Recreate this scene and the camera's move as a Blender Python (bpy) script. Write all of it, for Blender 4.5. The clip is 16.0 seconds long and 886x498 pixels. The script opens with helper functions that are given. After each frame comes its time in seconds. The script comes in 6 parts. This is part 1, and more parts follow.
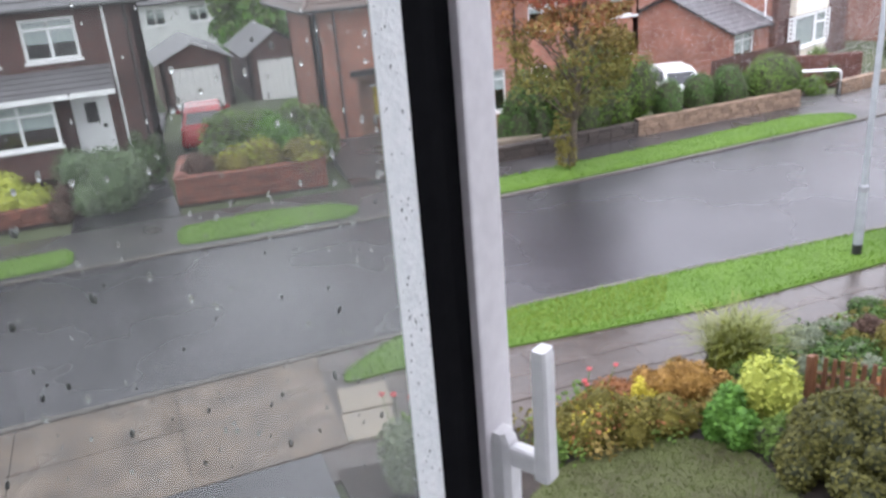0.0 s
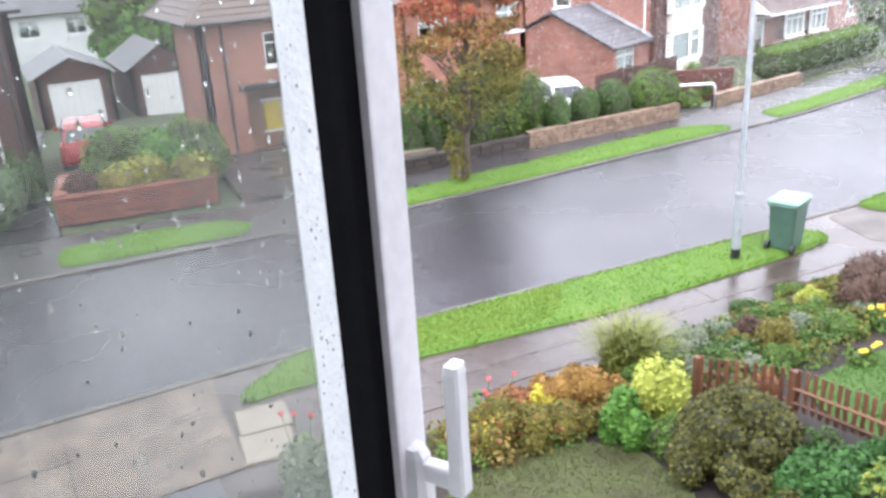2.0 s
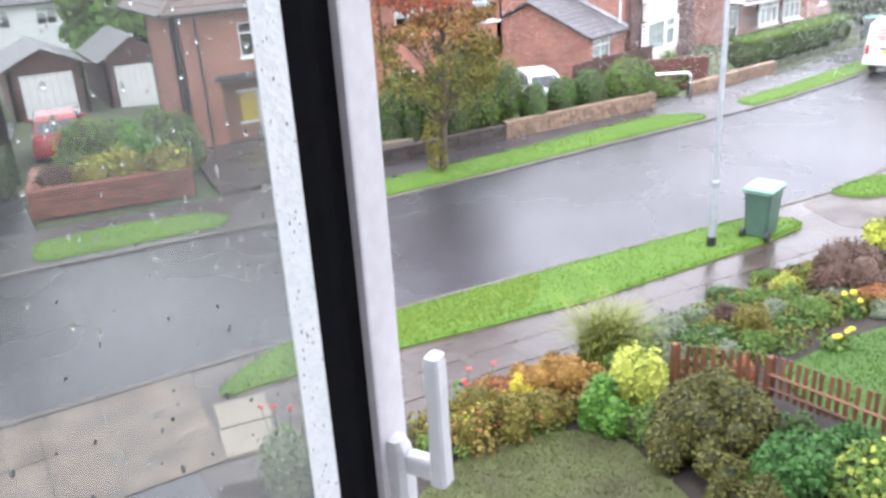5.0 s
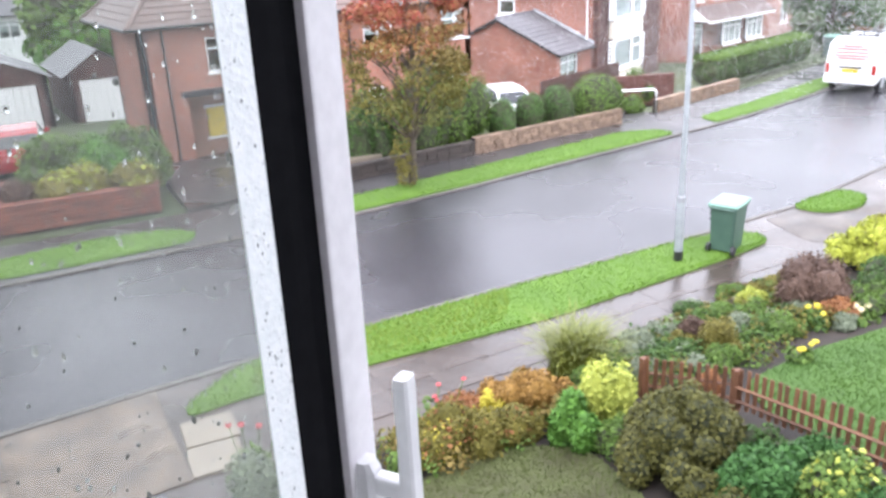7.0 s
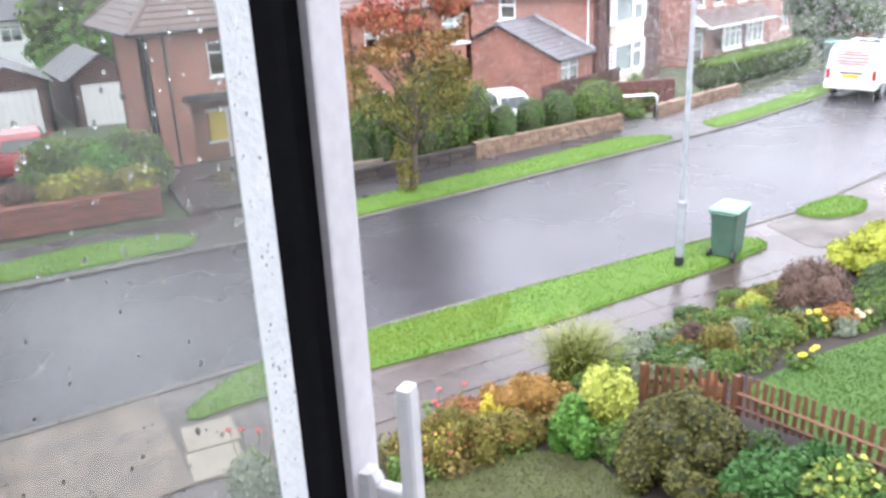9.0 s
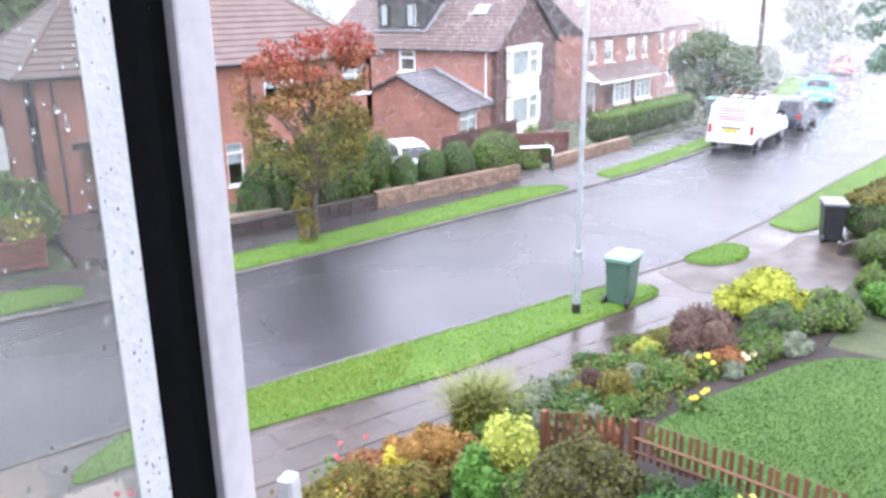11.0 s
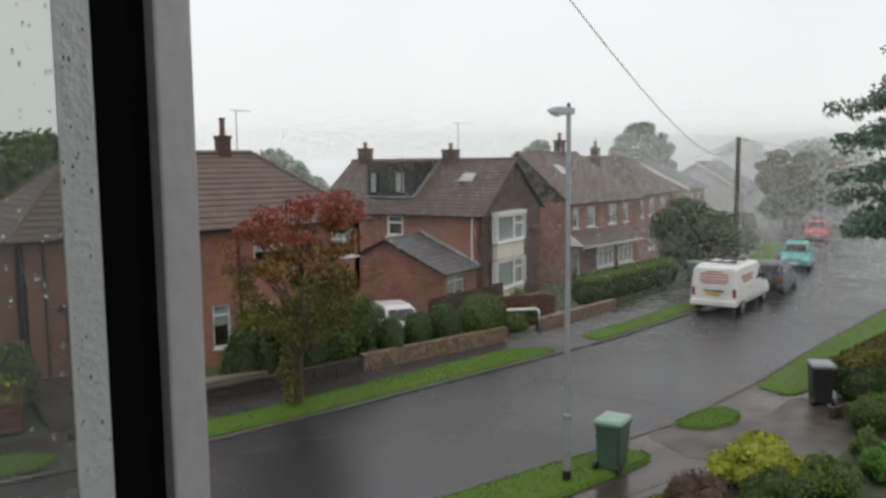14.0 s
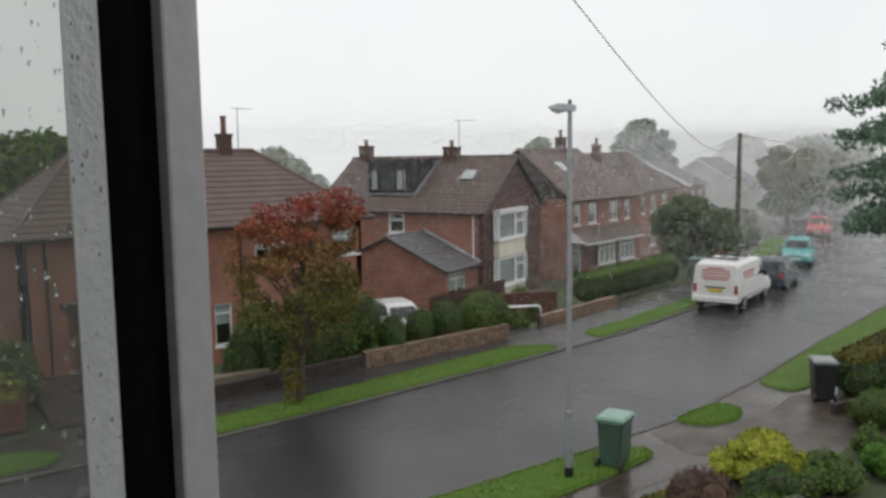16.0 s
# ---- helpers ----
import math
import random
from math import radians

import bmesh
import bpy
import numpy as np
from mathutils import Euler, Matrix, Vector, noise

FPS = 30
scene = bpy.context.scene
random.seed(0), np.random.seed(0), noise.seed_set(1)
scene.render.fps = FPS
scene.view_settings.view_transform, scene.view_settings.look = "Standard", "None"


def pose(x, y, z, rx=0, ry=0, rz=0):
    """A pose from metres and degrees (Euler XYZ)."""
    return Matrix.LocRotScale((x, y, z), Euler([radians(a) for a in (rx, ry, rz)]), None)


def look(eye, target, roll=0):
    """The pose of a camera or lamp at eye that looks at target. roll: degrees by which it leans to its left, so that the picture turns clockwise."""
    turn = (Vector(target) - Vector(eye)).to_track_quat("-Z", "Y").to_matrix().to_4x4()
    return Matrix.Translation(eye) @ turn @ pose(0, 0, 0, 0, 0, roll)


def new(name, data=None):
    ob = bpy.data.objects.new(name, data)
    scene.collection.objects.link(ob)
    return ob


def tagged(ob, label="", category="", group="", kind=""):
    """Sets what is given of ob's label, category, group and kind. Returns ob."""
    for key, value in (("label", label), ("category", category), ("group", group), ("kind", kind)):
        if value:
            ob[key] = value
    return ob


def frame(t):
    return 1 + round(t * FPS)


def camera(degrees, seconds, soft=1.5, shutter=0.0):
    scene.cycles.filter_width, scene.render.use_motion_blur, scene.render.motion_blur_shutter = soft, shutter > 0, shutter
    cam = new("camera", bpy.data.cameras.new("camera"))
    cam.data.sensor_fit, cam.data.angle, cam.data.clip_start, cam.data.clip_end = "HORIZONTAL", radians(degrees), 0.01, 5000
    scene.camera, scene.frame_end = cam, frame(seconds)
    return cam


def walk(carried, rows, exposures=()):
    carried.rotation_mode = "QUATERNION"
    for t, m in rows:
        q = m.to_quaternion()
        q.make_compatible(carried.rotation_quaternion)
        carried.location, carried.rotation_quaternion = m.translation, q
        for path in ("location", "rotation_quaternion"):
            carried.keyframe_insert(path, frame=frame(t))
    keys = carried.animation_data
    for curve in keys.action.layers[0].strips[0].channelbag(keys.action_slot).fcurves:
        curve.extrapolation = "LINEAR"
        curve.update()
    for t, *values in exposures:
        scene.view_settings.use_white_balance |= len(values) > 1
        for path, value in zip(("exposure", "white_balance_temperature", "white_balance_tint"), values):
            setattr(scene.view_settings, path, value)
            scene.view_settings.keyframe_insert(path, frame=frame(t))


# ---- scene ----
PATH = [
    (0.0, -0.0003, 0.0002, 6.297, 68.62, 4.34, -22.18),
    (0.5, -0.0071, 0.0033, 6.299, 68.27, 3.47, -25.86),
    (1.0, -0.0068, 0.0032, 6.300, 68.20, 3.51, -26.75),
    (1.5, -0.0084, 0.0039, 6.301, 68.04, 3.54, -27.83),
    (2.0, -0.0095, 0.0044, 6.301, 69.09, 3.22, -29.42),
    (2.5, -0.0114, 0.0053, 6.301, 69.22, 3.24, -31.00),
    (3.0, -0.0102, 0.0047, 6.301, 67.82, 3.50, -30.17),
    (3.5, -0.0107, 0.0050, 6.300, 67.71, 3.62, -30.10),
    (6.0, -0.0095, 0.0044, 6.305, 68.95, 2.62, -32.16),
    (6.5, -0.0103, 0.0048, 6.306, 69.15, 2.47, -32.74),
    (7.0, -0.0093, 0.0043, 6.307, 69.29, 2.63, -33.04),
    (7.5, -0.0102, 0.0047, 6.309, 68.81, 2.75, -32.64),
    (8.0, -0.0111, 0.0052, 6.311, 69.42, 2.70, -32.56),
    (10.5, -0.0082, 0.0038, 6.321, 70.37, 1.27, -36.62),
    (11.0, 0.0053, -0.0025, 6.344, 72.73, 0.82, -39.50),
    (11.5, 0.0111, -0.0052, 6.347, 77.00, 1.46, -40.49),
    (12.0, 0.0101, -0.0047, 6.347, 79.59, 0.86, -40.20),
    (12.5, 0.0118, -0.0055, 6.347, 82.28, 0.95, -40.75),
    (13.0, 0.0112, -0.0052, 6.347, 83.31, 1.22, -40.65),
    (13.5, 0.0105, -0.0049, 6.347, 83.90, 1.01, -40.27),
    (14.0, 0.0102, -0.0048, 6.347, 83.88, 0.60, -40.37),
    (14.5, 0.0099, -0.0046, 6.347, 83.55, 0.70, -40.49),
    (15.0, 0.0083, -0.0039, 6.347, 83.74, 0.63, -40.31),
    (15.5, 0.0071, -0.0033, 6.347, 83.94, 0.77, -40.27),
    (16.0, 0.0060, -0.0028, 6.347, 83.70, 0.80, -40.30),
]
cam = camera(56.2, 16.0, 3.0)
walk(cam, [(r[0], pose(*r[1:])) for r in PATH],
     exposures=[(0.0, 1.55, 6000, 19), (0.5, 1.86, 6000, 19), (1.0, 1.96, 5950, 19), (2.0, 2.08, 5950, 18), (3.5, 2.06, 5950, 18), (8.2, 2.1, 5950, 18), (10.5, 2.03, 5900, 19), (11.0, 2.06, 5750, 22), (11.5, 1.6, 5900, 17), (12.0, 1.02, 5950, 14), (12.5, 0.25, 6400, 10), (13.0, -0.08, 6500, 10), (14.0, -0.18, 6500, 10), (16.0, -0.18, 6500, 10)])

# ---- overcast sky and one wide, weak sun ----
world = bpy.data.worlds.new("overcast")
scene.world = world
world.use_nodes = True
wn, wl = world.node_tree.nodes, world.node_tree.links
sky = wn.new("ShaderNodeTexSky")
sky.sky_type, sky.sun_disc, sky.sun_elevation, sky.sun_rotation = "NISHITA", False, radians(48), radians(200)
sky.dust_density = 6.0
cover = wn.new("ShaderNodeMixRGB")
cover.inputs[0].default_value = 0.93
cloud = wn.new("ShaderNodeTexNoise")
cloud.inputs["Scale"].default_value = 1.6
cloud.inputs["Detail"].default_value = 4
ramp = wn.new("ShaderNodeValToRGB")
ramp.color_ramp.elements[0].position, ramp.color_ramp.elements[1].position = 0.3, 0.75
ramp.color_ramp.elements[0].color = (10.2, 10.4, 10.5, 1)
ramp.color_ramp.elements[1].color = (11.8, 11.9, 11.9, 1)
wl.new(cloud.outputs["Fac"], ramp.inputs[0])
wl.new(sky.outputs[0], cover.inputs[1])
wl.new(ramp.outputs[0], cover.inputs[2])
wl.new(cover.outputs[0], wn["Background"].inputs[0])
wn["Background"].inputs[1].default_value = 0.1
sun_lamp = bpy.data.lights.new("sun", "SUN")
sun_lamp.energy, sun_lamp.angle, sun_lamp.color = 0.5, radians(40), (1.0, 0.97, 0.92)
new("sun", sun_lamp).matrix_world = look((0, 0, 60), (18, 22, 0))

# ---- materials ----
MATS = {}


def mat(name, dark, light, rough=0.6, scale=4.0, fine=60.0, bump=0.2, metal=0.0, spread=0.0, wet=0.0, contrast=0.28):
    """Two noises mix a dark and a light tone; spread varies single pieces or leaves; wet lowers roughness in patches."""
    if name in MATS:
        return MATS[name]
    m = bpy.data.materials.new(name)
    m.use_nodes = True
    n, l = m.node_tree.nodes, m.node_tree.links
    b = n["Principled BSDF"]
    co = n.new("ShaderNodeTexCoord")
    big, small = n.new("ShaderNodeTexNoise"), n.new("ShaderNodeTexNoise")
    big.inputs["Scale"].default_value, small.inputs["Scale"].default_value = scale, fine
    big.inputs["Detail"].default_value, small.inputs["Detail"].default_value = 5, 3
    for t in (big, small):
        l.new(co.outputs["Object"], t.inputs["Vector"])
    add = n.new("ShaderNodeMath")
    add.operation = "ADD"
    l.new(big.outputs["Fac"], add.inputs[0])
    l.new(small.outputs["Fac"], add.inputs[1])
    r = n.new("ShaderNodeMapRange")
    r.inputs[1].default_value, r.inputs[2].default_value = 1 - contrast, 1 + contrast
    l.new(add.outputs[0], r.inputs[0])
    fac = r.outputs[0]
    if spread:
        info = n.new("ShaderNodeNewGeometry") if spread > 0 else n.new("ShaderNodeObjectInfo")
        mixf = n.new("ShaderNodeMix")
        mixf.inputs[0].default_value = abs(spread)
        l.new(fac, mixf.inputs[2])
        l.new(info.outputs["Random Per Island" if spread > 0 else "Random"], mixf.inputs[3])
        fac = mixf.outputs[0]
    mix = n.new("ShaderNodeMixRGB")
    mix.inputs[1].default_value, mix.inputs[2].default_value = (*dark, 1), (*light, 1)
    l.new(fac, mix.inputs[0])
    l.new(mix.outputs[0], b.inputs["Base Color"])
    b.inputs["Roughness"].default_value, b.inputs["Metallic"].default_value = rough, metal
    if wet:
        w = n.new("ShaderNodeMapRange")
        w.inputs[1].default_value, w.inputs[2].default_value = 0.2, 0.8
        w.inputs[3].default_value, w.inputs[4].default_value = max(0.04, rough - wet), rough
        w.interpolation_type = "SMOOTHSTEP"
        pud = n.new("ShaderNodeTexNoise")
        pud.inputs["Scale"].default_value = scale * 0.45
        pud.inputs["Detail"].default_value = 3
        l.new(co.outputs["Object"], pud.inputs["Vector"])
        l.new(pud.outputs["Fac"], w.inputs[0])
        l.new(w.outputs[0], b.inputs["Roughness"])
    if bump:
        bp = n.new("ShaderNodeBump")
        bp.inputs["Strength"].default_value, bp.inputs["Distance"].default_value = bump, 0.01
        l.new(small.outputs["Fac"], bp.inputs["Height"])
        l.new(bp.outputs[0], b.inputs["Normal"])
    MATS[name] = m
    return m


def brick_mat(name, c1, c2, mortar, w=0.225, h=0.075, joint=0.01):
    """Stretcher-bond brickwork at true size on the metre UVs, with a larger stain on top."""
    if name in MATS:
        return MATS[name]
    m = bpy.data.materials.new(name)
    m.use_nodes = True
    n, l = m.node_tree.nodes, m.node_tree.links
    b = n["Principled BSDF"]
    uv = n.new("ShaderNodeUVMap")
    t = n.new("ShaderNodeTexBrick")
    t.inputs["Color1"].default_value, t.inputs["Color2"].default_value, t.inputs["Mortar"].default_value = (*c1, 1), (*c2, 1), (*mortar, 1)
    t.inputs["Scale"].default_value = 1.0
    t.inputs["Brick Width"].default_value, t.inputs["Row Height"].default_value, t.inputs["Mortar Size"].default_value = w, h, joint
    l.new(uv.outputs[0], t.inputs["Vector"])
    st = n.new("ShaderNodeTexNoise")
    st.inputs["Scale"].default_value, st.inputs["Detail"].default_value = 0.9, 6
    l.new(uv.outputs[0], st.inputs["Vector"])
    rr = n.new("ShaderNodeMapRange")
    rr.inputs[1].default_value, rr.inputs[2].default_value, rr.inputs[3].default_value, rr.inputs[4].default_value = 0.3, 0.7, 0.72, 1.15
    l.new(st.outputs["Fac"], rr.inputs[0])
    mu = n.new("ShaderNodeVectorMath")
    mu.operation = "SCALE"
    l.new(t.outputs["Color"], mu.inputs[0])
    l.new(rr.outputs[0], mu.inputs["Scale"])
    l.new(mu.outputs[0], b.inputs["Base Color"])
    b.inputs["Roughness"].default_value = 0.75
    bp = n.new("ShaderNodeBump")
    bp.invert = True
    bp.inputs["Strength"].default_value, bp.inputs["Distance"].default_value = 0.5, 0.008
    l.new(t.outputs["Fac"], bp.inputs["Height"])
    l.new(bp.outputs[0], b.inputs["Normal"])
    MATS[name] = m
    return m


def glass_mat(name, tint=(0.9, 0.93, 0.93), gloss=0.06, far=0.75, mist=0.0):
    if name in MATS:
        return MATS[name]
    m = bpy.data.materials.new(name)
    m.use_nodes = True
    n, l = m.node_tree.nodes, m.node_tree.links
    n.remove(n["Principled BSDF"])
    tr, gl, mx, fr = n.new("ShaderNodeBsdfTransparent"), n.new("ShaderNodeBsdfGlossy"), n.new("ShaderNodeMixShader"), n.new("ShaderNodeLayerWeight")
    tr.inputs[0].default_value = (*tint, 1)
    gl.inputs["Roughness"].default_value = 0.02
    fr.inputs[0].default_value = 0.2
    sc = n.new("ShaderNodeMapRange")
    sc.inputs[3].default_value, sc.inputs[4].default_value = gloss, far
    l.new(fr.outputs["Facing"], sc.inputs[0])
    l.new(sc.outputs[0], mx.inputs[0])
    l.new(tr.outputs[0], mx.inputs[1])
    l.new(gl.outputs[0], mx.inputs[2])
    out = mx.outputs[0]
    if mist:
        df, tl, m2, m3, ns, co = n.new("ShaderNodeBsdfDiffuse"), n.new("ShaderNodeBsdfTranslucent"), n.new("ShaderNodeMixShader"), n.new("ShaderNodeMixShader"), n.new("ShaderNodeTexNoise"), n.new("ShaderNodeTexCoord")
        ns.inputs["Scale"].default_value, ns.inputs["Detail"].default_value = 9.0, 6
        rr = n.new("ShaderNodeMapRange")
        rr.inputs[1].default_value, rr.inputs[2].default_value, rr.inputs[3].default_value, rr.inputs[4].default_value = 0.35, 0.75, mist * 0.35, mist * 1.8
        l.new(co.outputs["Object"], ns.inputs["Vector"])
        l.new(ns.outputs["Fac"], rr.inputs[0])
        l.new(df.outputs[0], m2.inputs[1])
        l.new(tl.outputs[0], m2.inputs[2])
        m2.inputs[0].default_value = 0.6
        l.new(rr.outputs[0], m3.inputs[0])
        l.new(out, m3.inputs[1])
        l.new(m2.outputs[0], m3.inputs[2])
        out = m3.outputs[0]
    l.new(out, n["Material Output"].inputs[0])
    MATS[name] = m
    return m


ASPHALT = mat("wet_asphalt", (0.018, 0.017, 0.020), (0.040, 0.038, 0.043), 0.34, 0.6, 140, 0.25, wet=0.16)
FAR_FOOTWAY = mat("dark_footway", (0.03, 0.029, 0.03), (0.07, 0.065, 0.063), 0.42, 0.8, 90, 0.2, wet=0.25)
FOOTWAY = mat("wet_footway", (0.030, 0.022, 0.018), (0.078, 0.060, 0.049), 0.45, 1.2, 90, 0.2, wet=0.3)
FLAG = mat("paving_flag", (0.12, 0.098, 0.075), (0.25, 0.21, 0.16), 0.45, 1.5, 70, 0.2, wet=0.2, spread=-0.4)
CONCRETE = mat("old_concrete", (0.04, 0.028, 0.020), (0.155, 0.112, 0.078), 0.5, 2.2, 34, 0.3, wet=0.3, contrast=0.3)
KERB = mat("kerb_concrete", (0.05, 0.044, 0.038), (0.125, 0.112, 0.098), 0.5, 2, 80, 0.3, spread=-0.4)
TURF = mat("turf", (0.055, 0.115, 0.008), (0.09, 0.165, 0.015), 0.8, 1.2, 60, 0.6)
BLADE = mat("grass_blade", (0.068, 0.150, 0.006), (0.135, 0.262, 0.014), 0.6, 0.8, 20, 0, spread=0.3)
SOIL = mat("soil", (0.012, 0.0095, 0.0075), (0.038, 0.028, 0.021), 0.85, 3, 40, 0.8)
LAND = mat("rough_ground", (0.03, 0.05, 0.02), (0.08, 0.09, 0.04), 0.9, 0.3, 8, 0.5)
BRICK = brick_mat("red_brick", (0.35, 0.132, 0.085), (0.26, 0.093, 0.064), (0.25, 0.18, 0.14))
BRICK_DARK = brick_mat("dark_brick", (0.105, 0.042, 0.033), (0.072, 0.032, 0.027), (0.085, 0.06, 0.054))
BRICK_TAN = brick_mat("tan_brick", (0.34, 0.17, 0.10), (0.27, 0.12, 0.075), (0.25, 0.2, 0.16))
TILE = mat("roof_tile", (0.072, 0.05, 0.043), (0.15, 0.104, 0.09), 0.6, 1.5, 25, 0.4, spread=0.35)
TILE_GREY = mat("grey_tile", (0.075, 0.073, 0.077), (0.14, 0.135, 0.142), 0.55, 1.5, 25, 0.4, spread=0.35)
UPVC = mat("white_upvc", (0.70, 0.71, 0.71), (0.82, 0.82, 0.82), 0.35, 3, 40, 0.03)
RENDERED = mat("cream_render", (0.62, 0.57, 0.47), (0.78, 0.74, 0.64), 0.7, 2, 60, 0.2)
WHITE_WALL = mat("white_render", (0.60, 0.61, 0.61), (0.75, 0.76, 0.76), 0.7, 1, 40, 0.2)
DARK_TRIM = mat("dark_trim", (0.012, 0.012, 0.013), (0.035, 0.034, 0.034), 0.5, 3, 40, 0.1)
LEAD = mat("lead", (0.16, 0.17, 0.18), (0.3, 0.31, 0.32), 0.45, 3, 40, 0.1)
PLASTIC_BLACK = mat("black_plastic", (0.010, 0.010, 0.011), (0.028, 0.028, 0.03), 0.4, 4, 60, 0.1)
BARK = mat("bark", (0.045, 0.035, 0.026), (0.12, 0.095, 0.07), 0.85, 6, 30, 0.8)
STONE = mat("walling_stone", (0.10, 0.066, 0.046), (0.30, 0.21, 0.145), 0.75, 4, 40, 0.6, spread=-0.5)
GALV = mat("galvanised_steel", (0.27, 0.29, 0.31), (0.42, 0.44, 0.46), 0.45, 5, 60, 0.1, metal=0.4)
CURTAIN = mat("net_curtain", (0.6, 0.62, 0.62), (0.78, 0.8, 0.79), 0.9, 6, 40, 0.1)
GLASS = glass_mat("window_glass")
ROOM = mat("room_plaster", (0.55, 0.54, 0.53), (0.68, 0.67, 0.66), 0.9, 2, 30, 0.1)

# ---- building helpers ----


def thing(name, m, label, category, group="", kind=""):
    ob = new(name)
    ob.empty_display_size = 0.2
    ob.matrix_world = m
    return tagged(ob, label, category, group, kind)


def mesh_of(name, bm, material, smooth=False):
    """A mesh from a bmesh, with UVs in metres along each face."""
    if "wall" in name or "roof" in name:
        bmesh.ops.remove_doubles(bm, verts=bm.verts[:], dist=0.0005)
    uv = bm.loops.layers.uv.verify()
    for f in bm.faces:
        f.normal_update()
        nx, ny, nz = f.normal
        f.smooth = smooth
        if abs(nz) > 0.72:
            for lp in f.loops:
                lp[uv].uv = lp.vert.co.xy
        else:
            k = math.hypot(nx, ny) or 1
            tx, ty = -ny / k, nx / k
            for lp in f.loops:
                c = lp.vert.co
                lp[uv].uv = (c.x * tx + c.y * ty, c.z)
    me = bpy.data.meshes.new(name)
    bm.to_mesh(me)
    bm.free()
    for one in material if isinstance(material, (list, tuple)) else [material]:
        me.materials.append(one)
    return me


def part(name, bm, material, parent=None, label="", m=None, smooth=False):
    ob = new(name, mesh_of(name, bm, material, smooth) if isinstance(bm, bmesh.types.BMesh) else bm)
    if parent:
        ob.parent = parent
    if m:
        ob.matrix_basis = m
    if label:
        ob["label"] = label
    return ob


def solid(name, bm, material, label, category, m=None, kind="", group="", smooth=False):
    return tagged(part(name, bm, material, None, "", m, smooth), label, category, group, kind)


def box(bm, x0, y0, z0, x1, y1, z1, m=None):
    vs = [bm.verts.new((x, y, z)) for z in (z0, z1) for x, y in ((x0, y0), (x1, y0), (x1, y1), (x0, y1))]
    for f in ((3, 2, 1, 0), (4, 5, 6, 7), (0, 1, 5, 4), (1, 2, 6, 5), (2, 3, 7, 6), (3, 0, 4, 7)):
        bm.faces.new([vs[i] for i in f])
    if m:
        for v in vs:
            v.co = m @ v.co
    return vs


def soft_box(bm, x0, y0, z0, x1, y1, z1, r=0.01, m=None, seg=2):
    b2 = bmesh.new()
    box(b2, x0, y0, z0, x1, y1, z1)
    bmesh.ops.bevel(b2, geom=b2.edges[:], offset=r, segments=seg, affect="EDGES", profile=0.5)
    join(bm, b2, m)


def join(bm, other, m=None):
    other.verts.index_update()
    vs = [bm.verts.new(m @ v.co if m else v.co) for v in other.verts]
    for f in other.faces:
        nf = bm.faces.new([vs[v.index] for v in f.verts])
        nf.material_index = f.material_index
    other.free()


def tube(bm, points, radii, sides=8):
    """A round bar along points, with a radius at each."""
    pts = [Vector(p) for p in points]
    rings = []
    for i, p in enumerate(pts):
        d = (pts[min(i + 1, len(pts) - 1)] - pts[max(i - 1, 0)]).normalized()
        q = d.to_track_quat("Z", "Y")
        r = radii[i] if isinstance(radii, (list, tuple)) else radii
        rings.append([bm.verts.new(p + q @ Vector((math.cos(a) * r, math.sin(a) * r, 0))) for a in (2 * math.pi * k / sides for k in range(sides))])
    for a, b in zip(rings, rings[1:]):
        for k in range(sides):
            bm.faces.new((a[k], a[(k + 1) % sides], b[(k + 1) % sides], b[k]))
    bm.faces.new(rings[0][::-1])
    bm.faces.new(rings[-1])


def prism(bm, outline, z0, z1, lift=None):
    """A flat outline (x, y) as a slab; lift(x, y) adds height to its top."""
    up = [bm.verts.new((x, y, z1 + (lift(x, y) if lift else 0))) for x, y in outline]
    dn = [bm.verts.new((x, y, z0 + (lift(x, y) if lift else 0))) for x, y in outline]
    top = bm.faces.new(up)
    top.normal_update()
    if top.normal.z < 0:
        top.normal_flip()
    for i in range(len(up)):
        j = (i + 1) % len(up)
        bm.faces.new((dn[i], dn[j], up[j], up[i]))
    bmesh.ops.recalc_face_normals(bm, faces=bm.faces[:])


def loft(bm, rings, closed=True, caps=True):
    rs = [[bm.verts.new(p) for p in r] for r in rings]
    k = len(rs[0])
    for a, b in zip(rs, rs[1:]):
        for i in range(k if closed else k - 1):
            bm.faces.new((a[i], a[(i + 1) % k], b[(i + 1) % k], b[i]))
    if caps:
        bm.faces.new(rs[0][::-1])
        bm.faces.new(rs[-1])
    bmesh.ops.recalc_face_normals(bm, faces=bm.faces[:])


def lathe(bm, profile, sides=16, m=None):
    """profile: (radius, z) from bottom to top."""
    rings = [[(r * math.cos(2 * math.pi * k / sides), r * math.sin(2 * math.pi * k / sides), z) for k in range(sides)] for r, z in profile]
    b2 = bmesh.new()
    loft(b2, rings)
    join(bm, b2, m)


def lerp(t, xs, ys):
    return float(np.interp(t, xs, ys))


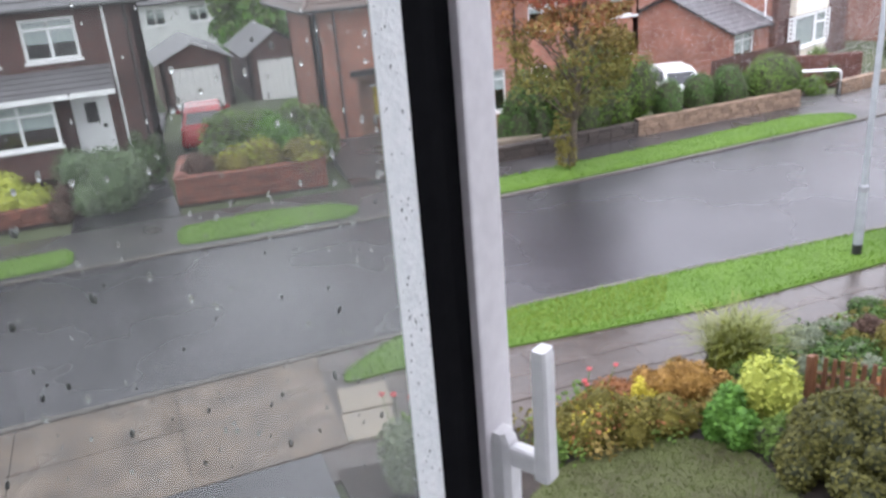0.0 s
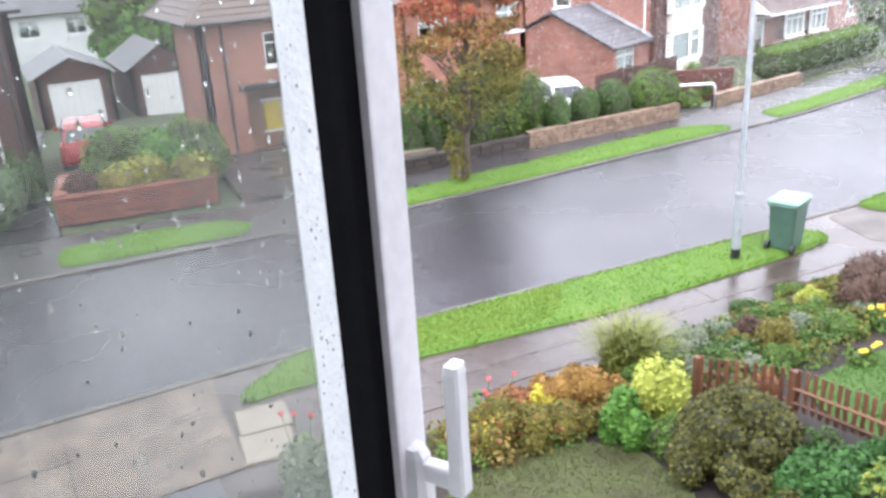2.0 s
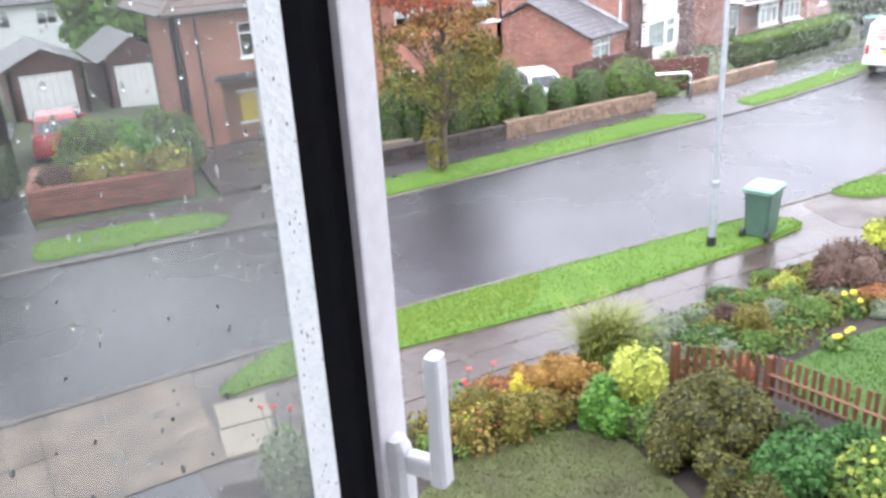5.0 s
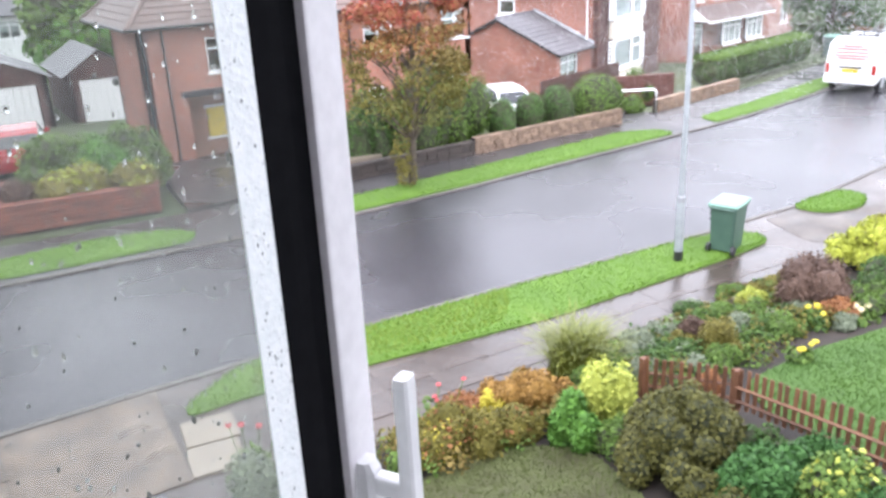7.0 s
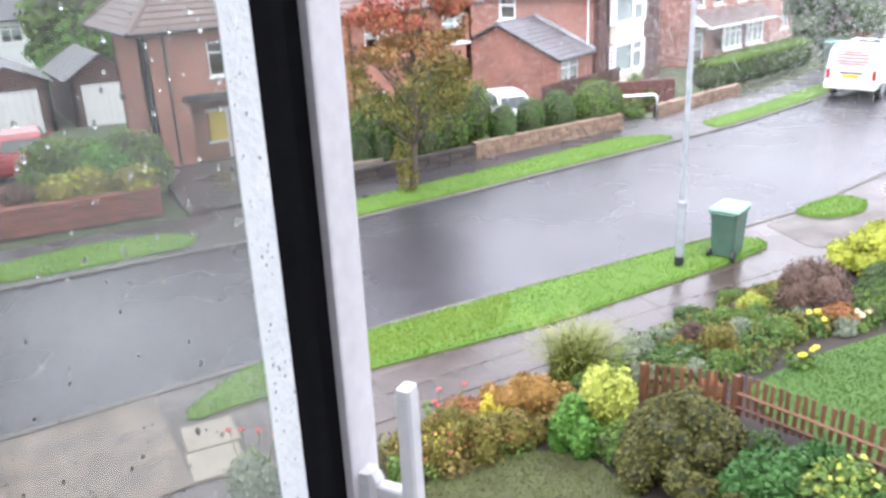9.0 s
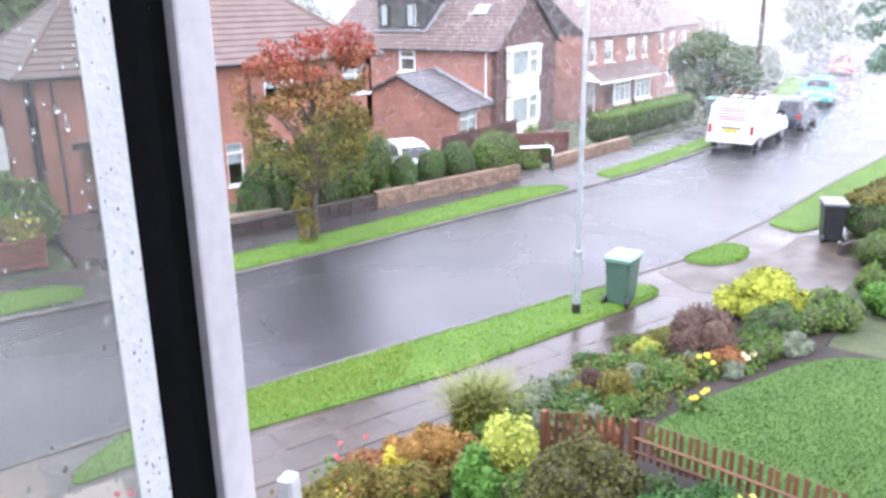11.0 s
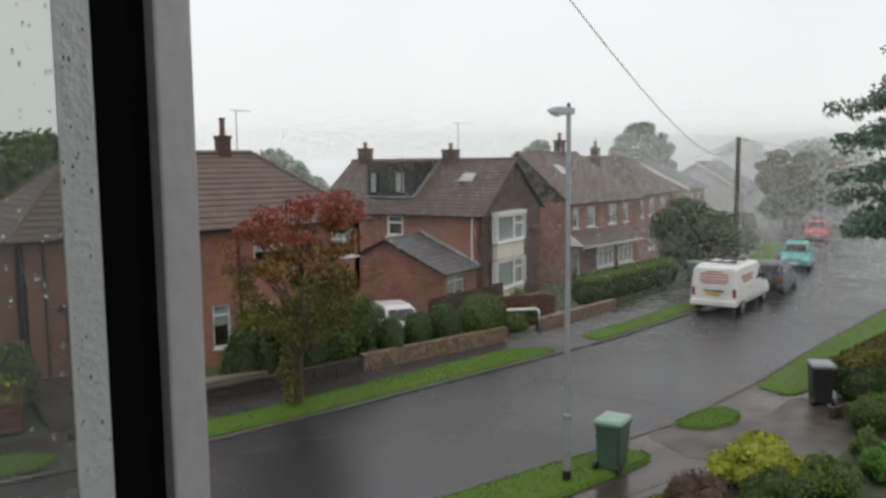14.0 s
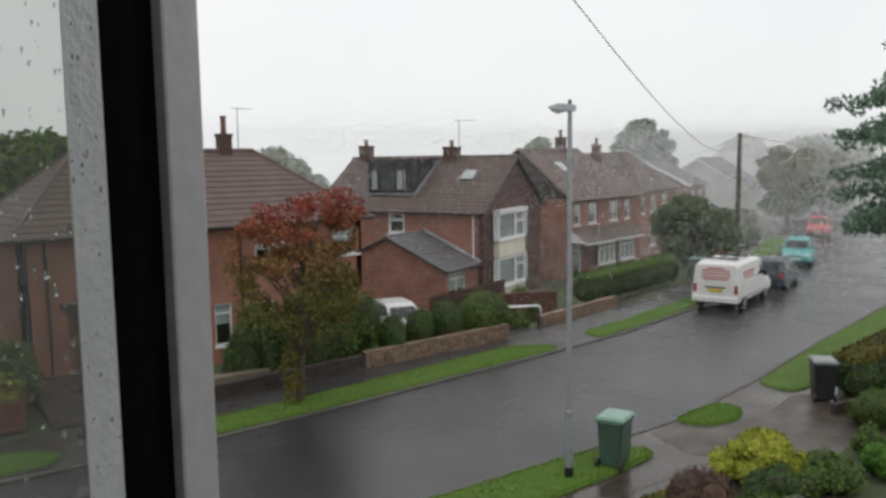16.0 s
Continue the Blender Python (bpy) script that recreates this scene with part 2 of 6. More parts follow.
def leaf_mesh(name, lumps, count, size, mats, seed=0, aim=0.6, core=0.72, long=1.6, droop=0.0):
    """Leaves round lumps (x, y, z, rx, ry, rz): small bent rhombs, each an island, over an added solid core."""
    rng = np.random.default_rng(seed)
    lumps = np.array(lumps, float)
    area = (lumps[:, 3] * lumps[:, 4] + lumps[:, 3] * lumps[:, 5] + lumps[:, 4] * lumps[:, 5])
    which = rng.choice(len(lumps), count, p=area / area.sum())
    d = rng.normal(size=(count, 3))
    d /= np.linalg.norm(d, axis=1)[:, None]
    L = lumps[which]
    p = L[:, :3] + d * L[:, 3:] * rng.uniform(0.78, 1.1, (count, 1))
    nrm = d * aim + rng.normal(size=(count, 3)) * 0.5
    nrm[:, 2] += 0.25
    nrm /= np.linalg.norm(nrm, axis=1)[:, None]
    a = np.cross(nrm, rng.normal(size=(count, 3)))
    a[:, 2] -= droop
    a /= np.linalg.norm(a, axis=1)[:, None]
    b = np.cross(nrm, a)
    s = size * rng.uniform(0.6, 1.35, (count, 1))
    quad = np.stack([p - a * s * long / 2, p + b * s / 2 - nrm * s * 0.12, p + a * s * long / 2, p - b * s / 2 - nrm * s * 0.12], 1).reshape(-1, 3)
    faces = np.arange(count * 4).reshape(-1, 4).tolist()
    verts = quad.tolist()
    split = len(faces)
    if core:
        b2 = bmesh.new()
        bmesh.ops.create_icosphere(b2, subdivisions=2, radius=1.0)
        base = [v.co.copy() for v in b2.verts]
        fs = [[v.index for v in f.verts] for f in b2.faces]
        b2.free()
        for x, y, z, rx, ry, rz in lumps:
            o = len(verts)
            for c in base:
                k = core * (1 + 0.25 * noise.noise(c * 2.3 + Vector((x, y, z))))
                verts.append((x + c.x * rx * k, y + c.y * ry * k, z + c.z * rz * k))
            faces += [[i + o for i in f] for f in fs]
    me = bpy.data.meshes.new(name)
    me.from_pydata(verts, [], faces)
    for one in mats:
        me.materials.append(one)
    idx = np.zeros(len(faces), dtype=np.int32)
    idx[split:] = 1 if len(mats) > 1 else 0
    me.polygons.foreach_set("material_index", idx)
    return me


def dome(rng, n, rx, ry, rz, size=0.45, base=0.0):
    """Lumps scattered over a dome of that size, standing on z = base."""
    out = []
    for i in range(n):
        a, h = rng.uniform(0, 2 * math.pi), rng.uniform(0.1, 0.95)
        k = math.sqrt(1 - h * h * 0.9) * rng.uniform(0.45, 0.8)
        q = size * rng.uniform(0.7, 1.25)
        out.append((math.cos(a) * k * rx, math.sin(a) * k * ry, base + rz * (0.18 + 0.62 * h), rx * q, ry * q, rz * q))
    return out


# added filler core for foliage, toned dark so that leaf gaps read dark
DARK_CORE = mat("dark_core_fill", (0.02, 0.026, 0.012), (0.055, 0.06, 0.028), 0.9, 6, 40, 0.5)


def leaves(name, dark, light, rough=0.62):
    """Leaf colour with a little light coming through and a dull wet sheen."""
    m = mat(name, dark, light, rough, 3.0, 30, 0, spread=0.6)
    b = m.node_tree.nodes["Principled BSDF"]
    b.inputs["Specular IOR Level"].default_value = 0.22
    b.inputs["Subsurface Weight"].default_value = 0.0
    return m


DEEP = leaves("deep_green_leaves", (0.02, 0.045, 0.011), (0.075, 0.14, 0.032))
MID = leaves("mid_green_leaves", (0.037, 0.075, 0.012), (0.13, 0.205, 0.04))
FRESH = leaves("bright_green_leaves", (0.034, 0.092, 0.012), (0.10, 0.22, 0.032))
OLIVE = leaves("olive_leaves", (0.05, 0.046, 0.008), (0.185, 0.16, 0.033))
LIME = leaves("lime_leaves", (0.15, 0.185, 0.026), (0.46, 0.49, 0.095))
GOLD = leaves("golden_leaves", (0.22, 0.18, 0.015), (0.58, 0.50, 0.06))
ORANGE = leaves("orange_leaves", (0.12, 0.062, 0.015), (0.36, 0.21, 0.055))
RED = leaves("red_leaves", (0.16, 0.028, 0.018), (0.42, 0.09, 0.05))
PURPLE = leaves("purple_leaves", (0.045, 0.027, 0.021), (0.135, 0.085, 0.062))
SAGE = leaves("sage_leaves", (0.065, 0.098, 0.05), (0.15, 0.20, 0.11))
YELLOW_GREEN = leaves("yellow_green_leaves", (0.13, 0.155, 0.016), (0.44, 0.47, 0.06))
BUSHY = leaves("dark_olive_leaves", (0.022, 0.026, 0.006), (0.118, 0.112, 0.026))
LUSH = leaves("lush_green_leaves", (0.016, 0.052, 0.010), (0.055, 0.135, 0.03))
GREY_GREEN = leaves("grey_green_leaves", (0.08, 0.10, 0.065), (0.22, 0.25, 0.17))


def bush(name, label, x, y, z, rx, ry, rz, leafmat, count=1800, size=0.07, n=9, seed=1, group="", lump=0.45, extra=(), long=1.6):
    """A shrub: stems, foliage, and further foliage or flowers in other colours as parts."""
    size, count = size * 0.6, int(count * 2.4)
    rng = np.random.default_rng(seed)
    ob = thing(name, pose(x, y, z), label, "shrub", group)
    lumps = dome(rng, n, rx, ry, rz, lump)
    part("foliage", leaf_mesh("foliage", lumps, count, size, (leafmat, DARK_CORE if leafmat in (DEEP, MID, BUSHY) else leafmat), seed, long=long, core=0.78), None, ob)
    bm = bmesh.new()
    for k in range(5):
        a = rng.uniform(0, 6.28)
        tube(bm, [(0, 0, -0.1), (math.cos(a) * rx * 0.2, math.sin(a) * ry * 0.2, rz * 0.3), (math.cos(a) * rx * 0.5, math.sin(a) * ry * 0.5, rz * 0.6)], [0.025, 0.018, 0.008], 5)
    part("stems", bm, BARK, ob)
    for nm, m2, c2, s2, lab in extra:
        top = [(a, b, c + rz * 0.05, d, e, f) for a, b, c, d, e, f in lumps[: max(2, n // 2)]]
        part(nm, leaf_mesh(nm, top, c2, s2, (m2,), seed + 7, core=0, long=1.1), None, ob, lab)
    return ob

# ---- ground, road, verges ----
FAR_X, FAR_Y = (-60, -10, 0, 8, 12, 16, 20, 24, 29.5, 36.5, 44.5, 62.5, 120), (18.6, 18.4, 18.15, 17.45, 17.5, 17.68, 17.82, 18.12, 19.0, 20.6, 23.6, 31.4, 62)
NEAR_X, NEAR_Y = (-60, -10, 0, 6, 13, 16.8, 21.3, 27, 36, 48, 66, 124), (12.2, 12.1, 11.95, 11.85, 11.35, 11.2, 11.75, 12.75, 14.1, 17.6, 25.0, 56)


def far_kerb(x):
    return lerp(x, FAR_X, FAR_Y)


def near_kerb(x):
    return lerp(x, NEAR_X, NEAR_Y)


def smooth(a, b, v):
    t = min(1, max(0, (v - a) / (b - a)))
    return t * t * (3 - 2 * t)


def land(x, y):
    """Garden rising to the house, level road, ground falling away beyond the far footway."""
    n0, f0 = near_kerb(x), far_kerb(x)
    if y < n0 - 1:
        return 0.02 + 0.10 * max(0, min(n0 - 3.0, 8.6) - max(y, -2)) - 0.06
    if y < f0 + 2.6:
        return -0.10
    return -0.10 - lerp(x, (5, 17), (0.25, 0.95)) * smooth(2.6, 8.0, y - f0) - 0.5 * smooth(9, 20, y - f0)


bm = bmesh.new()
xs = [-600, -200, -60] + [-24 + i for i in range(0, 96)] + [90, 130, 300, 800]
ys = [-600, -100, -20] + [-3 + 0.5 * i for i in range(0, 74)] + [36, 40, 50, 70, 120, 300, 900]
grid = [[bm.verts.new((x, y, land(x, y) + 0.02 * noise.noise((x, y, 0)))) for x in xs] for y in ys]
for r0, r1 in zip(grid, grid[1:]):
    for i in range(len(xs) - 1):
        bm.faces.new((r0[i], r0[i + 1], r1[i + 1], r1[i]))
solid("ground", bm, LAND, "dark rough earth and grass falling away from the road", "ground", kind="structure", smooth=True)

# carriageway
bm = bmesh.new()
rx = [-60, -30] + [-14 + i for i in range(0, 85)] + [80, 95, 118]
rows_ = [[bm.verts.new((x, near_kerb(x) + (far_kerb(x) - near_kerb(x)) * k / 6, 0.05 * (1 - ((k - 3) / 3) ** 2))) for k in range(7)] for x in rx]
for a, b in zip(rows_, rows_[1:]):
    for k in range(6):
        bm.faces.new((a[k], b[k], b[k + 1], a[k + 1]))
solid("road", bm, ASPHALT, "wet dark grey asphalt road with a sheen of rain", "road", kind="structure", smooth=True)

# footways either side
bm = bmesh.new()
fx = [-40, -20] + [-8 + i for i in range(0, 68)] + [70, 90]
prism(bm, [(x, far_kerb(x) + 0.12) for x in fx] + [(x, far_kerb(x) + 2.75) for x in reversed(fx)], -0.2, 0.035)
solid("pavement_far", bm, FAR_FOOTWAY, "wet dark asphalt footway across the road", "pavement", kind="structure")
bm = bmesh.new()
nx = [-40, -20] + [-8 + i for i in range(0, 68)] + [70, 90]
prism(bm, [(x, near_kerb(x) - 0.12) for x in nx] + [(x, near_kerb(x) - 3.4) for x in reversed(nx)], -0.2, 0.03)
solid("pavement_near", bm, FOOTWAY, "wet brown-grey footway with puddles beside the verge", "pavement", kind="structure")


def kerb_row(name, fn, side, x0, x1, label):
    """A row of kerb stones, each 0.9 m long, along a kerb line."""
    ob = thing(name, pose(0, 0, 0), label, "kerb", kind="structure")
    bm = bmesh.new()
    soft_box(bm, -0.445, -0.06, -0.15, 0.445, 0.06, 0.055, 0.012, seg=1)
    me = mesh_of("kerb_stone", bm, KERB)
    x = x0
    while x < x1:
        a = math.atan2(fn(x + 0.45) - fn(x - 0.45), 0.9)
        part("kerb_stone", me, None, ob, m=pose(x, fn(x) + side * 0.06, 0.0, random.uniform(-0.8, 0.8), 0, math.degrees(a)))
        x += 0.9 * math.cos(a)


kerb_row("kerb_far", far_kerb, 1, -8, 46, "worn pale concrete kerb stones by the far verge")
kerb_row("kerb_near", near_kerb, -1, -6, 40, "worn pale concrete kerb stones by the near verge")


def rounded(points, n=5, r=0.35):
    """A closed outline with its corners rounded off."""
    out = []
    P = [Vector((*p, 0)) for p in points]
    for i, p in enumerate(P):
        a, b = P[i - 1], P[(i + 1) % len(P)]
        ra, rb = min(r, (a - p).length * 0.45), min(r, (b - p).length * 0.45)
        p0, p1 = p + (a - p).normalized() * ra, p + (b - p).normalized() * rb
        for k in range(n):
            t = k / (n - 1)
            q = p0 * (1 - t) ** 2 + p * 2 * t * (1 - t) + p1 * t * t
            out.append((q.x, q.y))
    return out


def inside(x, y, poly):
    hit = False
    for (x0, y0), (x1, y1) in zip(poly, poly[1:] + poly[:1]):
        if (y0 > y) != (y1 > y) and x < (x1 - x0) * (y - y0) / (y1 - y0) + x0:
            hit = not hit
    return hit


def blades(poly, count, tall, zfn, seed, material, name, label):
    """Loose grass blades over an outline, one mesh."""
    rng = np.random.default_rng(seed)
    xs_, ys_ = [p[0] for p in poly], [p[1] for p in poly]
    vs, fs = [], []
    while len(fs) < count:
        x, y = rng.uniform(min(xs_) - 0.04, max(xs_) + 0.04), rng.uniform(min(ys_) - 0.04, max(ys_) + 0.04)
        if not inside(x, y, poly):
            continue
        z, a = zfn(x, y), rng.uniform(0, 6.28)
        h, w = tall * rng.uniform(0.5, 1.4), 0.007 + 0.006 * rng.random()
        lx, ly = rng.normal(0, h * 0.45, 2)
        o = len(vs)
        vs += [(x - math.cos(a) * w, y - math.sin(a) * w, z - 0.01), (x + math.cos(a) * w, y + math.sin(a) * w, z - 0.01), (x + lx, y + ly, z + h)]
        fs.append((o, o + 1, o + 2))
    me = bpy.data.meshes.new(name)
    me.from_pydata(vs, [], fs)
    me.materials.append(material)
    return tagged(new(name, me), label, "grass", kind="stuff")


def verge(poly, z, seed, count, tall=0.05, label="bright green mown grass verge, wet with rain"):
    poly = rounded(poly)
    bm = bmesh.new()
    prism(bm, poly, -0.15, z)
    inner = bmesh.ops.inset_region(bm, faces=[f for f in bm.faces if f.normal.z > 0.9], thickness=0.14)
    for f in bm.faces:
        if f.normal.z > 0.9 and len(f.verts) > 4:
            for v in f.verts:
                v.co.z += 0.035
    solid("verge", bm, TURF, label, "verge", kind="structure", smooth=False)
    blades(poly, count, tall, lambda x, y: z + 0.02, seed, BLADE, "grass_blades", "short blades of " + label)


verge([(3.4, near_kerb(3.4) - 0.15), (6, near_kerb(6) - 0.15), (9.5, near_kerb(9.5) - 0.15), (13, near_kerb(13) - 0.15), (13.9, 11.0), (14.5, 10.55), (14.35, 10.05), (13, 9.95), (8.5, 10.0), (5.2, 10.48), (2.9, 10.75), (2.3, 10.7), (2.3, 11.0)], 0.06, 1, 17000)
blades(rounded([(3.6, 11.5), (6, 11.6), (8.6, 11.4), (7.6, 10.3), (6, 10.5), (3.2, 10.85)]), 6500, 0.05, lambda x, y: 0.085, 21, mat("yellow_blade", (0.09, 0.14, 0.009), (0.24, 0.30, 0.03), 0.6, 0.8, 20, 0, spread=0.5), "grass_blades", "yellower blades of bright green mown grass verge")
verge([(16.5, 11.15), (17.5, 11.25), (18.6, 11.2), (18.6, 10.5), (17.7, 10.1), (16.7, 10.4)], 0.05, 3, 2700)
verge([(21.0, 11.5), (24, 12.05), (27, 12.6), (36, 13.9), (48, 17.3), (48, 15.2), (36, 11.6), (27, 10.5), (23, 10.2), (20.8, 10.4)], 0.06, 4, 9000)
verge([(7.3, far_kerb(7.3) + 0.15), (12, 17.66), (16, 17.84), (19.6, 17.98), (20.3, 18.05), (20.1, 18.7), (18.9, 19.25), (16, 19.1), (13, 18.92), (9.2, 18.8), (7.3, 18.85)], 0.07, 5, 14000)
verge([(0.6, 18.5), (2.5, 18.3), (4.6, 18.2), (4.95, 18.7), (4.4, 19.4), (2.5, 19.85), (0.7, 19.7)], 0.06, 6, 5000)
verge([(-7, 18.65), (-1.6, 18.6), (-1.6, 19.7), (-7, 19.9)], 0.06, 7, 4000)
verge([(22.4, 18.15), (26, 18.55), (29.5, 19.2), (33, 19.95), (33, 20.9), (29.5, 20.2), (26, 19.55), (22.6, 19.1)], 0.06, 8, 6000)
verge([(40, 22.2), (46, 24.5), (58, 29.8), (58, 31.3), (46, 26), (40, 23.7)], 0.06, 9, 3000)

# ---- own house front and the open casement ----
# unseen front wall, made white to bounce light onto the sash
bm = bmesh.new()
for x0, x1, z0, z1 in ((-9, -0.8, 0.2, 8.6), (0.62, 9, 0.2, 8.6), (-0.8, 0.62, 0.2, 5.55), (-0.8, 0.62, 7.0, 8.6)):
    box(bm, x0, -0.16, z0, x1, 0.1, z1)
solid("wall_own", bm, mat("bounce_white_wall", (0.68, 0.68, 0.67), (0.75, 0.75, 0.74), 0.8, 0.5, 3, 0), "unseen front wall of the viewing house with one window opening, white to bounce light", "wall", kind="structure")
bm = bmesh.new()
box(bm, -2.0, -3.6, 4.75, 2.2, -0.17, 4.85)
solid("floor", bm, mat("carpet", (0.08, 0.07, 0.06), (0.14, 0.12, 0.1), 0.95, 3, 80, 0.3), "dim carpeted bedroom floor", "floor", kind="structure")
# unseen room, its plaster lightened to bounce light as well
bm = bmesh.new()
box(bm, -2.1, -3.7, 4.75, -2.0, -0.17, 7.3)
box(bm, 2.2, -3.7, 4.75, 2.3, -0.17, 7.3)
box(bm, -2.0, -3.7, 4.75, 2.2, -3.6, 7.3)
solid("wall_room", bm, ROOM, "unseen bedroom walls behind the window, plaster kept pale to bounce light", "wall", kind="structure")
bm = bmesh.new()
box(bm, -2.1, -3.7, 7.3, 2.3, -0.17, 7.4)
solid("ceiling", bm, ROOM, "plain bedroom ceiling", "ceiling", kind="structure")
bm = bmesh.new()
for s in ((-0.8, -0.74, 5.55, 7.0), (0.56, 0.62, 5.55, 7.0), (-0.74, 0.56, 5.55, 5.61), (-0.74, 0.56, 6.94, 7.0)):
    box(bm, s[0], -0.02, s[2], s[1], 0.06, s[3])
solid("window_1", bm, UPVC, "white plastic outer window frame set in brickwork", "window", kind="structure")

SASH_GREY = mat("sash_paint", (0.66, 0.63, 0.65), (0.78, 0.75, 0.77), 0.4, 5, 60, 0.04)
SASH_WHITE = mat("wet_white_paint", (0.86, 0.89, 0.89), (0.95, 0.96, 0.96), 0.25, 25, 120, 0.25)
RUBBER = mat("black_rubber", (0.0035, 0.0037, 0.0048), (0.0065, 0.0065, 0.008), 0.9, 8, 60, 0)
RUBBER.node_tree.nodes["Principled BSDF"].inputs["Specular IOR Level"].default_value = 0.08
# local axes: x from the free edge towards the hinge, y towards the room, z up
sash_m = Matrix(((-0.86, 0.51, 0, 0.2747), (-0.51, -0.86, 0, 0.5891), (0, 0, 1, 6.3), (0, 0, 0, 1)))
sash = thing("casement_sash", sash_m, "open white casement sash with a wet pane and black rubber seal", "window")
ZB, ZT = -0.72, 0.66
bm = bmesh.new()
soft_box(bm, 0.0, -0.05, ZB, 0.0440, 0.0, ZT, 0.003)
part("stile", bm, SASH_GREY, sash, "off-white painted stile")
for nm, q in (("hinge_stile", (0.82, ZB, 0.90, ZT)), ("bottom_rail", (0.046, ZB - 0.03, 0.82, ZB + 0.03)), ("top_rail", (0.046, ZT - 0.03, 0.82, ZT + 0.03))):
    bm = bmesh.new()
    soft_box(bm, q[0], -0.05, q[1], q[2], 0.0, q[3], 0.003)
    part(nm, bm, SASH_GREY, sash)
# bevel beside the stile, in a darker copy of the sash paint
bm = bmesh.new()
loft(bm, [[(0.0442, -0.0005, z), (0.0462, -0.006, z), (0.0462, -0.03, z), (0.0442, -0.03, z)] for z in (ZB + 0.03, ZT - 0.03)])
part("bead", bm, mat("darker_sash_paint", (0.42, 0.39, 0.41), (0.52, 0.49, 0.51), 0.4, 5, 60, 0.04), sash)
bm = bmesh.new()
loft(bm, [[(0.0464, -0.006, z), (0.060, -0.009, z), (0.074, -0.0095, z), (0.0922, -0.012, z), (0.0922, -0.032, z), (0.0464, -0.032, z)] for z in (ZB + 0.03, ZT - 0.03)])
part("rubber_seal", bm, RUBBER, sash, "black rubber seal")
bm = bmesh.new()
box(bm, 0.0924, -0.0124, ZB + 0.03, 0.1235, -0.0114, ZT - 0.03)
part("outer_lip", bm, SASH_WHITE, sash, "white outer lip spotted with rain")
bm = bmesh.new()
box(bm, 0.0924, -0.0138, ZB + 0.03, 0.818, -0.0125, ZT - 0.03)
pane = part("pane", bm, glass_mat("wet_pane", (0.76, 0.78, 0.76), 0.015, 0.2, 0.02), sash, "rain-spotted glass pane")
pane.visible_shadow = False
bm = bmesh.new()
rng = np.random.default_rng(5)
WATER = bpy.data.materials.new("water_drop")
WATER.use_nodes = True
wb = WATER.node_tree.nodes["Principled BSDF"]
wb.inputs["Base Color"].default_value, wb.inputs["Roughness"].default_value = (0.95, 0.97, 0.97, 1), 0.03
wb.inputs["Transmission Weight"].default_value, wb.inputs["IOR"].default_value = 1.0, 1.33
for k in range(1500):
    x = 0.124 + 0.42 * rng.random() ** 1.5
    z = rng.uniform(ZB + 0.05, 0.3)
    r = 0.0006 + 0.0015 * rng.random() ** 4
    tall = r * rng.uniform(1.0, 2.2)
    b2 = bmesh.new()
    bmesh.ops.create_icosphere(b2, subdivisions=1, radius=1)
    join(bm, b2, Matrix.Translation((x, -0.0143, z)) @ Matrix.Diagonal((r, r * 0.5, tall, 1)))
drops = part("rain_drops", bm, WATER, sash, "rain drops clinging to the glass", smooth=True)
drops.visible_shadow = False
tagged(drops, kind="stuff")
# opaque drops: the dark they would refract is put into the colour
DARK_DROP = mat("dark_drop_tone", (0.10, 0.10, 0.095), (0.42, 0.43, 0.42), 0.08, 300, 900, 0)
for low, high, count_ in ((ZB + 0.06, -0.14, 150), (-0.14, 0.2, 60)):
    bm = bmesh.new()
    for k in range(count_):
        b2 = bmesh.new()
        bmesh.ops.create_icosphere(b2, subdivisions=1, radius=1)
        r = 0.0008 + 0.0013 * rng.random() ** 2
        for v in b2.verts:
            v.co.x *= 1 + 0.5 * max(0, -v.co.z)
        join(bm, b2, Matrix.Translation((rng.uniform(0.126, 0.60), -0.0143, rng.uniform(low, high))) @ pose(0, 0, 0, 0, rng.uniform(-25, 25), 0) @ Matrix.Diagonal((r, r * 0.4, r * rng.uniform(1.2, 2.4), 1)))
    tagged(part("heavy_drops", bm, DARK_DROP, sash, "heavier drops running down the glass, refracted dark put into their colour", smooth=True), kind="stuff")
# rain specks on the lip, with their dark refraction put in as grey
bm = bmesh.new()
for k in range(200):
    b2 = bmesh.new()
    bmesh.ops.create_icosphere(b2, subdivisions=1, radius=1)
    r = 0.0005 + 0.0009 * rng.random() ** 2
    join(bm, b2, Matrix.Translation((rng.uniform(0.0935, 0.1225), -0.0113, rng.uniform(ZB + 0.05, ZT - 0.05))) @ Matrix.Diagonal((r * 0.8, r * 0.4, r * rng.uniform(0.9, 2.0), 1)))
tagged(part("lip_specks", bm, mat("dark_speck_tone", (0.12, 0.125, 0.125), (0.35, 0.36, 0.36), 0.1, 8, 60, 0, spread=0.6), sash, "wet specks on the white lip, refracted dark put into their colour"), kind="stuff")
# cockspur handle on the stile
handle = new("handle")
handle.parent = sash
bm = bmesh.new()
loft(bm, [[(0.026 + sx * w, d, z) for sx, d in ((-1, 0.0), (-1, h * 0.7), (-0.6, h), (0.6, h), (1, h * 0.7), (1, 0.0))] for z, w, h in ((-0.54, 0.011, 0.012), (-0.52, 0.0125, 0.017), (-0.45, 0.0125, 0.018), (-0.430, 0.011, 0.016), (-0.422, 0.0085, 0.011))])
HANDLE_PAINT = mat("handle_white", (0.66, 0.65, 0.66), (0.76, 0.75, 0.76), 0.3, 6, 60, 0.03)
part("backplate", bm, HANDLE_PAINT, handle)
bm = bmesh.new()
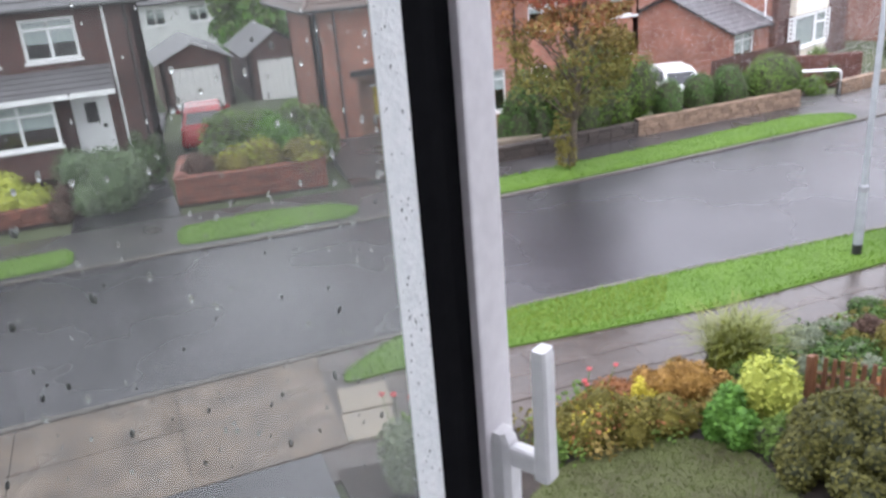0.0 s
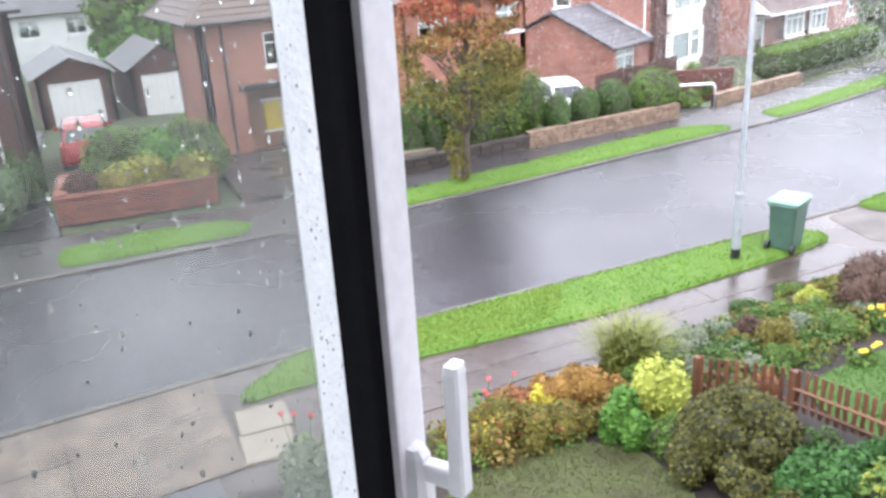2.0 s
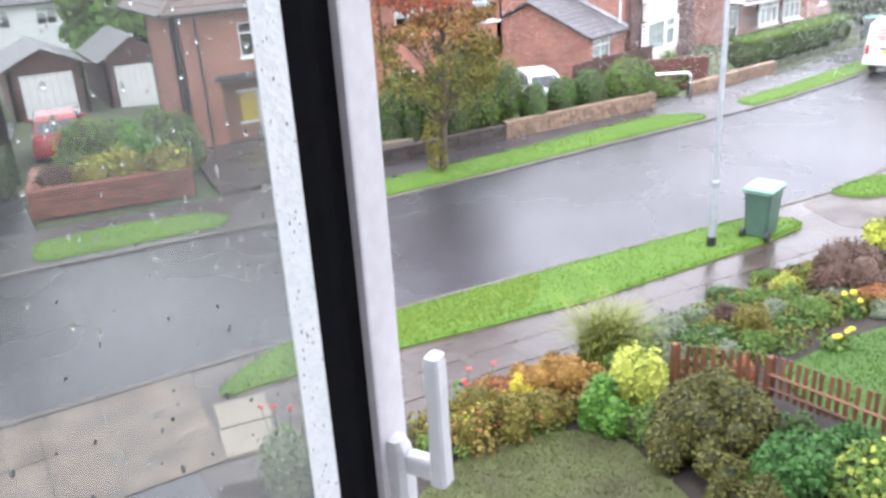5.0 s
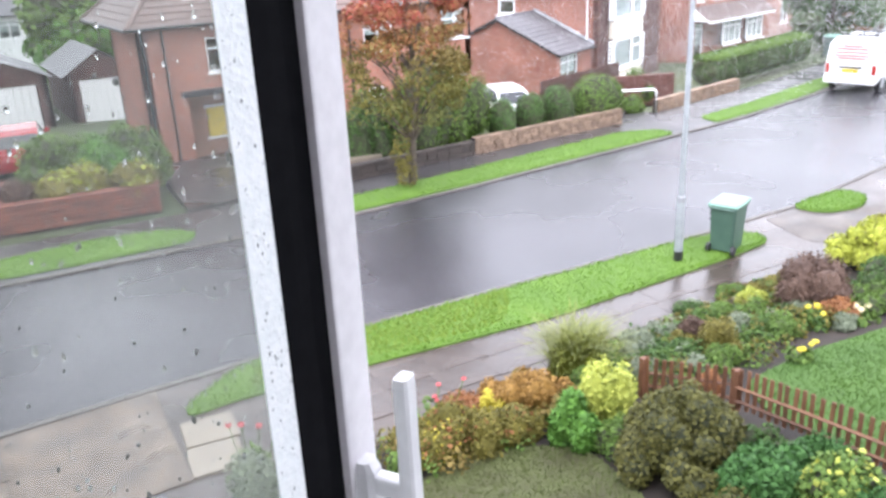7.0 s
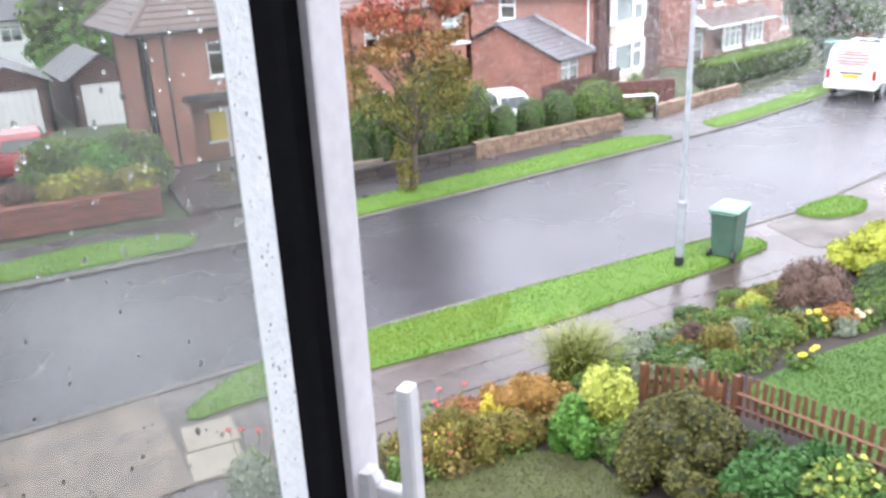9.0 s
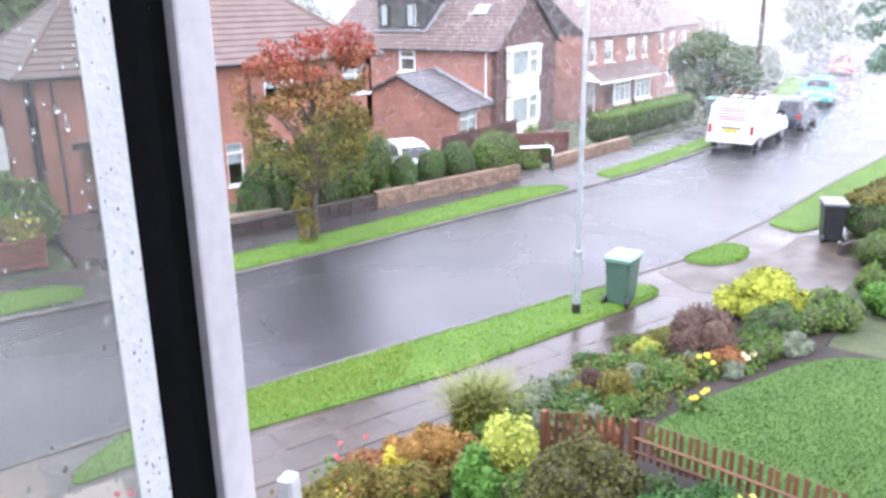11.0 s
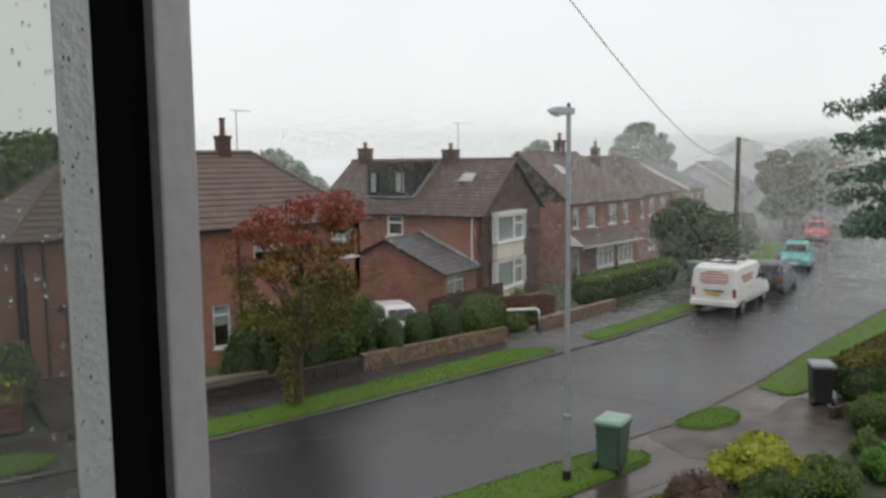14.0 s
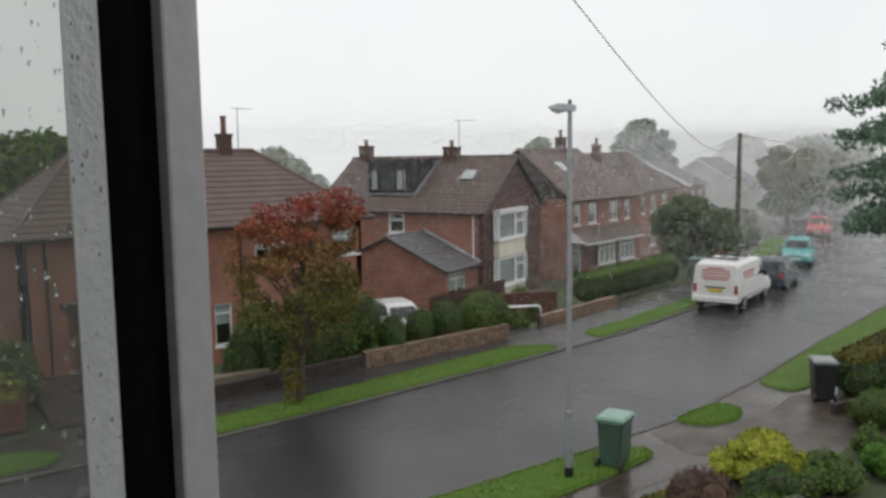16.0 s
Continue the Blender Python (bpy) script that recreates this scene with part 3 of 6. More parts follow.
soft_box(bm, 0.018, 0.014, -0.453, 0.034, 0.050, -0.433, 0.004)
part("neck", bm, HANDLE_PAINT, handle)
bm = bmesh.new()
loft(bm, [[(0.027 + w * a, 0.0500 + d * b, z) for a, b in ((-1, -0.7), (-0.7, -1), (0.7, -1), (1, -0.7), (1, 0.7), (0.7, 1), (-0.7, 1), (-1, 0.7))] for z, w, d in ((-0.458, 0.006, 0.005), (-0.454, 0.0095, 0.008), (-0.40, 0.0088, 0.0072), (-0.336, 0.0095, 0.0072), (-0.329, 0.0085, 0.0062))])
part("lever", bm, HANDLE_PAINT, handle)

# ---- houses ----


def wall_run(bm, p0, p1, z0, z1, th, openings=()):
    """A wall from p0 to p1 with thickness to its left; openings (u0, u1, z0, z1) go right through."""
    p0, p1 = Vector(p0), Vector(p1)
    d = p1 - p0
    L = d.length
    m = Matrix.Translation((p0.x, p0.y, 0)) @ pose(0, 0, 0, 0, 0, math.degrees(math.atan2(d.y, d.x)))
    us = sorted({0, L, *(o[0] for o in openings), *(o[1] for o in openings)})
    zs = sorted({z0, z1, *(o[2] for o in openings), *(o[3] for o in openings)})
    for a, b in zip(us, us[1:]):
        for c, e in zip(zs, zs[1:]):
            mu, mz = (a + b) / 2, (c + e) / 2
            if not any(o[0] < mu < o[1] and o[2] < mz < o[3] for o in openings):
                box(bm, a, 0, c, b, th, e, m)
    return m


def roof_slope(bm, e0, e1, r1, r0, courses, lift=0.035):
    """Overlapping tile courses from the eave e0-e1 up to the ridge r0-r1."""
    e0, e1, r0, r1 = (Vector(v) for v in (e0, e1, r0, r1))
    nrm = (e1 - e0).cross(r0 - e0 if (r0 - e0).length > 0.1 else r1 - e0).normalized()
    if nrm.z < 0:
        nrm = -nrm
    for i in range(courses):
        a, b = i / courses, (i + 1) / courses
        l0, l1 = e0.lerp(r0, a), e1.lerp(r1, a)
        u0, u1 = e0.lerp(r0, b), e1.lerp(r1, b)
        k = max(1, int((l1 - l0).length / 1.6))
        for j in range(k):
            w = lift * (0.85 + 0.3 * noise.noise((i * 1.7, j * 2.3, e0.x)))
            s, t = j / k, (j + 1) / k
            q = [l0.lerp(l1, s) + nrm * w, l0.lerp(l1, t) + nrm * w, u0.lerp(u1, t) + nrm * 0.004, u0.lerp(u1, s) + nrm * 0.004]
            vs = [bm.verts.new(p) for p in q]
            lo = [bm.verts.new(l0.lerp(l1, s) + nrm * 0.004), bm.verts.new(l0.lerp(l1, t) + nrm * 0.004)]
            bm.faces.new(vs if (vs[2].co - vs[0].co).length > 1e-4 else vs[:3])
            bm.faces.new((lo[0], lo[1], vs[1], vs[0]))


def window(parent, m, u0, u1, z0, z1, cols=2, transom=0.0, curtain=0.0, sill=True, name="window", frame_w=0.055, material=None):
    """A framed window in a wall run's own axes: frame, panes, sill, and a net curtain behind."""
    w = part(name, bmesh.new(), material or UPVC, parent, m=m)
    bm = bmesh.new()
    f = frame_w
    box(bm, u0, 0.05, z0, u0 + f, 0.11, z1)
    box(bm, u1 - f, 0.05, z0, u1, 0.11, z1)
    box(bm, u0 + f, 0.05, z0, u1 - f, 0.11, z0 + f)
    box(bm, u0 + f, 0.05, z1 - f, u1 - f, 0.11, z1)
    for c in range(1, cols):
        x = u0 + (u1 - u0) * c / cols
        box(bm, x - f / 2, 0.052, z0 + f, x + f / 2, 0.108, z1 - f)
    if transom:
        for c in range(cols):
            a, b = u0 + (u1 - u0) * c / cols + f * 0.6, u0 + (u1 - u0) * (c + 1) / cols - f * 0.6
            box(bm, a, 0.054, z1 - transom - f / 2, b, 0.106, z1 - transom + f / 2)
    part("frame", bm, material or UPVC, w)
    for c in range(cols):
        a, b = u0 + (u1 - u0) * c / cols, u0 + (u1 - u0) * (c + 1) / cols
        bm = bmesh.new()
        box(bm, a + 0.02, 0.078, z0 + 0.02, b - 0.02, 0.084, z1 - 0.02)
        part("pane", bm, GLASS, w).visible_shadow = False
    if sill:
        bm = bmesh.new()
        box(bm, u0 - 0.06, -0.06, z0 - 0.07, u1 + 0.06, 0.05, z0 - 0.002)
        part("sill", bm, material or UPVC, w)
    if curtain:
        bm = bmesh.new()
        n = 24
        vs = [[bm.verts.new((u0 + (u1 - u0) * i / n, 0.17 + 0.02 * math.sin(i * 1.9), z)) for i in range(n + 1)] for z in (z1 - (z1 - z0) * curtain, z1)]
        for i in range(n):
            bm.faces.new((vs[0][i], vs[0][i + 1], vs[1][i + 1], vs[1][i]))
        part("net_curtain", bm, CURTAIN, w)
    return w


def chimney(parent, x, y, z0, z1, pots=1, w=0.5, tall=0.47):
    c = part("chimney", bmesh.new(), BRICK_DARK, parent)
    bm = bmesh.new()
    box(bm, x - w / 2, y - w / 2, z0, x + w / 2, y + w / 2, z1)
    box(bm, x - w / 2 - 0.03, y - w / 2 - 0.03, z1, x + w / 2 + 0.03, y + w / 2 + 0.03, z1 + 0.12)
    part("brick_shaft", bm, mat("sooty_brick", (0.05, 0.032, 0.027), (0.11, 0.06, 0.048), 0.8, 4, 30, 0.4), c)
    for i in range(pots):
        bm = bmesh.new()
        lathe(bm, [(0.13, 0), (0.11, 0.05), (0.10, tall - 0.09), (0.13, tall - 0.05), (0.13, tall)], 12, pose(x + (i - (pots - 1) / 2) * 0.26, y, z1 + 0.12))
        part("chimney_pot", bm, mat("terracotta", (0.10, 0.045, 0.035), (0.2, 0.085, 0.06), 0.7, 5, 40, 0.2), c)


def aerial(parent, x, y, z, h, a=0.0):
    bm = bmesh.new()
    tube(bm, [(x, y, z), (x, y, z + h)], 0.022, 6)
    m = pose(x, y, z + h, 0, 0, a)
    tube(bm, [m @ Vector((-0.3, 0, 0)), m @ Vector((0.85, 0, 0))], 0.014, 5)
    for k in range(7):
        u = -0.2 + k * 0.15
        tube(bm, [m @ Vector((u, -0.14, 0)), m @ Vector((u, 0.14, 0))], 0.007, 4)
    part("aerial", bm, GALV, parent)


def gutter(parent, a, b, material=None):
    bm = bmesh.new()
    tube(bm, [a, b], 0.055, 8)
    part("gutter", bm, material or DARK_TRIM, parent)


def pipe(parent, x, y, z0, z1, material=None):
    bm = bmesh.new()
    tube(bm, [(x, y, z0), (x, y, z1 - 0.3), (x, y, z1)], 0.04, 8)
    part("drainpipe", bm, material or DARK_TRIM, parent)


# semi-detached pair straight across the road; local x along the front, y back from it, z from its own ground
GZ = -1.05
pair = thing("semi_detached_house", pose(6.2, 27.0, GZ), "red brick semi-detached pair with a brown hipped tile roof", "house")
PW, PD, PE, PR = 12.4, 6.0, 5.2, 7.75
bm = bmesh.new()
front_op = [(2.1, 3.3, 3.55, 4.65), (7.8, 9.0, 3.6, 4.7), (1.3, 3.9, 0.3, 2.85), (6.15, 6.8, 0.9, 2.4), (7.85, 8.5, 0.9, 2.3), (11.1, 12.3, 3.7, 4.75), (11.5, 12.4, 1.0, 2.3)]
mf = wall_run(bm, (0, 0), (PW, 0), -0.6, PE, 0.25, front_op)
wall_run(bm, (PW, 0), (PW, PD), -0.6, PE, 0.25)
wall_run(bm, (PW, PD), (1.7, PD), -0.6, PE, 0.25)
wall_run(bm, (1.7, PD), (1.7, 3.6), -0.6, PE, 0.25)
wall_run(bm, (1.7, 3.6), (0, 3.6), -0.6, PE, 0.25)
wall_run(bm, (0, 3.6), (0, 0), -0.6, PE, 0.25)
part("wall", bm, BRICK, pair)
o = 0.35
c0, c1, c2, c3 = (-o, -o, PE - 0.1), (PW + o, -o, PE - 0.1), (PW + o, PD + o, PE - 0.1), (-o, PD + o, PE - 0.1)
r0, r1 = (2.6, PD / 2, PR), (PW - 3.0, PD / 2, PR)
for nm, q in (("roof", (c0, c1, r1, r0)), ("roof", (c2, c3, r0, r1)), ("roof", (c1, c2, r1, r1)), ("roof", (c3, c0, r0, r0))):
    bm = bmesh.new()
    roof_slope(bm, *q, 14)
    part(nm, bm, TILE, pair)
bm = bmesh.new()
tube(bm, [r0, r1], 0.11, 8)
for a, b in ((c0, r0), (c1, r1), (c2, r1), (c3, r0)):
    tube(bm, [a, b], 0.09, 8)
part("ridge_tiles", bm, TILE, pair)
bm = bmesh.new()
box(bm, -o, -o, PE - 0.16, PW + o, -0.002, PE - 0.11)
box(bm, -o, 0, PE - 0.16, -0.002, PD, PE - 0.11)
box(bm, PW + 0.002, 0, PE - 0.16, PW + o, PD, PE - 0.11)
part("soffit", bm, DARK_TRIM, pair)
gutter(pair, (-o, -o - 0.05, PE - 0.1), (PW + o, -o - 0.05, PE - 0.1))
gutter(pair, (-o - 0.05, -o, PE - 0.1), (-o - 0.05, PD, PE - 0.1))
for x in (0.12, 0.75, 7.2):
    pipe(pair, x, -0.06, -0.4, PE - 0.2)
for k, op in enumerate(front_op):
    if k == 2:
        continue
    window(pair, mf, *op, cols=2 if op[1] - op[0] > 0.8 else 1, transom=0.35, curtain=0.5 if k % 2 else 0.0)
# recessed porch with a yellow panel and a white-framed door
porch = part("porch", bmesh.new(), BRICK_TAN, pair)
bm = bmesh.new()
box(bm, 1.3, 1.1, -0.5, 3.9, 1.2, 2.9)
box(bm, 1.25, 0.251, -0.5, 1.3, 1.1, 2.9)
box(bm, 3.9, 0.251, -0.5, 3.95, 1.1, 2.9)
part("back_wall", bm, BRICK_TAN, porch)
bm = bmesh.new()
box(bm, 1.3, 0.002, -0.5, 3.9, 1.1, 0.62)
part("step", bm, CONCRETE, porch)
bm = bmesh.new()
box(bm, 2.15, 1.03, 1.25, 2.75, 1.09, 2.25)
part("yellow_panel", bm, mat("yellow_paint", (0.5, 0.38, 0.03), (0.65, 0.5, 0.06), 0.5, 3, 40, 0.05), porch)
bm = bmesh.new()
for b_ in ((2.07, 1.17, 3.5, 1.25), (2.07, 2.25, 3.5, 2.33), (2.75, 0.62, 2.85, 2.25), (3.4, 0.62, 3.5, 2.25)):
    box(bm, b_[0], 1.0, b_[1], b_[2], 1.085, b_[3])
part("door_frame", bm, UPVC, porch)
bm = bmesh.new()
box(bm, 1.1, -0.12, 2.86, 4.1, -0.002, 3.05)
part("lintel", bm, DARK_TRIM, porch)
chimney(pair, 8.2, 3.0, 7.0, 8.3, 1, 0.46, 0.68)
aerial(pair, 8.8, 3.0, 7.3, 2.1, 20)

# house with the two bay windows
A2 = 21.0
bay_house = thing("bay_window_house", pose(27.7, 29.7, GZ, 0, 0, A2), "dark red brick house with white bay windows and roof dormer", "house")
W2, D2, E2, R2 = 7.6, 10.0, 4.75, 7.35
bm = bmesh.new()
side_op = [(4.5, 5.5, 3.5, 4.6)]
gable_op = [(1.3, 4.5, 0.8, 2.25), (1.3, 4.5, 3.2, 4.55)]
mg = wall_run(bm, (0, 0), (W2, 0), -0.6, E2, 0.25, gable_op)
part("front_wall", bm, BRICK_DARK, bay_house)
bm = bmesh.new()
wall_run(bm, (W2, 0), (W2, D2), -0.6, E2, 0.25)
wall_run(bm, (W2, D2), (0, D2), -0.6, E2, 0.25)
ms = wall_run(bm, (0, D2), (0, 0), -0.6, E2, 0.25, [(D2 - b, D2 - a, c, d) for a, b, c, d in side_op])
part("wall", bm, BRICK, bay_house)
for y in (0.0, D2 - 0.25):
    bm = bmesh.new()
    loft(bm, [[(0, yy, E2), (W2, yy, E2), (W2 / 2, yy, R2 - 0.05)] for yy in (y, y + 0.25)])
    part("gable", bm, BRICK_DARK, bay_house)
e0, e1, e2, e3 = (-0.3, -0.25, E2 - 0.12), (-0.3, D2 + 0.25, E2 - 0.12), (W2 + 0.3, D2 + 0.25, E2 - 0.12), (W2 + 0.3, -0.25, E2 - 0.12)
g0, g1 = (W2 / 2, -0.25, R2 + 0.05), (W2 / 2, D2 + 0.25, R2 + 0.05)
for q in ((e1, e0, g0, g1), (e3, e2, g1, g0)):
    bm = bmesh.new()
    roof_slope(bm, *q, 16)
    part("roof", bm, TILE, bay_house)
bm = bmesh.new()
tube(bm, [g0, g1], 0.11, 8)
part("ridge_tiles", bm, TILE, bay_house)
for s, e in ((e0, g0), (e3, g0)):
    bm = bmesh.new()
    loft(bm, [[(Vector(p) + Vector((0, dy, dz))) for dy, dz in ((0, -0.10), (0.03, -0.10), (0.03, 0.01), (0, 0.01))] for p in (s, e)])
    part("bargeboard", bm, DARK_TRIM, bay_house)
gutter(bay_house, (-0.34, -0.2, E2 - 0.12), (-0.34, D2, E2 - 0.12))
pipe(bay_house, -0.07, 0.5, 2.4, E2 - 0.1, UPVC)
window(bay_house, ms, D2 - 5.5, D2 - 4.5, 3.5, 4.6, cols=1, transom=0.4, frame_w=0.12)
for k, (u0, u1, z0, z1) in enumerate(gable_op):
    bay = Matrix.Translation((0, -0.32, 0)) @ mg
    window(bay_house, bay, u0, u0 + 2.05, z0, z1, cols=1, curtain=1.0, frame_w=0.11)
    window(bay_house, bay, u0 + 2.07, u1, z0, z1, cols=1, transom=0.5, curtain=1.0, frame_w=0.11)
    for sx in (u0 - 0.47, u1 + 0.05):
        sh = part("shutter", bmesh.new(), UPVC, bay_house)
        bm = bmesh.new()
        box(bm, sx, -0.24, z0, sx + 0.05, -0.18, z1)
        box(bm, sx + 0.37, -0.24, z0, sx + 0.42, -0.18, z1)
        part("shutter_frame", bm, UPVC, sh)
        bm = bmesh.new()
        box(bm, 0.0, -0.235, 0.0, 0.32, -0.185, 0.075)
        slat = mesh_of("slat", bm, UPVC)
        for i in range(8):
            part("slat", slat, None, sh, m=Matrix.Translation((sx + 0.05, 0, z0 + 0.01 + i * (z1 - z0 - 0.09) / 7)))
        bm = bmesh.new()
        box(bm, sx + 0.05, -0.18, z0, sx + 0.37, -0.004, z1)
        part("shutter_back", bm, BRICK_DARK, sh)
bm = bmesh.new()
box(bm, 1.25, -0.3, 2.3, 4.55, -0.002, 3.12)
part("bay_panel", bm, RENDERED, bay_house, "cream rendered panel between the bay windows")
bm = bmesh.new()
box(bm, 1.15, -0.45, 4.56, 4.65, -0.002, 4.74)
part("bay_head", bm, UPVC, bay_house)
bm = bmesh.new()
box(bm, 1.25, -0.3, -0.4, 4.55, -0.002, 0.72)
part("bay_base", bm, RENDERED, bay_house)
# dormer on the roof slope
dorm = part("dormer", bmesh.new(), DARK_TRIM, bay_house)
DX = 0.95
zb = E2 - 0.12 + (DX + 0.3) * (R2 + 0.17 - E2) / (W2 / 2 + 0.3)
bm = bmesh.new()
loft(bm, [[(DX, y, zb), (DX, y, R2 - 0.12), (W2 / 2, y, R2 - 0.12), (W2 / 2, y, R2 - 0.25)] for y in (4.4, 7.3)])
part("cheek", bm, DARK_TRIM, dorm)
bm = bmesh.new()
box(bm, DX - 0.1, 4.32, R2 - 0.118, W2 / 2 + 0.1, 7.38, R2 - 0.02)
part("flat_roof", bm, DARK_TRIM, dorm)
md = Matrix.Translation((DX - 0.2, 7.2, 0)) @ pose(0, 0, 0, 0, 0, -90)
for u, w_, cu in ((0.12, 0.5, 1.0), (0.66, 1.0, 0.0), (1.7, 0.5, 1.0)):
    window(dorm, md, u, u + w_, zb + 0.2, R2 - 0.55, cols=1, curtain=cu, sill=False, material=DARK_TRIM, frame_w=0.06)
bm = bmesh.new()
loft(bm, [[(x, y - 0.06, z - 0.02), (x, y + 0.06, z - 0.02), (x, y + 0.06, z + 0.09), (x, y - 0.06, z + 0.09)] for x, y, z in ((DX - 0.1, 4.35, zb), (W2 / 2 - 0.2, 4.35, R2 - 0.1))])
box(bm, DX - 0.25, 4.3, zb - 0.02, DX - 0.1, 7.4, zb + 0.07)
part("flashing", bm, LEAD, dorm)
bm = bmesh.new()
sl = (R2 + 0.17 - E2) / (W2 / 2 + 0.3)
mm = Matrix.Translation((2.3, 1.9, E2 - 0.12 + 2.6 * sl + 0.05)) @ pose(0, 0, 0, 0, -math.degrees(math.atan(sl)), 0)
box(bm, -0.4, -0.4, 0, 0.4, 0.4, 0.08, mm)
part("skylight", bm, LEAD, bay_house)
bm = bmesh.new()
box(bm, -0.33, -0.33, 0.082, 0.33, 0.33, 0.09, mm)
part("skylight_pane", bm, mat("skylight_glass", (0.35, 0.37, 0.37), (0.42, 0.44, 0.44), 0.05, 3, 20, 0), bay_house)
chimney(bay_house, W2 / 2, 9.3, 6.4, 8.0, 1, 0.62, 0.34)
chimney(bay_house, W2 / 2, 3.7, 6.9, 7.85, 1, 0.72, 0.34)
aerial(bay_house, W2 / 2 + 0.5, 3.5, 7.4, 2.0, -60)
# lean-to at its side
lean = part("lean_to", bmesh.new(), BRICK, bay_house)
LX, LB, LR, LZ = -3.4, 7.2, 3.4, 3.68
bm = bmesh.new()
ml = wall_run(bm, (LX, 0.3), (-0.002, 0.3), -0.6, 2.22, 0.2, [(0.35, 2.05, 0.98, 2.02)])
loft(bm, [[(x, 0.5, -0.6), (x, LB, -0.6), (x, LB, 1.86), (x, LR, LZ - 0.14), (x, 0.5, 2.24)] for x in (LX, LX + 0.2)])
part("lean_to_wall", bm, BRICK, lean)
bm = bmesh.new()
roof_slope(bm, (LX - 0.15, 0.1, 2.16), (0.0, 0.1, 2.16), (0.0, LR, LZ), (LX - 0.15, LR, LZ), 11)
roof_slope(bm, (0.0, LB + 0.25, 1.82), (LX - 0.15, LB + 0.25, 1.82), (LX - 0.15, LR, LZ), (0.0, LR, LZ), 11)
tube(bm, [(LX - 0.16, LR, LZ), (-0.002, LR, LZ)], 0.09, 8)
part("lean_to_roof", bm, TILE_GREY, lean)
bm = bmesh.new()
loft(bm, [[(LX - 0.17, y, z - 0.09), (LX - 0.14, y, z - 0.09), (LX - 0.14, y, z), (LX - 0.17, y, z)] for y, z in ((0.08, 2.16), (LR, LZ), (LB + 0.25, 1.82))])
tube(bm, [(LX - 0.15, 0.05, 2.13), (0, 0.05, 2.13)], 0.05, 6)
part("lean_to_gutter", bm, DARK_TRIM, lean)
window(lean, ml, 0.35, 2.05, 0.98, 2.02, cols=2, transom=0.3, curtain=0.8)
bm = bmesh.new()
loft(bm, [[(-0.12, y, z), (0.0, y, z), (0.0, y, z + 0.13), (-0.12, y, z + 0.02)] for y, z in ((0.15, 2.24), (LR, LZ + 0.06))])
part("lead_flashing", bm, LEAD, lean)


def plain_house(name, label, x, y, zg, angle, W, D, E, R, along="v", hip=2.2, hip_left=None, wall=None, roof=None, front=(), left=(), gable=None, stacks=(), verge=None):
    """A house: walls with openings, tiled roof (ridge along its depth 'v' or its front 'u'), windows, gutters and chimneys."""
    wall, roof = wall or BRICK, roof or TILE
    hs = thing(name, pose(x, y, zg, 0, 0, angle), label, "house")
    bm = bmesh.new()
    mf_ = wall_run(bm, (0, 0), (W, 0), -0.8, E, 0.25, front)
    wall_run(bm, (W, 0), (W, D), -0.8, E, 0.25)
    wall_run(bm, (W, D), (0, D), -0.8, E, 0.25)
    ml_ = wall_run(bm, (0, D), (0, 0), -0.8, E, 0.25, left)
    part("wall", bm, wall, hs)
    o_ = 0.3
    c = [(-o_, -o_, E - 0.1), (W + o_, -o_, E - 0.1), (W + o_, D + o_, E - 0.1), (-o_, D + o_, E - 0.1)]
    if along == "v":
        a, b = (W / 2, hip - (o_ if not hip else 0), R), (W / 2, D - hip + (o_ if not hip else 0), R)
        qs = [(c[3], c[0], a, b), (c[1], c[2], b, a)] + ([(c[0], c[1], a, a), (c[2], c[3], b, b)] if hip else [])
    else:
        hl = hip if hip_left is None else hip_left
        a, b = (hl - (o_ if not hl else 0), D / 2, R), (W - hip + (o_ if not hip else 0), D / 2, R)
        qs = [(c[0], c[1], b, a), (c[2], c[3], a, b)] + ([(c[1], c[2], b, b)] if hip else []) + ([(c[3], c[0], a, a)] if hl else [])
    for q in qs:
        bm = bmesh.new()
        roof_slope(bm, *q, 12)
        part("roof", bm, roof, hs)
    bm = bmesh.new()
    tube(bm, [a, b], 0.1, 6)
    part("ridge_tiles", bm, roof, hs)
    if not hip or hip_left == 0:
        ends = (0.0, D - 0.25) if along == "v" else (0.0,) if hip else (0.0, W - 0.25)
        for e in ends:
            bm = bmesh.new()
            if along == "v":
                loft(bm, [[(0, k, E), (W, k, E), (W / 2, k, R - 0.12)] for k in (e, e + 0.25)])
            else:
                loft(bm, [[(k, 0, E), (k, D, E), (k, D / 2, R - 0.12)] for k in (e, e + 0.25)])
            part("gable", bm, gable or wall, hs)
    if verge:
        bm = bmesh.new()
        loft(bm, [[(-o_ - 0.05, y_, z_ - 0.2), (-o_ + 0.02, y_, z_ - 0.2), (-o_ + 0.02, y_, z_ + 0.06), (-o_ - 0.05, y_, z_ + 0.06)] for y_, z_ in ((-o_, E - 0.1), (D / 2, R), (D + o_, E - 0.1))])
        part("bargeboard", bm, verge, hs)
    gutter(hs, (-o_, -o_ - 0.04, E - 0.1), (W + o_, -o_ - 0.04, E - 0.1), DARK_TRIM)
    for op in front:
        window(hs, mf_, *op, cols=max(1, round((op[1] - op[0]) / 0.7)), transom=0.3, curtain=0.6, frame_w=0.09)
    for op in left:
        window(hs, ml_, *op, cols=1, curtain=0.5, frame_w=0.09)
    for sx, sy, st in stacks:
        chimney(hs, sx, sy, E + 0.5, st, 1, 0.55)
    return hs


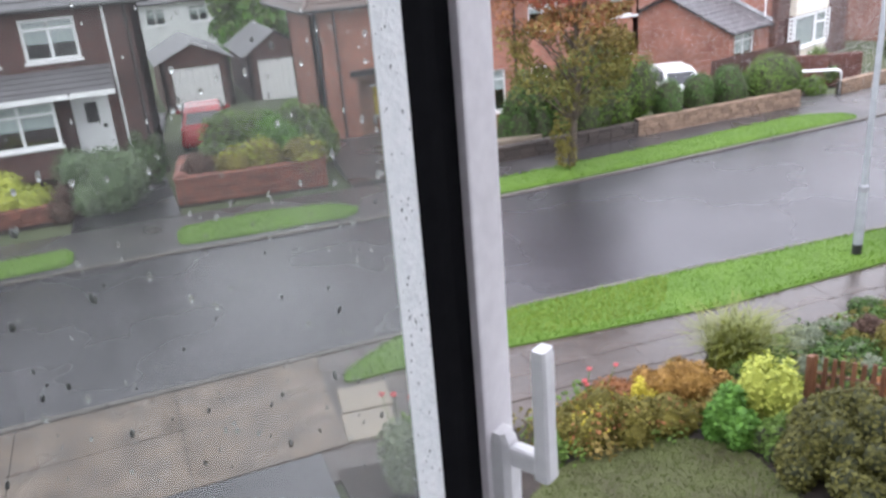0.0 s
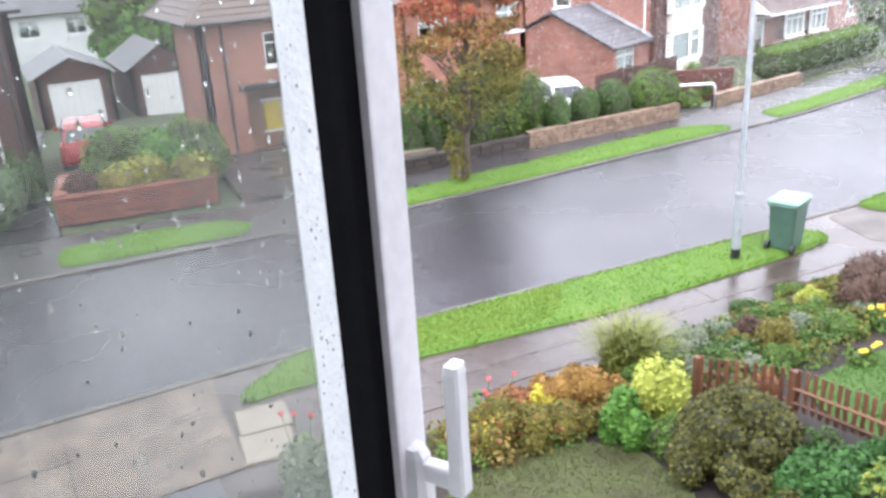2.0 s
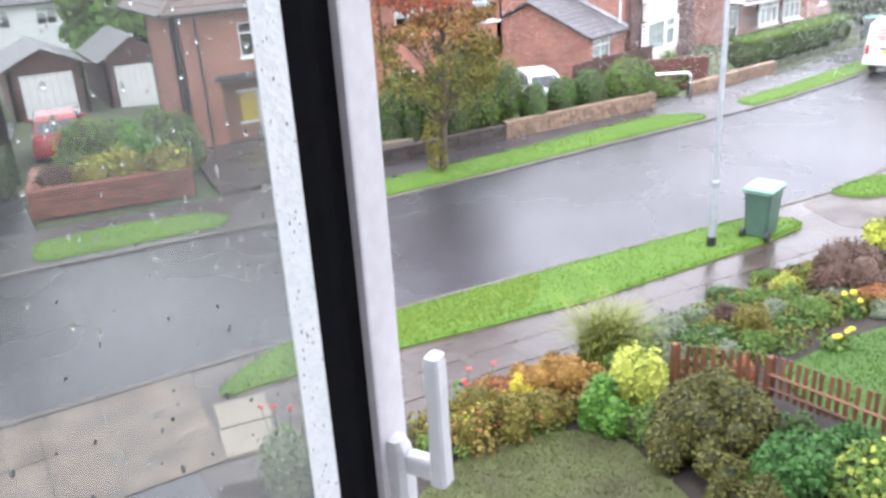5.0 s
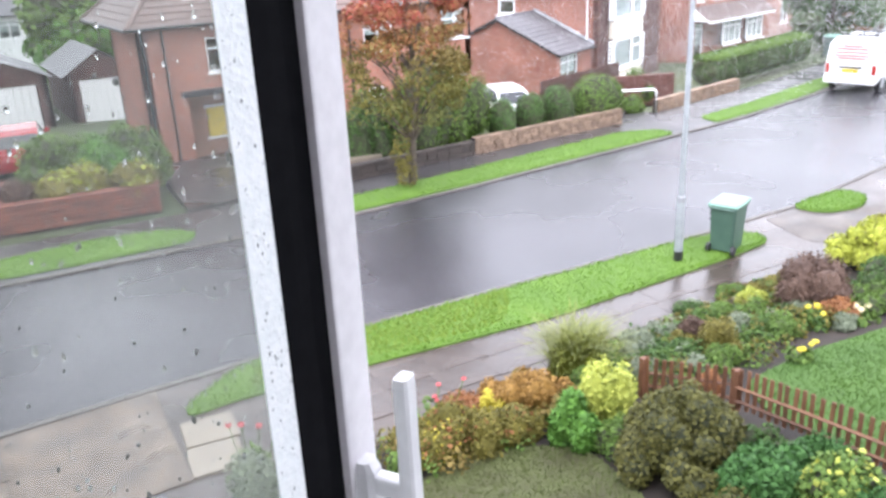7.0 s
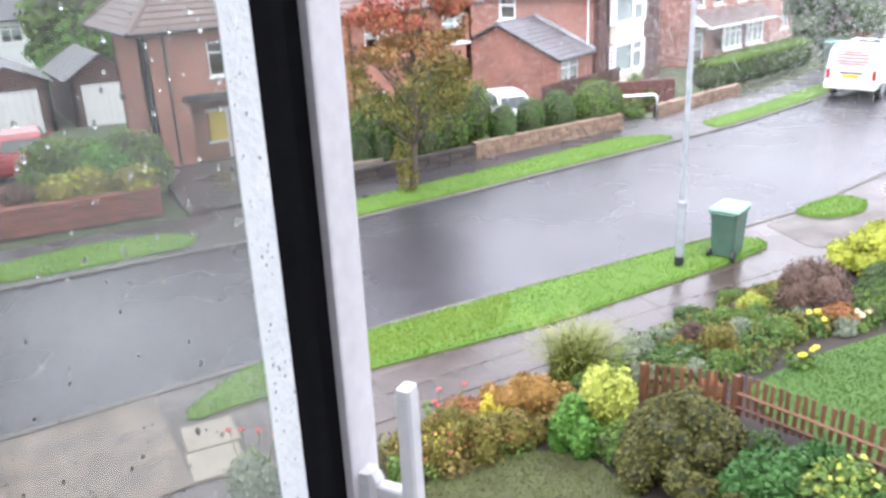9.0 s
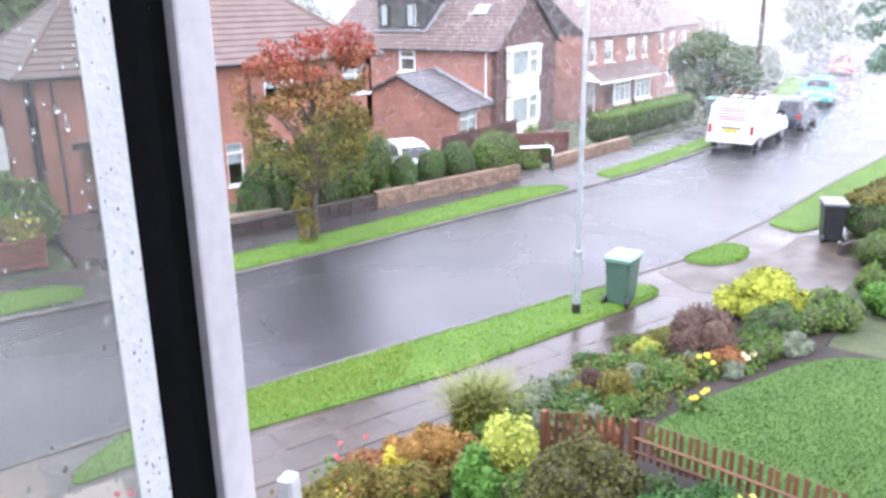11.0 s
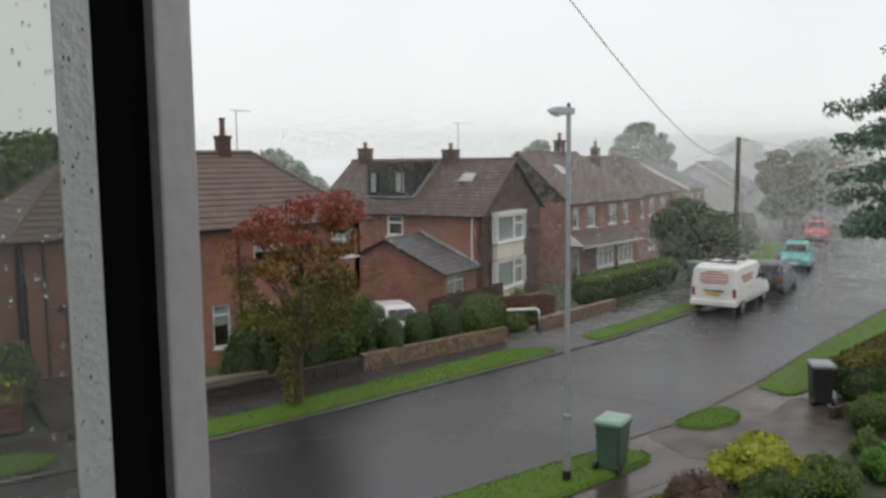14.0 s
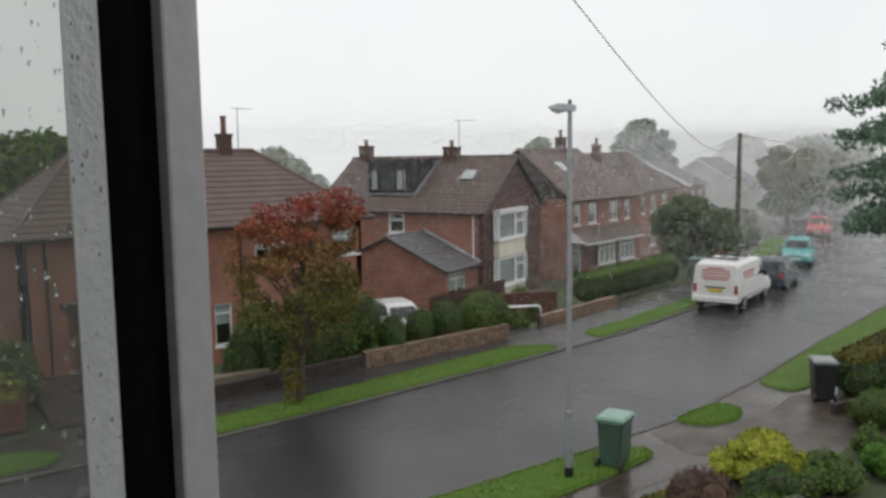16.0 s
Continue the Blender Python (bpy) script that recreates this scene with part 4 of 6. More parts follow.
HUNG = mat("hung_tile", (0.03, 0.025, 0.024), (0.07, 0.055, 0.05), 0.7, 3, 30, 0.4)
h3 = plain_house("semi_house", "red brick semi with white windows and a lean-to porch roof", 37.7, 32.8, GZ, 10, 9.2, 7.0, 4.8, 7.8, "u", 2.4, 0, BRICK, TILE,
                 [(0.5, 1.2, 3.2, 4.45), (2.2, 3.2, 3.2, 4.45), (4.9, 6.0, 3.2, 4.45), (6.9, 7.6, 3.2, 4.45), (0.4, 1.3, -0.1, 2.0)], (), gable=HUNG, stacks=((4.6, 3.5, 8.5),))
for u0, u1 in ((2.3, 4.3), (5.0, 6.9)):
    bm = bmesh.new()
    box(bm, u0, -0.7, -0.3, u1, -0.002, 0.62)
    part("bay_base", bm, BRICK, h3)
    window(h3, Matrix.Translation((0, -0.75, 0)), u0, u1, 0.7, 2.05, cols=3, transom=0.35, curtain=1.0, frame_w=0.13)
bm = bmesh.new()
roof_slope(bm, (0.0, -1.1, 2.2), (7.6, -1.1, 2.2), (7.6, -0.02, 2.95), (0.0, -0.02, 2.95), 5)
part("porch_roof", bm, TILE, h3)
bm = bmesh.new()
box(bm, 0.0, -1.12, 2.08, 7.6, -1.05, 2.2)
loft(bm, [[(xx, -1.1, 2.2), (xx, -0.02, 2.2), (xx, -0.02, 2.95)] for xx in (-0.06, 0.0)])
part("porch_fascia", bm, UPVC, h3)
# window in its tile-hung gable and a skylight on the front slope
window(h3, Matrix.Translation((-0.12, 4.4, 0)) @ pose(0, 0, 0, 0, 0, -90), 0.3, 1.2, 5.4, 6.5, cols=1, sill=False, frame_w=0.12, name="gable_window")
bm = bmesh.new()
m3 = Matrix.Translation((2.4, 2.1, 6.68)) @ pose(0, 0, 0, 39.2, 0, 0)
box(bm, -0.4, -0.45, 0.0, 0.4, 0.45, 0.09, m3)
part("skylight", bm, mat("skylight_glass", (0.35, 0.37, 0.37), (0.42, 0.44, 0.44), 0.05, 3, 20, 0), h3)
plain_house("semi_house", "red brick semi further along with grey-brown hipped roof", 48.2, 35.6, GZ, 18, 9.5, 10, 4.9, 7.5, "v", 2.4, None, BRICK, TILE,
            [(0.6, 1.4, 3.2, 4.4), (2.6, 3.8, 3.2, 4.4), (5.4, 6.6, 3.2, 4.4), (2.4, 4.0, 0.7, 2.1), (5.4, 6.8, 0.7, 2.1)], (), stacks=((2.6, 4.2, 8.1),))
plain_house("semi_house", "brick house with a long grey roof and pale verge", 64.1, 42.0, GZ, 20, 6.5, 8, 4.75, 6.8, "u", 0, None, BRICK_TAN, TILE_GREY, [(1, 2.2, 3.0, 4.2), (4, 5.2, 3.0, 4.2)], verge=UPVC)
plain_house("white_gabled_house", "white rendered house with grey roof far down the road", 74.0, 42.3, -2.0, 20, 11, 9, 5.0, 7.9, "u", 0, None, WHITE_WALL, TILE_GREY, [(1.5, 2.8, 3.2, 4.4), (5, 6.3, 3.2, 4.4), (1.5, 3.2, 0.8, 2.1)], gable=WHITE_WALL, verge=UPVC)
plain_house("white_gabled_house", "pale house among trees at the end of the road", 106, 58, GZ, 30, 12, 9, 5.2, 8.4, "u", 0, None, WHITE_WALL, TILE_GREY, [(1.5, 2.8, 3.2, 4.4), (5, 6.3, 3.2, 4.4)], gable=WHITE_WALL)
# neighbour with the canopy, opposite and to the side
h5 = plain_house("canopy_house", "dark red brick house with a tiled canopy and white door", -11.5, 27.0, 0.12, 0, 12.6, 6.5, 4.9, 7.6, "u", 2.8, None, BRICK_DARK, TILE_GREY,
                 [(7.2, 8.6, 3.35, 4.55), (9.3, 10.8, 3.35, 4.55), (2.0, 3.6, 3.35, 4.55)], (), stacks=((6, 3, 8.4),))
bm = bmesh.new()
roof_slope(bm, (5.8, -1.5, 2.55), (11.5, -1.5, 2.55), (11.5, -0.02, 3.1), (5.8, -0.02, 3.1), 5)
part("canopy_roof", bm, TILE_GREY, h5)
bm = bmesh.new()
box(bm, 5.8, -1.55, 2.42, 11.5, -1.46, 2.56)
part("canopy_fascia", bm, UPVC, h5)
bm = bmesh.new()
box(bm, 5.9, -1.2, 0.2, 9.8, -0.002, 1.1)
part("bay_base", bm, BRICK_DARK, h5)
window(h5, Matrix.Translation((0, -1.2, 0)), 5.9, 9.8, 1.12, 2.4, cols=4, transom=0.35, curtain=0.6, frame_w=0.08)
dr = part("front_door", bmesh.new(), UPVC, h5)
bm = bmesh.new()
box(bm, 10.2, -0.09, 0.2, 11.25, -0.004, 2.4)
box(bm, 10.3, -0.12, 0.35, 11.15, -0.09, 1.0)
part("door_leaf", bm, UPVC, dr, "white panelled front door")
bm = bmesh.new()
box(bm, 10.55, -0.13, 1.45, 10.9, -0.093, 2.05)
part("door_glass", bm, DARK_TRIM, dr)
pipe(h5, 12.2, -0.06, 0, 4.7)
pipe(h5, 11.6, -0.06, 0, 4.7, UPVC)


def garage(x0, x1, y, zg, apex, d=6.0):
    g = thing("garage", pose(x0 - 0.45, y, zg), "small brick garage with a pale up-and-over door and pitched roof", "garage", "garages behind the houses")
    W = x1 - x0 + 0.9
    bm = bmesh.new()
    wall_run(bm, (0, 0), (W, 0), -0.3, 2.35, 0.2, [(0.45, W - 0.45, -0.3, 2.05)])
    wall_run(bm, (W, 0), (W, d), -0.3, 2.35, 0.2)
    wall_run(bm, (0, d), (0, 0), -0.3, 2.35, 0.2)
    loft(bm, [[(0, k, 2.35), (W, k, 2.35), (W / 2, k, apex - 0.08)] for k in (0.0, 0.2)])
    part("wall", bm, BRICK_DARK, g)
    for q in (((-0.25, d, 2.25), (-0.25, -0.2, 2.25), (W / 2, -0.2, apex), (W / 2, d, apex)), ((W + 0.25, -0.2, 2.25), (W + 0.25, d, 2.25), (W / 2, d, apex), (W / 2, -0.2, apex))):
        bm = bmesh.new()
        roof_slope(bm, *q, 9)
        part("roof", bm, TILE_GREY, g)
    dd = part("door", bmesh.new(), UPVC, g)
    for i in range(7):
        bm = bmesh.new()
        k = (W - 0.94) / 7
        soft_box(bm, 0.47 + i * k, 0.05, -0.1, 0.47 + (i + 1) * k - 0.012, 0.09, 2.03, 0.006, seg=1)
        part("door_panel", bm, UPVC, dd)


garage(2.5, 4.7, 40, -0.95, 3.15)
garage(6.5, 8.5, 40.5, -1.1, 3.35)
plain_house("white_gabled_house", "pale house seen over the garage roofs", 1, 64, -1.5, 4, 9, 8, 4.2, 6.6, "u", 0, None, WHITE_WALL, TILE_GREY, [(2, 3.4, 2.6, 3.8), (5, 6.4, 2.6, 3.8)], gable=WHITE_WALL)

# ---- front garden walls across the road ----


def stone_wall(name, label, x0, y0, x1, y1, z0, z1, course, material, cope=None, seed=1):
    """A low wall with a core and single stones or bricks proud of it on the road side."""
    rng = np.random.default_rng(seed)
    L = math.hypot(x1 - x0, y1 - y0)
    w = thing(name, pose(x0, y0, 0, 0, 0, math.degrees(math.atan2(y1 - y0, x1 - x0))), label, "garden wall")
    bm = bmesh.new()
    box(bm, 0, 0.02, z0 - 0.3, L, 0.22, z1 - 0.01)
    part("core", bm, SOIL, w)
    meshes = []
    for k in range(6):
        b2 = bmesh.new()
        soft_box(b2, 0, 0, 0, 1, 1, 1, 0.06, seg=1)
        meshes.append(mesh_of("stone", b2, material))
    z = z0
    while z < z1 - 0.03:
        h = min(course * rng.uniform(0.9, 1.1), z1 - z)
        u = -rng.uniform(0, 0.2)
        while u < L:
            wd = course * rng.uniform(1.6, 3.2)
            a, b = max(0, u), min(L, u + wd)
            if b - a > 0.04:
                dp = rng.uniform(0.0, 0.03)
                part("stone", meshes[int(rng.integers(6))], None, w, m=Matrix.Translation((a + 0.006, -dp, z + 0.006)) @ Matrix.Diagonal((b - a - 0.012, 0.24 + dp, h - 0.012, 1)))
            u += wd
        z += h
    if cope:
        u = 0.0
        while u < L:
            b2 = bmesh.new()
            b = min(L, u + 0.6)
            soft_box(b2, u + 0.005, -0.05, z1, b - 0.005, 0.29, z1 + 0.06, 0.012, seg=1)
            part("coping", b2, cope, w)
            u += 0.6
    return w


DARK_STONE = mat("dark_wet_stone", (0.022, 0.018, 0.016), (0.075, 0.058, 0.048), 0.6, 4, 40, 0.6, spread=-0.5)
stone_wall("garden_wall", "dark wet low stone wall beside the footway", 8.2, 20.22, 14.0, 20.25, 0.0, 0.46, 0.17, DARK_STONE, None, 3)
stone_wall("garden_wall", "low buff and brown stone wall under clipped bushes", 14.0, 20.25, 20.15, 20.3, 0.0, 0.54, 0.115, STONE, None, 4)
stone_wall("garden_wall", "low brown stone wall curving by the footway", 22.7, 21.1, 28.2, 21.9, -0.1, 0.38, 0.12, STONE, None, 5)
bm = bmesh.new()
prism(bm, rounded([(8.3, 20.65), (11.2, 20.65), (10.4, 20.95), (8.6, 21.3)]), 0.2, 0.5)
solid("coping_slab", bm, FLAG, "pale flagstones lying behind the dark wall", "paving")
BRICK_PIECE = mat("planter_brick", (0.075, 0.03, 0.022), (0.25, 0.095, 0.065), 0.7, 5, 50, 0.4, spread=-0.6)
for args in ((0.95, 22.0, 4.82, 21.4), (1.35, 24.6, 0.95, 22.0), (4.82, 21.4, 5.2, 23.6)):
    stone_wall("planter_wall", "low red brick planter wall, wet, round a shrub bed", *args, -0.05, 0.62, 0.11, BRICK_PIECE, BRICK_PIECE, 7)
stone_wall("planter_wall", "low red brick front wall beside a drive", -6.0, 22.6, -1.9, 22.6, -0.05, 0.4, 0.11, BRICK_PIECE, None, 8)
bm = bmesh.new()
prism(bm, [(1.15, 22.2), (4.7, 21.65), (5.05, 23.5), (1.5, 24.4)], -0.2, 0.5)
solid("planter_soil", bm, SOIL, "dark wet soil filling the brick planter", "soil", kind="structure")
bm = bmesh.new()
prism(bm, [(-1.7, 20.9), (0.9, 20.9), (0.9, 30), (2.0, 40), (-1.0, 40), (-1.4, 30)], -0.5, 0.0, lambda x, y: 0.03 - 0.3 * smooth(21, 27, y) - 0.5 * smooth(27, 40, y))
solid("driveway_far", bm, ASPHALT, "wet dark asphalt drive leading to the garages", "driveway", kind="structure")
bm = bmesh.new()
prism(bm, [(5.3, 20.7), (8.0, 20.7), (9.6, 26.9), (6.1, 26.9)], -0.6, 0.0, lambda x, y: 0.05 - 0.25 * smooth(20.7, 26.9, y))
solid("front_path", bm, FAR_FOOTWAY, "wet paved forecourt before the brick house", "paving", kind="structure")
bm = bmesh.new()
prism(bm, [(20.3, 20.5), (22.3, 20.6), (22.6, 24), (21.5, 29), (18.8, 29), (19.2, 24)], -0.6, 0.0, lambda x, y: 0.04 - 0.8 * smooth(20.6, 27, y))
solid("driveway_far", bm, FAR_FOOTWAY, "wet drive falling to the parked white car", "driveway", kind="structure")

rl = thing("handrail", pose(21.2, 21.3, 0), "white painted tubular handrail beside a sloping drive", "handrail")
bm = bmesh.new()
tube(bm, [(0.02, 0.4, -0.1), (0.02, 0.4, 0.7), (0.12, 0.35, 0.8), (1.2, -0.25, 0.8), (1.3, -0.3, 0.7), (1.3, -0.3, -0.1)], 0.045, 8)
part("rail", bm, UPVC, rl, smooth=True)
# brown close-boarded fence by the lean-to
fn_ = thing("board_fence", pose(20.9, 25.6, -0.75, 0, 0, 14), "dark brown close-boarded fence between the houses", "fence")
bm = bmesh.new()
soft_box(bm, 0, 0, 0, 0.14, 0.025, 1.5, 0.004, seg=1)
bme = mesh_of("board", bm, mat("fence_brown", (0.035, 0.018, 0.013), (0.085, 0.04, 0.03), 0.7, 6, 50, 0.3, spread=-0.4))
for i in range(40):
    part("board", bme, None, fn_, m=Matrix.Translation((i * 0.145, 0, random.uniform(-0.01, 0.01))))
bm = bmesh.new()
box(bm, 0, 0.03, 0.3, 5.8, 0.08, 0.38)
part("fence_rail", bm, BARK, fn_)

stone_wall("garden_wall", "low dark red brick wall below the bay windows", 23.0, 25.2, 26.4, 23.7, -0.6, 0.62, 0.11, mat("dark_red_brick", (0.07, 0.028, 0.022), (0.14, 0.055, 0.042), 0.7, 5, 50, 0.4, spread=-0.5), None, 9)

# ---- vehicles ----
TYRE = mat("tyre_rubber", (0.008, 0.008, 0.009), (0.025, 0.025, 0.026), 0.7, 8, 60, 0.2)
RIM = mat("wheel_rim", (0.3, 0.31, 0.32), (0.45, 0.46, 0.47), 0.35, 6, 40, 0.05, metal=0.7)
CAR_GLASS = mat("car_glass", (0.012, 0.015, 0.017), (0.02, 0.023, 0.026), 0.06, 2, 10, 0)
LAMP_RED = mat("tail_lamp_red", (0.25, 0.02, 0.015), (0.4, 0.04, 0.03), 0.15, 4, 20, 0)
LAMP_CLEAR = mat("head_lamp", (0.5, 0.52, 0.54), (0.65, 0.67, 0.68), 0.1, 4, 20, 0)
PLATE_Y = mat("rear_plate", (0.55, 0.4, 0.03), (0.65, 0.48, 0.05), 0.4, 4, 20, 0)
PLATE_W = mat("front_plate", (0.6, 0.6, 0.58), (0.7, 0.7, 0.68), 0.4, 4, 20, 0)


def car(name, label, x, y, z, heading, paint, L, W, H, prof, glass, axles, wr=0.31, front_seen=True):
    """A vehicle from a side profile: prof = (x, lower z, upper z, half width low, half width high) stations; glass = panes."""
    v = thing(name, pose(x, y, z, 0, 0, heading), label, "van" if "van" in name else "car")
    rings = []
    for px, zl, zu, wl_, wu in prof:
        zm = zl + (zu - zl) * 0.45
        rings.append([(px, -wl_ * 0.92, zl), (px, -wl_, zl + (zm - zl) * 0.35), (px, -wl_, zm), (px, -wu, zu - (zu - zm) * 0.12), (px, -wu * 0.86, zu), (px, wu * 0.86, zu), (px, wu, zu - (zu - zm) * 0.12), (px, wl_, zm), (px, wl_, zl + (zm - zl) * 0.35), (px, wl_ * 0.92, zl)])
    bm = bmesh.new()
    loft(bm, rings)
    bmesh.ops.bevel(bm, geom=[e for e in bm.edges if e.calc_face_angle(0) > 0.9], offset=0.03, segments=2, affect="EDGES")
    part("body", bm, paint, v, smooth=False)
    for nm, pts, mt in glass:
        bm = bmesh.new()
        P = [Vector(p) for p in pts]
        nn = (P[1] - P[0]).cross(P[2] - P[0]).normalized()
        loft(bm, [[p - nn * 0.02 for p in P], [p + nn * 0.012 for p in P]])
        part(nm, bm, mt, v)
    for ax in axles:
        for s in (-1, 1):
            wh = part("wheel", bmesh.new(), TYRE, v, m=pose(ax, s * (W / 2 - 0.12), wr, 90, 0, 0))
            bm = bmesh.new()
            lathe(bm, [(wr * 0.6, -0.1), (wr * 0.96, -0.1), (wr, -0.06), (wr, 0.06), (wr * 0.96, 0.1), (wr * 0.6, 0.1)], 20)
            part("tyre", bm, TYRE, wh)
            bm = bmesh.new()
            lathe(bm, [(wr * 0.62, -0.108), (wr * 0.2, -0.115), (wr * 0.2, 0.115), (wr * 0.62, 0.108)][::1], 14)
            part("rim", bm, RIM, wh)
    return v


def slab(bm, x0, y0, z0, x1, y1, z1, r=0.015):
    soft_box(bm, x0, y0, z0, x1, y1, z1, r)


# panel van, seen from behind; local x forward
VAN_WHITE = mat("van_white", (0.62, 0.62, 0.61), (0.78, 0.78, 0.77), 0.3, 1.5, 60, 0.03)
van = car("panel_van", "white panel van with red writing parked facing away at the kerb", 29.76, 18.2, 0.02, 13.5, VAN_WHITE, 4.9, 1.9, 1.97,
          [(0.0, 0.42, 1.2, 0.9, 0.86), (0.05, 0.36, 1.86, 0.95, 0.86), (0.35, 0.34, 1.97, 0.95, 0.87), (2.9, 0.34, 1.97, 0.95, 0.87), (3.3, 0.34, 1.9, 0.95, 0.84), (3.95, 0.34, 1.22, 0.95, 0.84), (4.65, 0.36, 0.98, 0.93, 0.84), (4.88, 0.42, 0.75, 0.86, 0.8)],
          [("side_window", [(2.55, -0.925, 1.22), (3.55, -0.945, 1.22), (3.2, -0.86, 1.68), (2.6, -0.83, 1.72)], CAR_GLASS),
           ("side_window", [(2.6, 0.83, 1.72), (3.2, 0.86, 1.68), (3.55, 0.945, 1.22), (2.55, 0.925, 1.22)], CAR_GLASS),
           ("windscreen", [(3.36, -0.7, 1.84), (3.92, -0.8, 1.26), (3.92, 0.8, 1.26), (3.36, 0.7, 1.84)], CAR_GLASS)], (0.85, 3.9), 0.33)
bm = bmesh.new()
slab(bm, -0.10, -0.93, 0.36, 0.06, 0.93, 0.58, 0.03)
part("rear_bumper", bm, VAN_WHITE, van)
for s in (-1, 1):
    bm = bmesh.new()
    slab(bm, -0.02, s * 0.83 - 0.07, 0.72, 0.08, s * 0.83 + 0.07, 1.08, 0.02)
    part("tail_light", bm, LAMP_RED, van)
    bm = bmesh.new()
    slab(bm, 3.35, s * 1.04 - 0.09, 1.12, 3.5, s * 1.04 + 0.09, 1.36, 0.03)
    part("door_mirror", bm, PLASTIC_BLACK, van)
bm = bmesh.new()
slab(bm, -0.045, -0.28, 0.78, 0.0, 0.28, 0.9, 0.008)
part("number_plate", bm, PLATE_Y, van)
bm = bmesh.new()
slab(bm, -0.03, -0.4, 0.93, 0.04, 0.4, 0.99, 0.01)
part("handle_strip", bm, PLASTIC_BLACK, van)
bm = bmesh.new()
for k in range(2):
    slab(bm, 0.9 + k * 1.3, -0.62, 2.0, 0.98 + k * 1.3, 0.62, 2.06, 0.01)
slab(bm, 0.7, -0.5, 2.06, 2.6, -0.42, 2.11, 0.01)
slab(bm, 0.7, 0.0, 2.06, 2.6, 0.08, 2.11, 0.01)
part("roof_rack", bm, PLASTIC_BLACK, van, "black roof rack")
RED_INK = mat("red_lettering", (0.35, 0.05, 0.05), (0.5, 0.09, 0.08), 0.5, 6, 40, 0)
for zz, ww in ((1.70, 0.34), (1.60, 0.55), (1.48, 0.58), (1.36, 0.6), (1.26, 0.5)):
    bm = bmesh.new()
    box(bm, -0.012 + 0.05 * (zz - 1.2) / 0.66, -ww, zz, 0.06, ww, zz + 0.05)
    part("writing_bar", bm, RED_INK, van)
for zz, x0, x1 in ((1.52, 0.6, 2.2), (1.42, 0.7, 2.0), (1.3, 0.8, 2.1)):
    bm = bmesh.new()
    yy = 0.96 - 0.05 * (zz - 1.2) / 0.6
    box(bm, x0, -yy, zz, x1, -yy + 0.05, zz + 0.045)
    part("writing_bar", bm, RED_INK, van)


